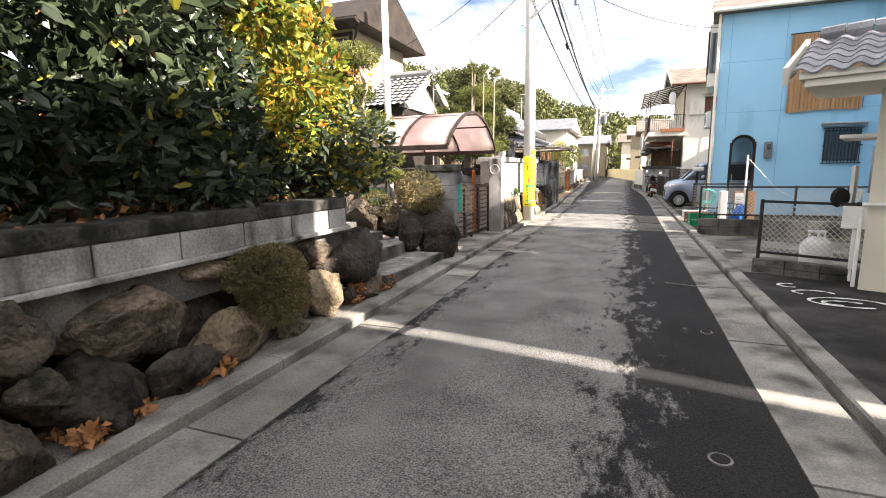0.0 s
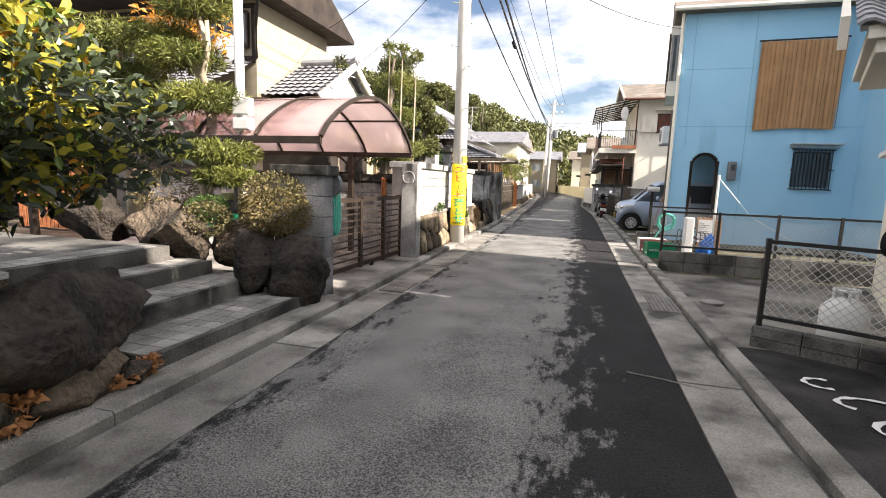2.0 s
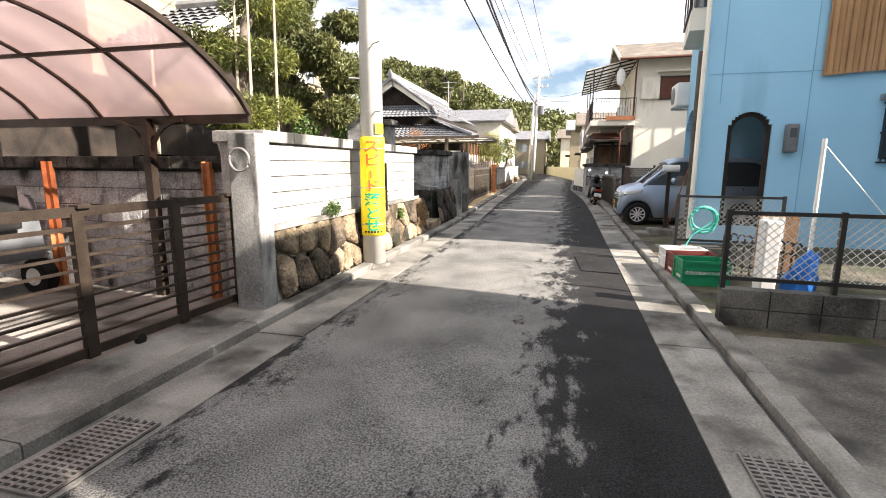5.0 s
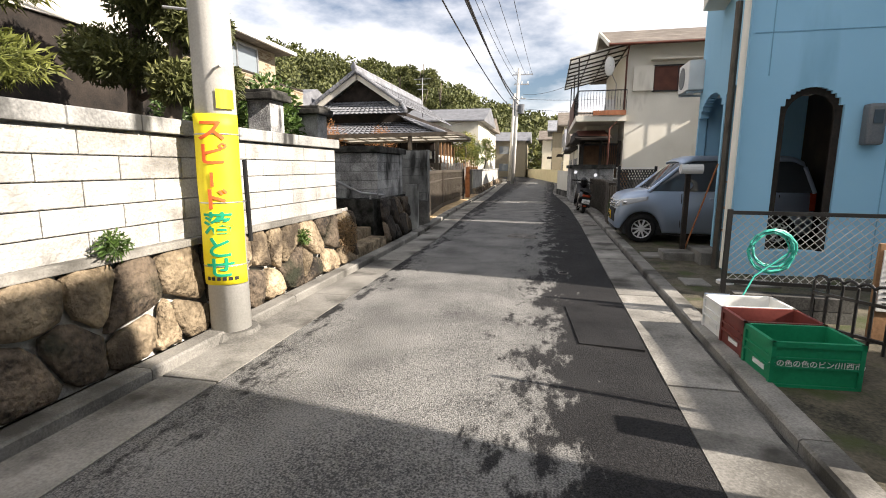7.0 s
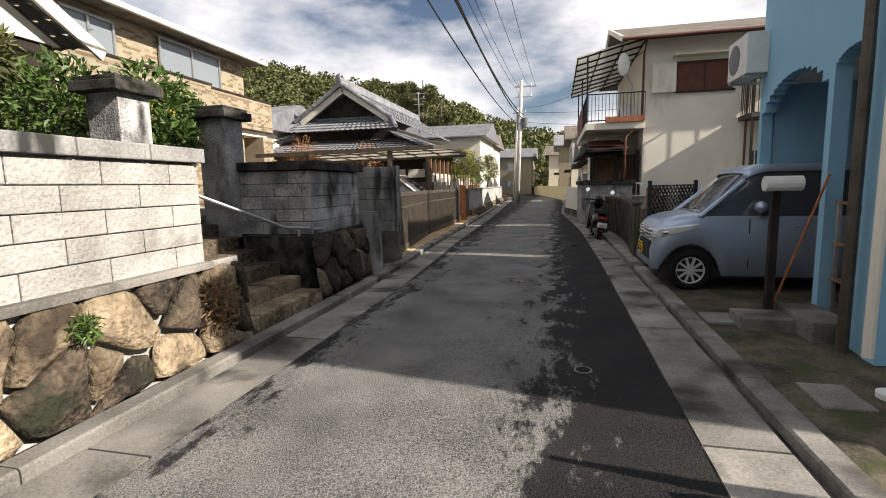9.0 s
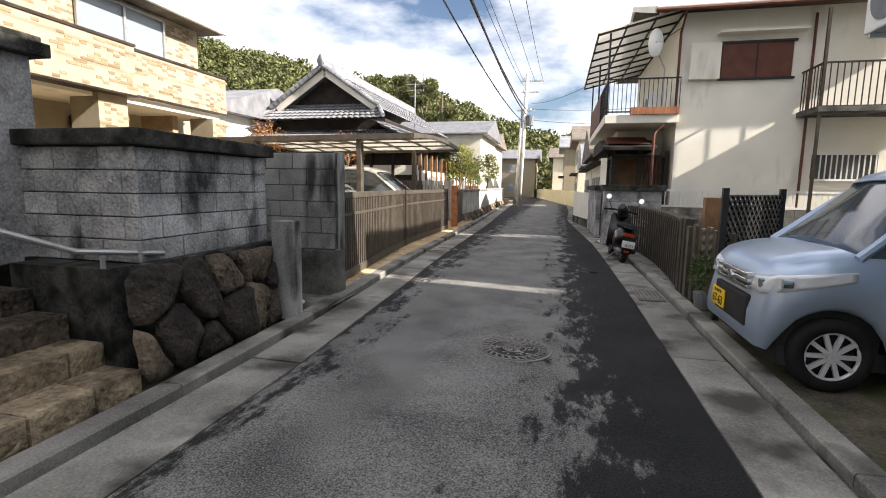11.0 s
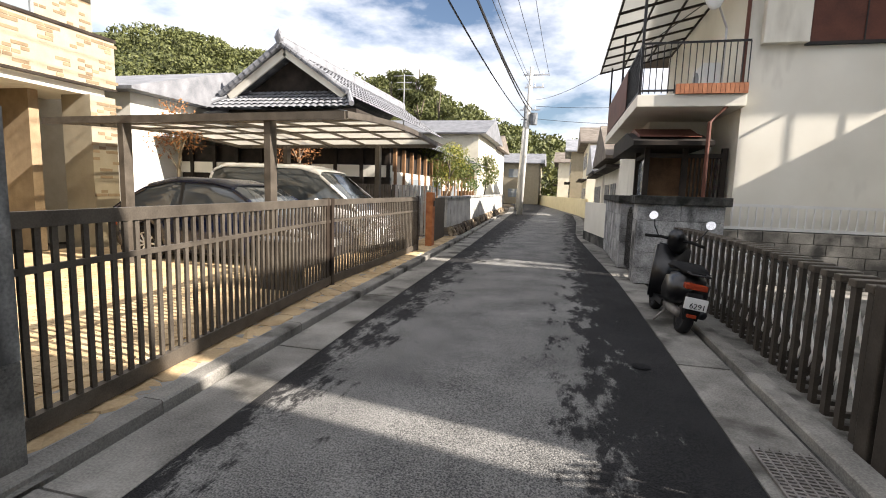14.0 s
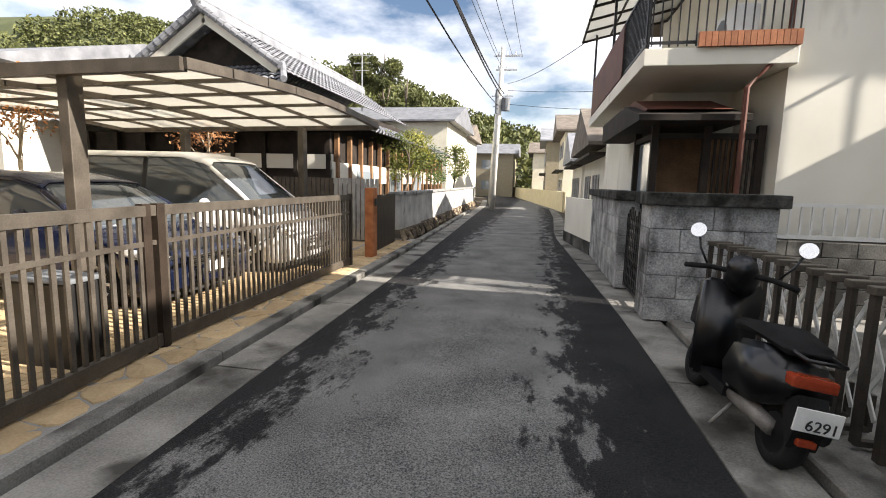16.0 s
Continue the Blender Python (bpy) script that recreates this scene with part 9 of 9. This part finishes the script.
# ---- things in the road ----
def build_road_things():
    m = thing("manhole_cover", "round patterned iron manhole cover in the road", "manhole cover", (0, 20.5, 0.01))
    cx, cy, z = 0.0, 20.5, 0.016
    bm = B()
    tube(bm, [(cx, cy, z - 0.03), (cx, cy, z + 0.004)], 0.33, 48)
    part("frame", bm, "concrete", m)
    bm = B()
    tube(bm, [(cx, cy, z - 0.03), (cx, cy, z + 0.007)], 0.305, 48)
    part("lid", bm, "concrete_dark", m)
    bm = B()
    for r in (0.295, 0.22, 0.1):
        tube(bm, [(cx + r * math.cos(a), cy + r * math.sin(a), z + 0.007) for a in steps(0, 2 * math.pi, 40)], 0.006, 4)
    for k in range(26):
        a = 2 * math.pi * k / 26
        bar(bm, (cx + 0.235 * math.cos(a), cy + 0.235 * math.sin(a), z + 0.008), (cx + 0.28 * math.cos(a + 0.1), cy + 0.28 * math.sin(a + 0.1), z + 0.008), 0.018, 0.008)
    rnd = random.Random(1)
    for k in range(70):
        a, r = rnd.uniform(0, 6.28), rnd.uniform(0.02, 0.2)
        b = rnd.uniform(0, 3.14)
        p = Vector((cx + r * math.cos(a), cy + r * math.sin(a), z + 0.008))
        bar(bm, p, p + Vector((0.035 * math.cos(b), 0.035 * math.sin(b), 0)), 0.012, 0.008)
    part("relief", bm, "iron", m, "raised floral relief")
    for x, y, r, mt, lab in ((0.94, 2.67, 0.06, "iron", "small oval iron valve cover in the asphalt"), (1.17, 4.86, 0.05, "iron", "small iron valve cover in the asphalt"), (0.75, 17.0, 0.07, "iron", "small dark valve cover in the asphalt"), (0.98, 24.9, 0.08, "asphalt_new", "small dark valve cover in the asphalt")):
        v = thing("valve_cover", lab, "valve cover", (x, y, 0.01), "valve covers")
        bm = B()
        tube(bm, [(x, y, -0.02), (x, y, 0.017)], r, 24)
        part("rim", bm, mt, v)
        bm = B()
        tube(bm, [(x, y, -0.02), (x, y, 0.02)], r * 0.78, 24)
        part("lid", bm, "asphalt_new", v)
    p = thing("asphalt_patch", "square dark fresh asphalt patch", "road patch", (1.0, 14.8, 0), kind="structure")
    bm = B()
    prism(bm, [(0.72, 15.35), (1.3, 15.3), (1.3, 14.2), (0.8, 14.25)], "z", 0.0, 0.021)
    part("patch", bm, "asphalt_new", p)
    for x0, x1, y0, y1 in ((1.46, 1.76, 9.02, 9.9), (-1.98, -1.66, 8.75, 9.4), (1.42, 1.74, 22.9, 23.6)):
        g = thing("drain_grate", "steel bar drain grate set in the gutter", "drain grate", (x0, y0, 0), "drain grates")
        # Flat black plate below the bars; the pit's darkness is painted, not hollow.
        bm = B()
        box(bm, x0, x1, y0, y1, -0.01, 0.009)
        part("pit_shade", bm, "ink", g)
        bm = B()
        for k in range(int((y1 - y0) / 0.035)):
            bar(bm, (x0, y0 + k * 0.035, 0.016), (x1, y0 + k * 0.035, 0.016), 0.016, 0.014)
        for k in range(7):
            bar(bm, (x0 + (x1 - x0) * k / 6, y0, 0.018), (x0 + (x1 - x0) * k / 6, y1, 0.018), 0.012, 0.014)
        tagged(part("bar_grid", bm, "iron", g), kind="stuff")
    # white paint scrawl on the dark yard
    d = thing("paint_marking", "white faded paint scrawl on the dark yard concrete", "paint", (2.7, 6.2, 0.03), kind="structure")
    bm = B()
    for cx, cy, rx, ry, a0, a1 in ((2.75, 6.35, 0.36, 0.2, 0, 5.2), (2.7, 6.3, 0.2, 0.1, 0.5, 4.5), (2.55, 6.75, 0.2, 0.12, 0, 4), (2.4, 7.1, 0.12, 0.1, 1, 5)):
        tube(bm, [(cx + rx * math.cos(a), cy + ry * math.sin(a), 0.026) for a in steps(a0, a1, 16)], [0.018 + 0.008 * math.sin(i * 1.7) for i in range(17)], 4)
    for v in bm.verts:
        v.co.z = 0.026 + (v.co.z - 0.026) * 0.15
    part("stroke", bm, "paint_white", d)
    b = thing("road_crack", "thin road crack sealed with pale mortar", "crack", (1.5, 6.0, 0), kind="structure")
    bm = B()
    tube(bm, [(0.95, 6.85, 0.014), (1.2, 6.8, 0.012), (1.5, 6.7, 0.008)], 0.006, 4)
    part("streak", bm, "concrete", b)


build_road_things()


# ---- hills and woods ----
def build_hills():
    def hill(name, label, mt, f, us, vs):
        bm = B()
        sheet(bm, f, us, vs)
        tagged(part(name, bm, mt, smooth=True), label, "hill", kind="structure")
    ridge = [(-260, 62), (-160, 60), (-100, 44), (-70, 36), (-45, 30), (-25, 22), (-8, 14), (20, 9), (60, 8), (260, 8)]

    def height(x, y):
        hgt = lerp_at(ridge, x)
        s = max(0.0, min(1.0, (y - 80) / 100))
        return hgt * s * s * (3 - 2 * s) * 0.95 + uneven((x, y, 0), 2.2 * s, 0.03) - 0.5
    hill("hill", "wooded green hill behind the houses", "hill", lambda x, y: Vector((x, y, height(x, y))), steps(-260, 160, 60), steps(85, 260, 24))
    hill("far_mountain", "distant mountain with blue haze put into its colour", "hill_far_haze", lambda x, y: Vector((x, y, max(-1, 62 - abs(x + 40) * 0.22 + uneven((x, y, 5), 10, 0.01)) * (y - 600) / 200)), steps(-500, 500, 60), [600, 650, 700, 800])
    near = lambda x: 62 if x < -24 else (92 if x < -12 else 112)
    rng = random.Random(10)
    cl, big = [], []
    n = 0
    while n < 900:
        x, y = rng.uniform(-150, 30), rng.uniform(95, 215)
        r = rng.uniform(2.0, 3.8)
        z = height(x, y)
        cl.append((x, y, z + r * 0.8, r, r, r * 1.1))
        n += 1
    w = thing("hill_wood", "mixed evergreen woodland covering the hill", "woods", (0, 150, 0), kind="stuff")
    leaves("foliage", "leaf_wood", w, cl, 130000, 1.15, 77, 0.2, 0.6, shell=0.75, kind="stuff")
    # nearer wooded knoll on the left with tall pines
    k = thing("knoll_wood", "dense dark woodland on a knoll behind the farmhouse", "woods", (-30, 70, 0), kind="stuff")
    cl = []
    for i in range(150):
        x, y = rng.uniform(-75, -15), rng.uniform(66, 95)
        top = 4.0 + (-(x) - 12) * 0.24 if x < -12 else 3
        r = rng.uniform(1.5, 2.6)
        cl.append((x, y, min(17, top) * rng.uniform(0.45, 1.0), r, r, r * 1.15))
    leaves("foliage", "leaf_wood", k, cl, 60000, 0.55, 78, 0.2, 0.55, shell=0.7, kind="stuff")
    for i, (x, y, t) in enumerate(((-17.5, 68, 13.0), (-15.0, 69, 13.6), (-13.0, 70, 11.5))):
        p = limb_tree("tall_pine", "tall pine with tufted crown rising above the roofs", (x, y, 0), t, (0.4, 0), 0.22, "bark", 220 + i, [(x - 1.2, y, t * 0.8), (x + 1.3, y, t * 0.85), (x, y, t * 0.95)])
        rr = random.Random(230 + i)
        leaves("crown", "leaf_wood", p, [(x + rr.uniform(-1.5, 1.5), y + rr.uniform(-1, 1), t * rr.uniform(0.62, 1.0), 0.8, 0.8, 0.5) for _ in range(11)], 3200, 0.4, 240 + i, 0, 0.25, shell=0.4)


build_hills()
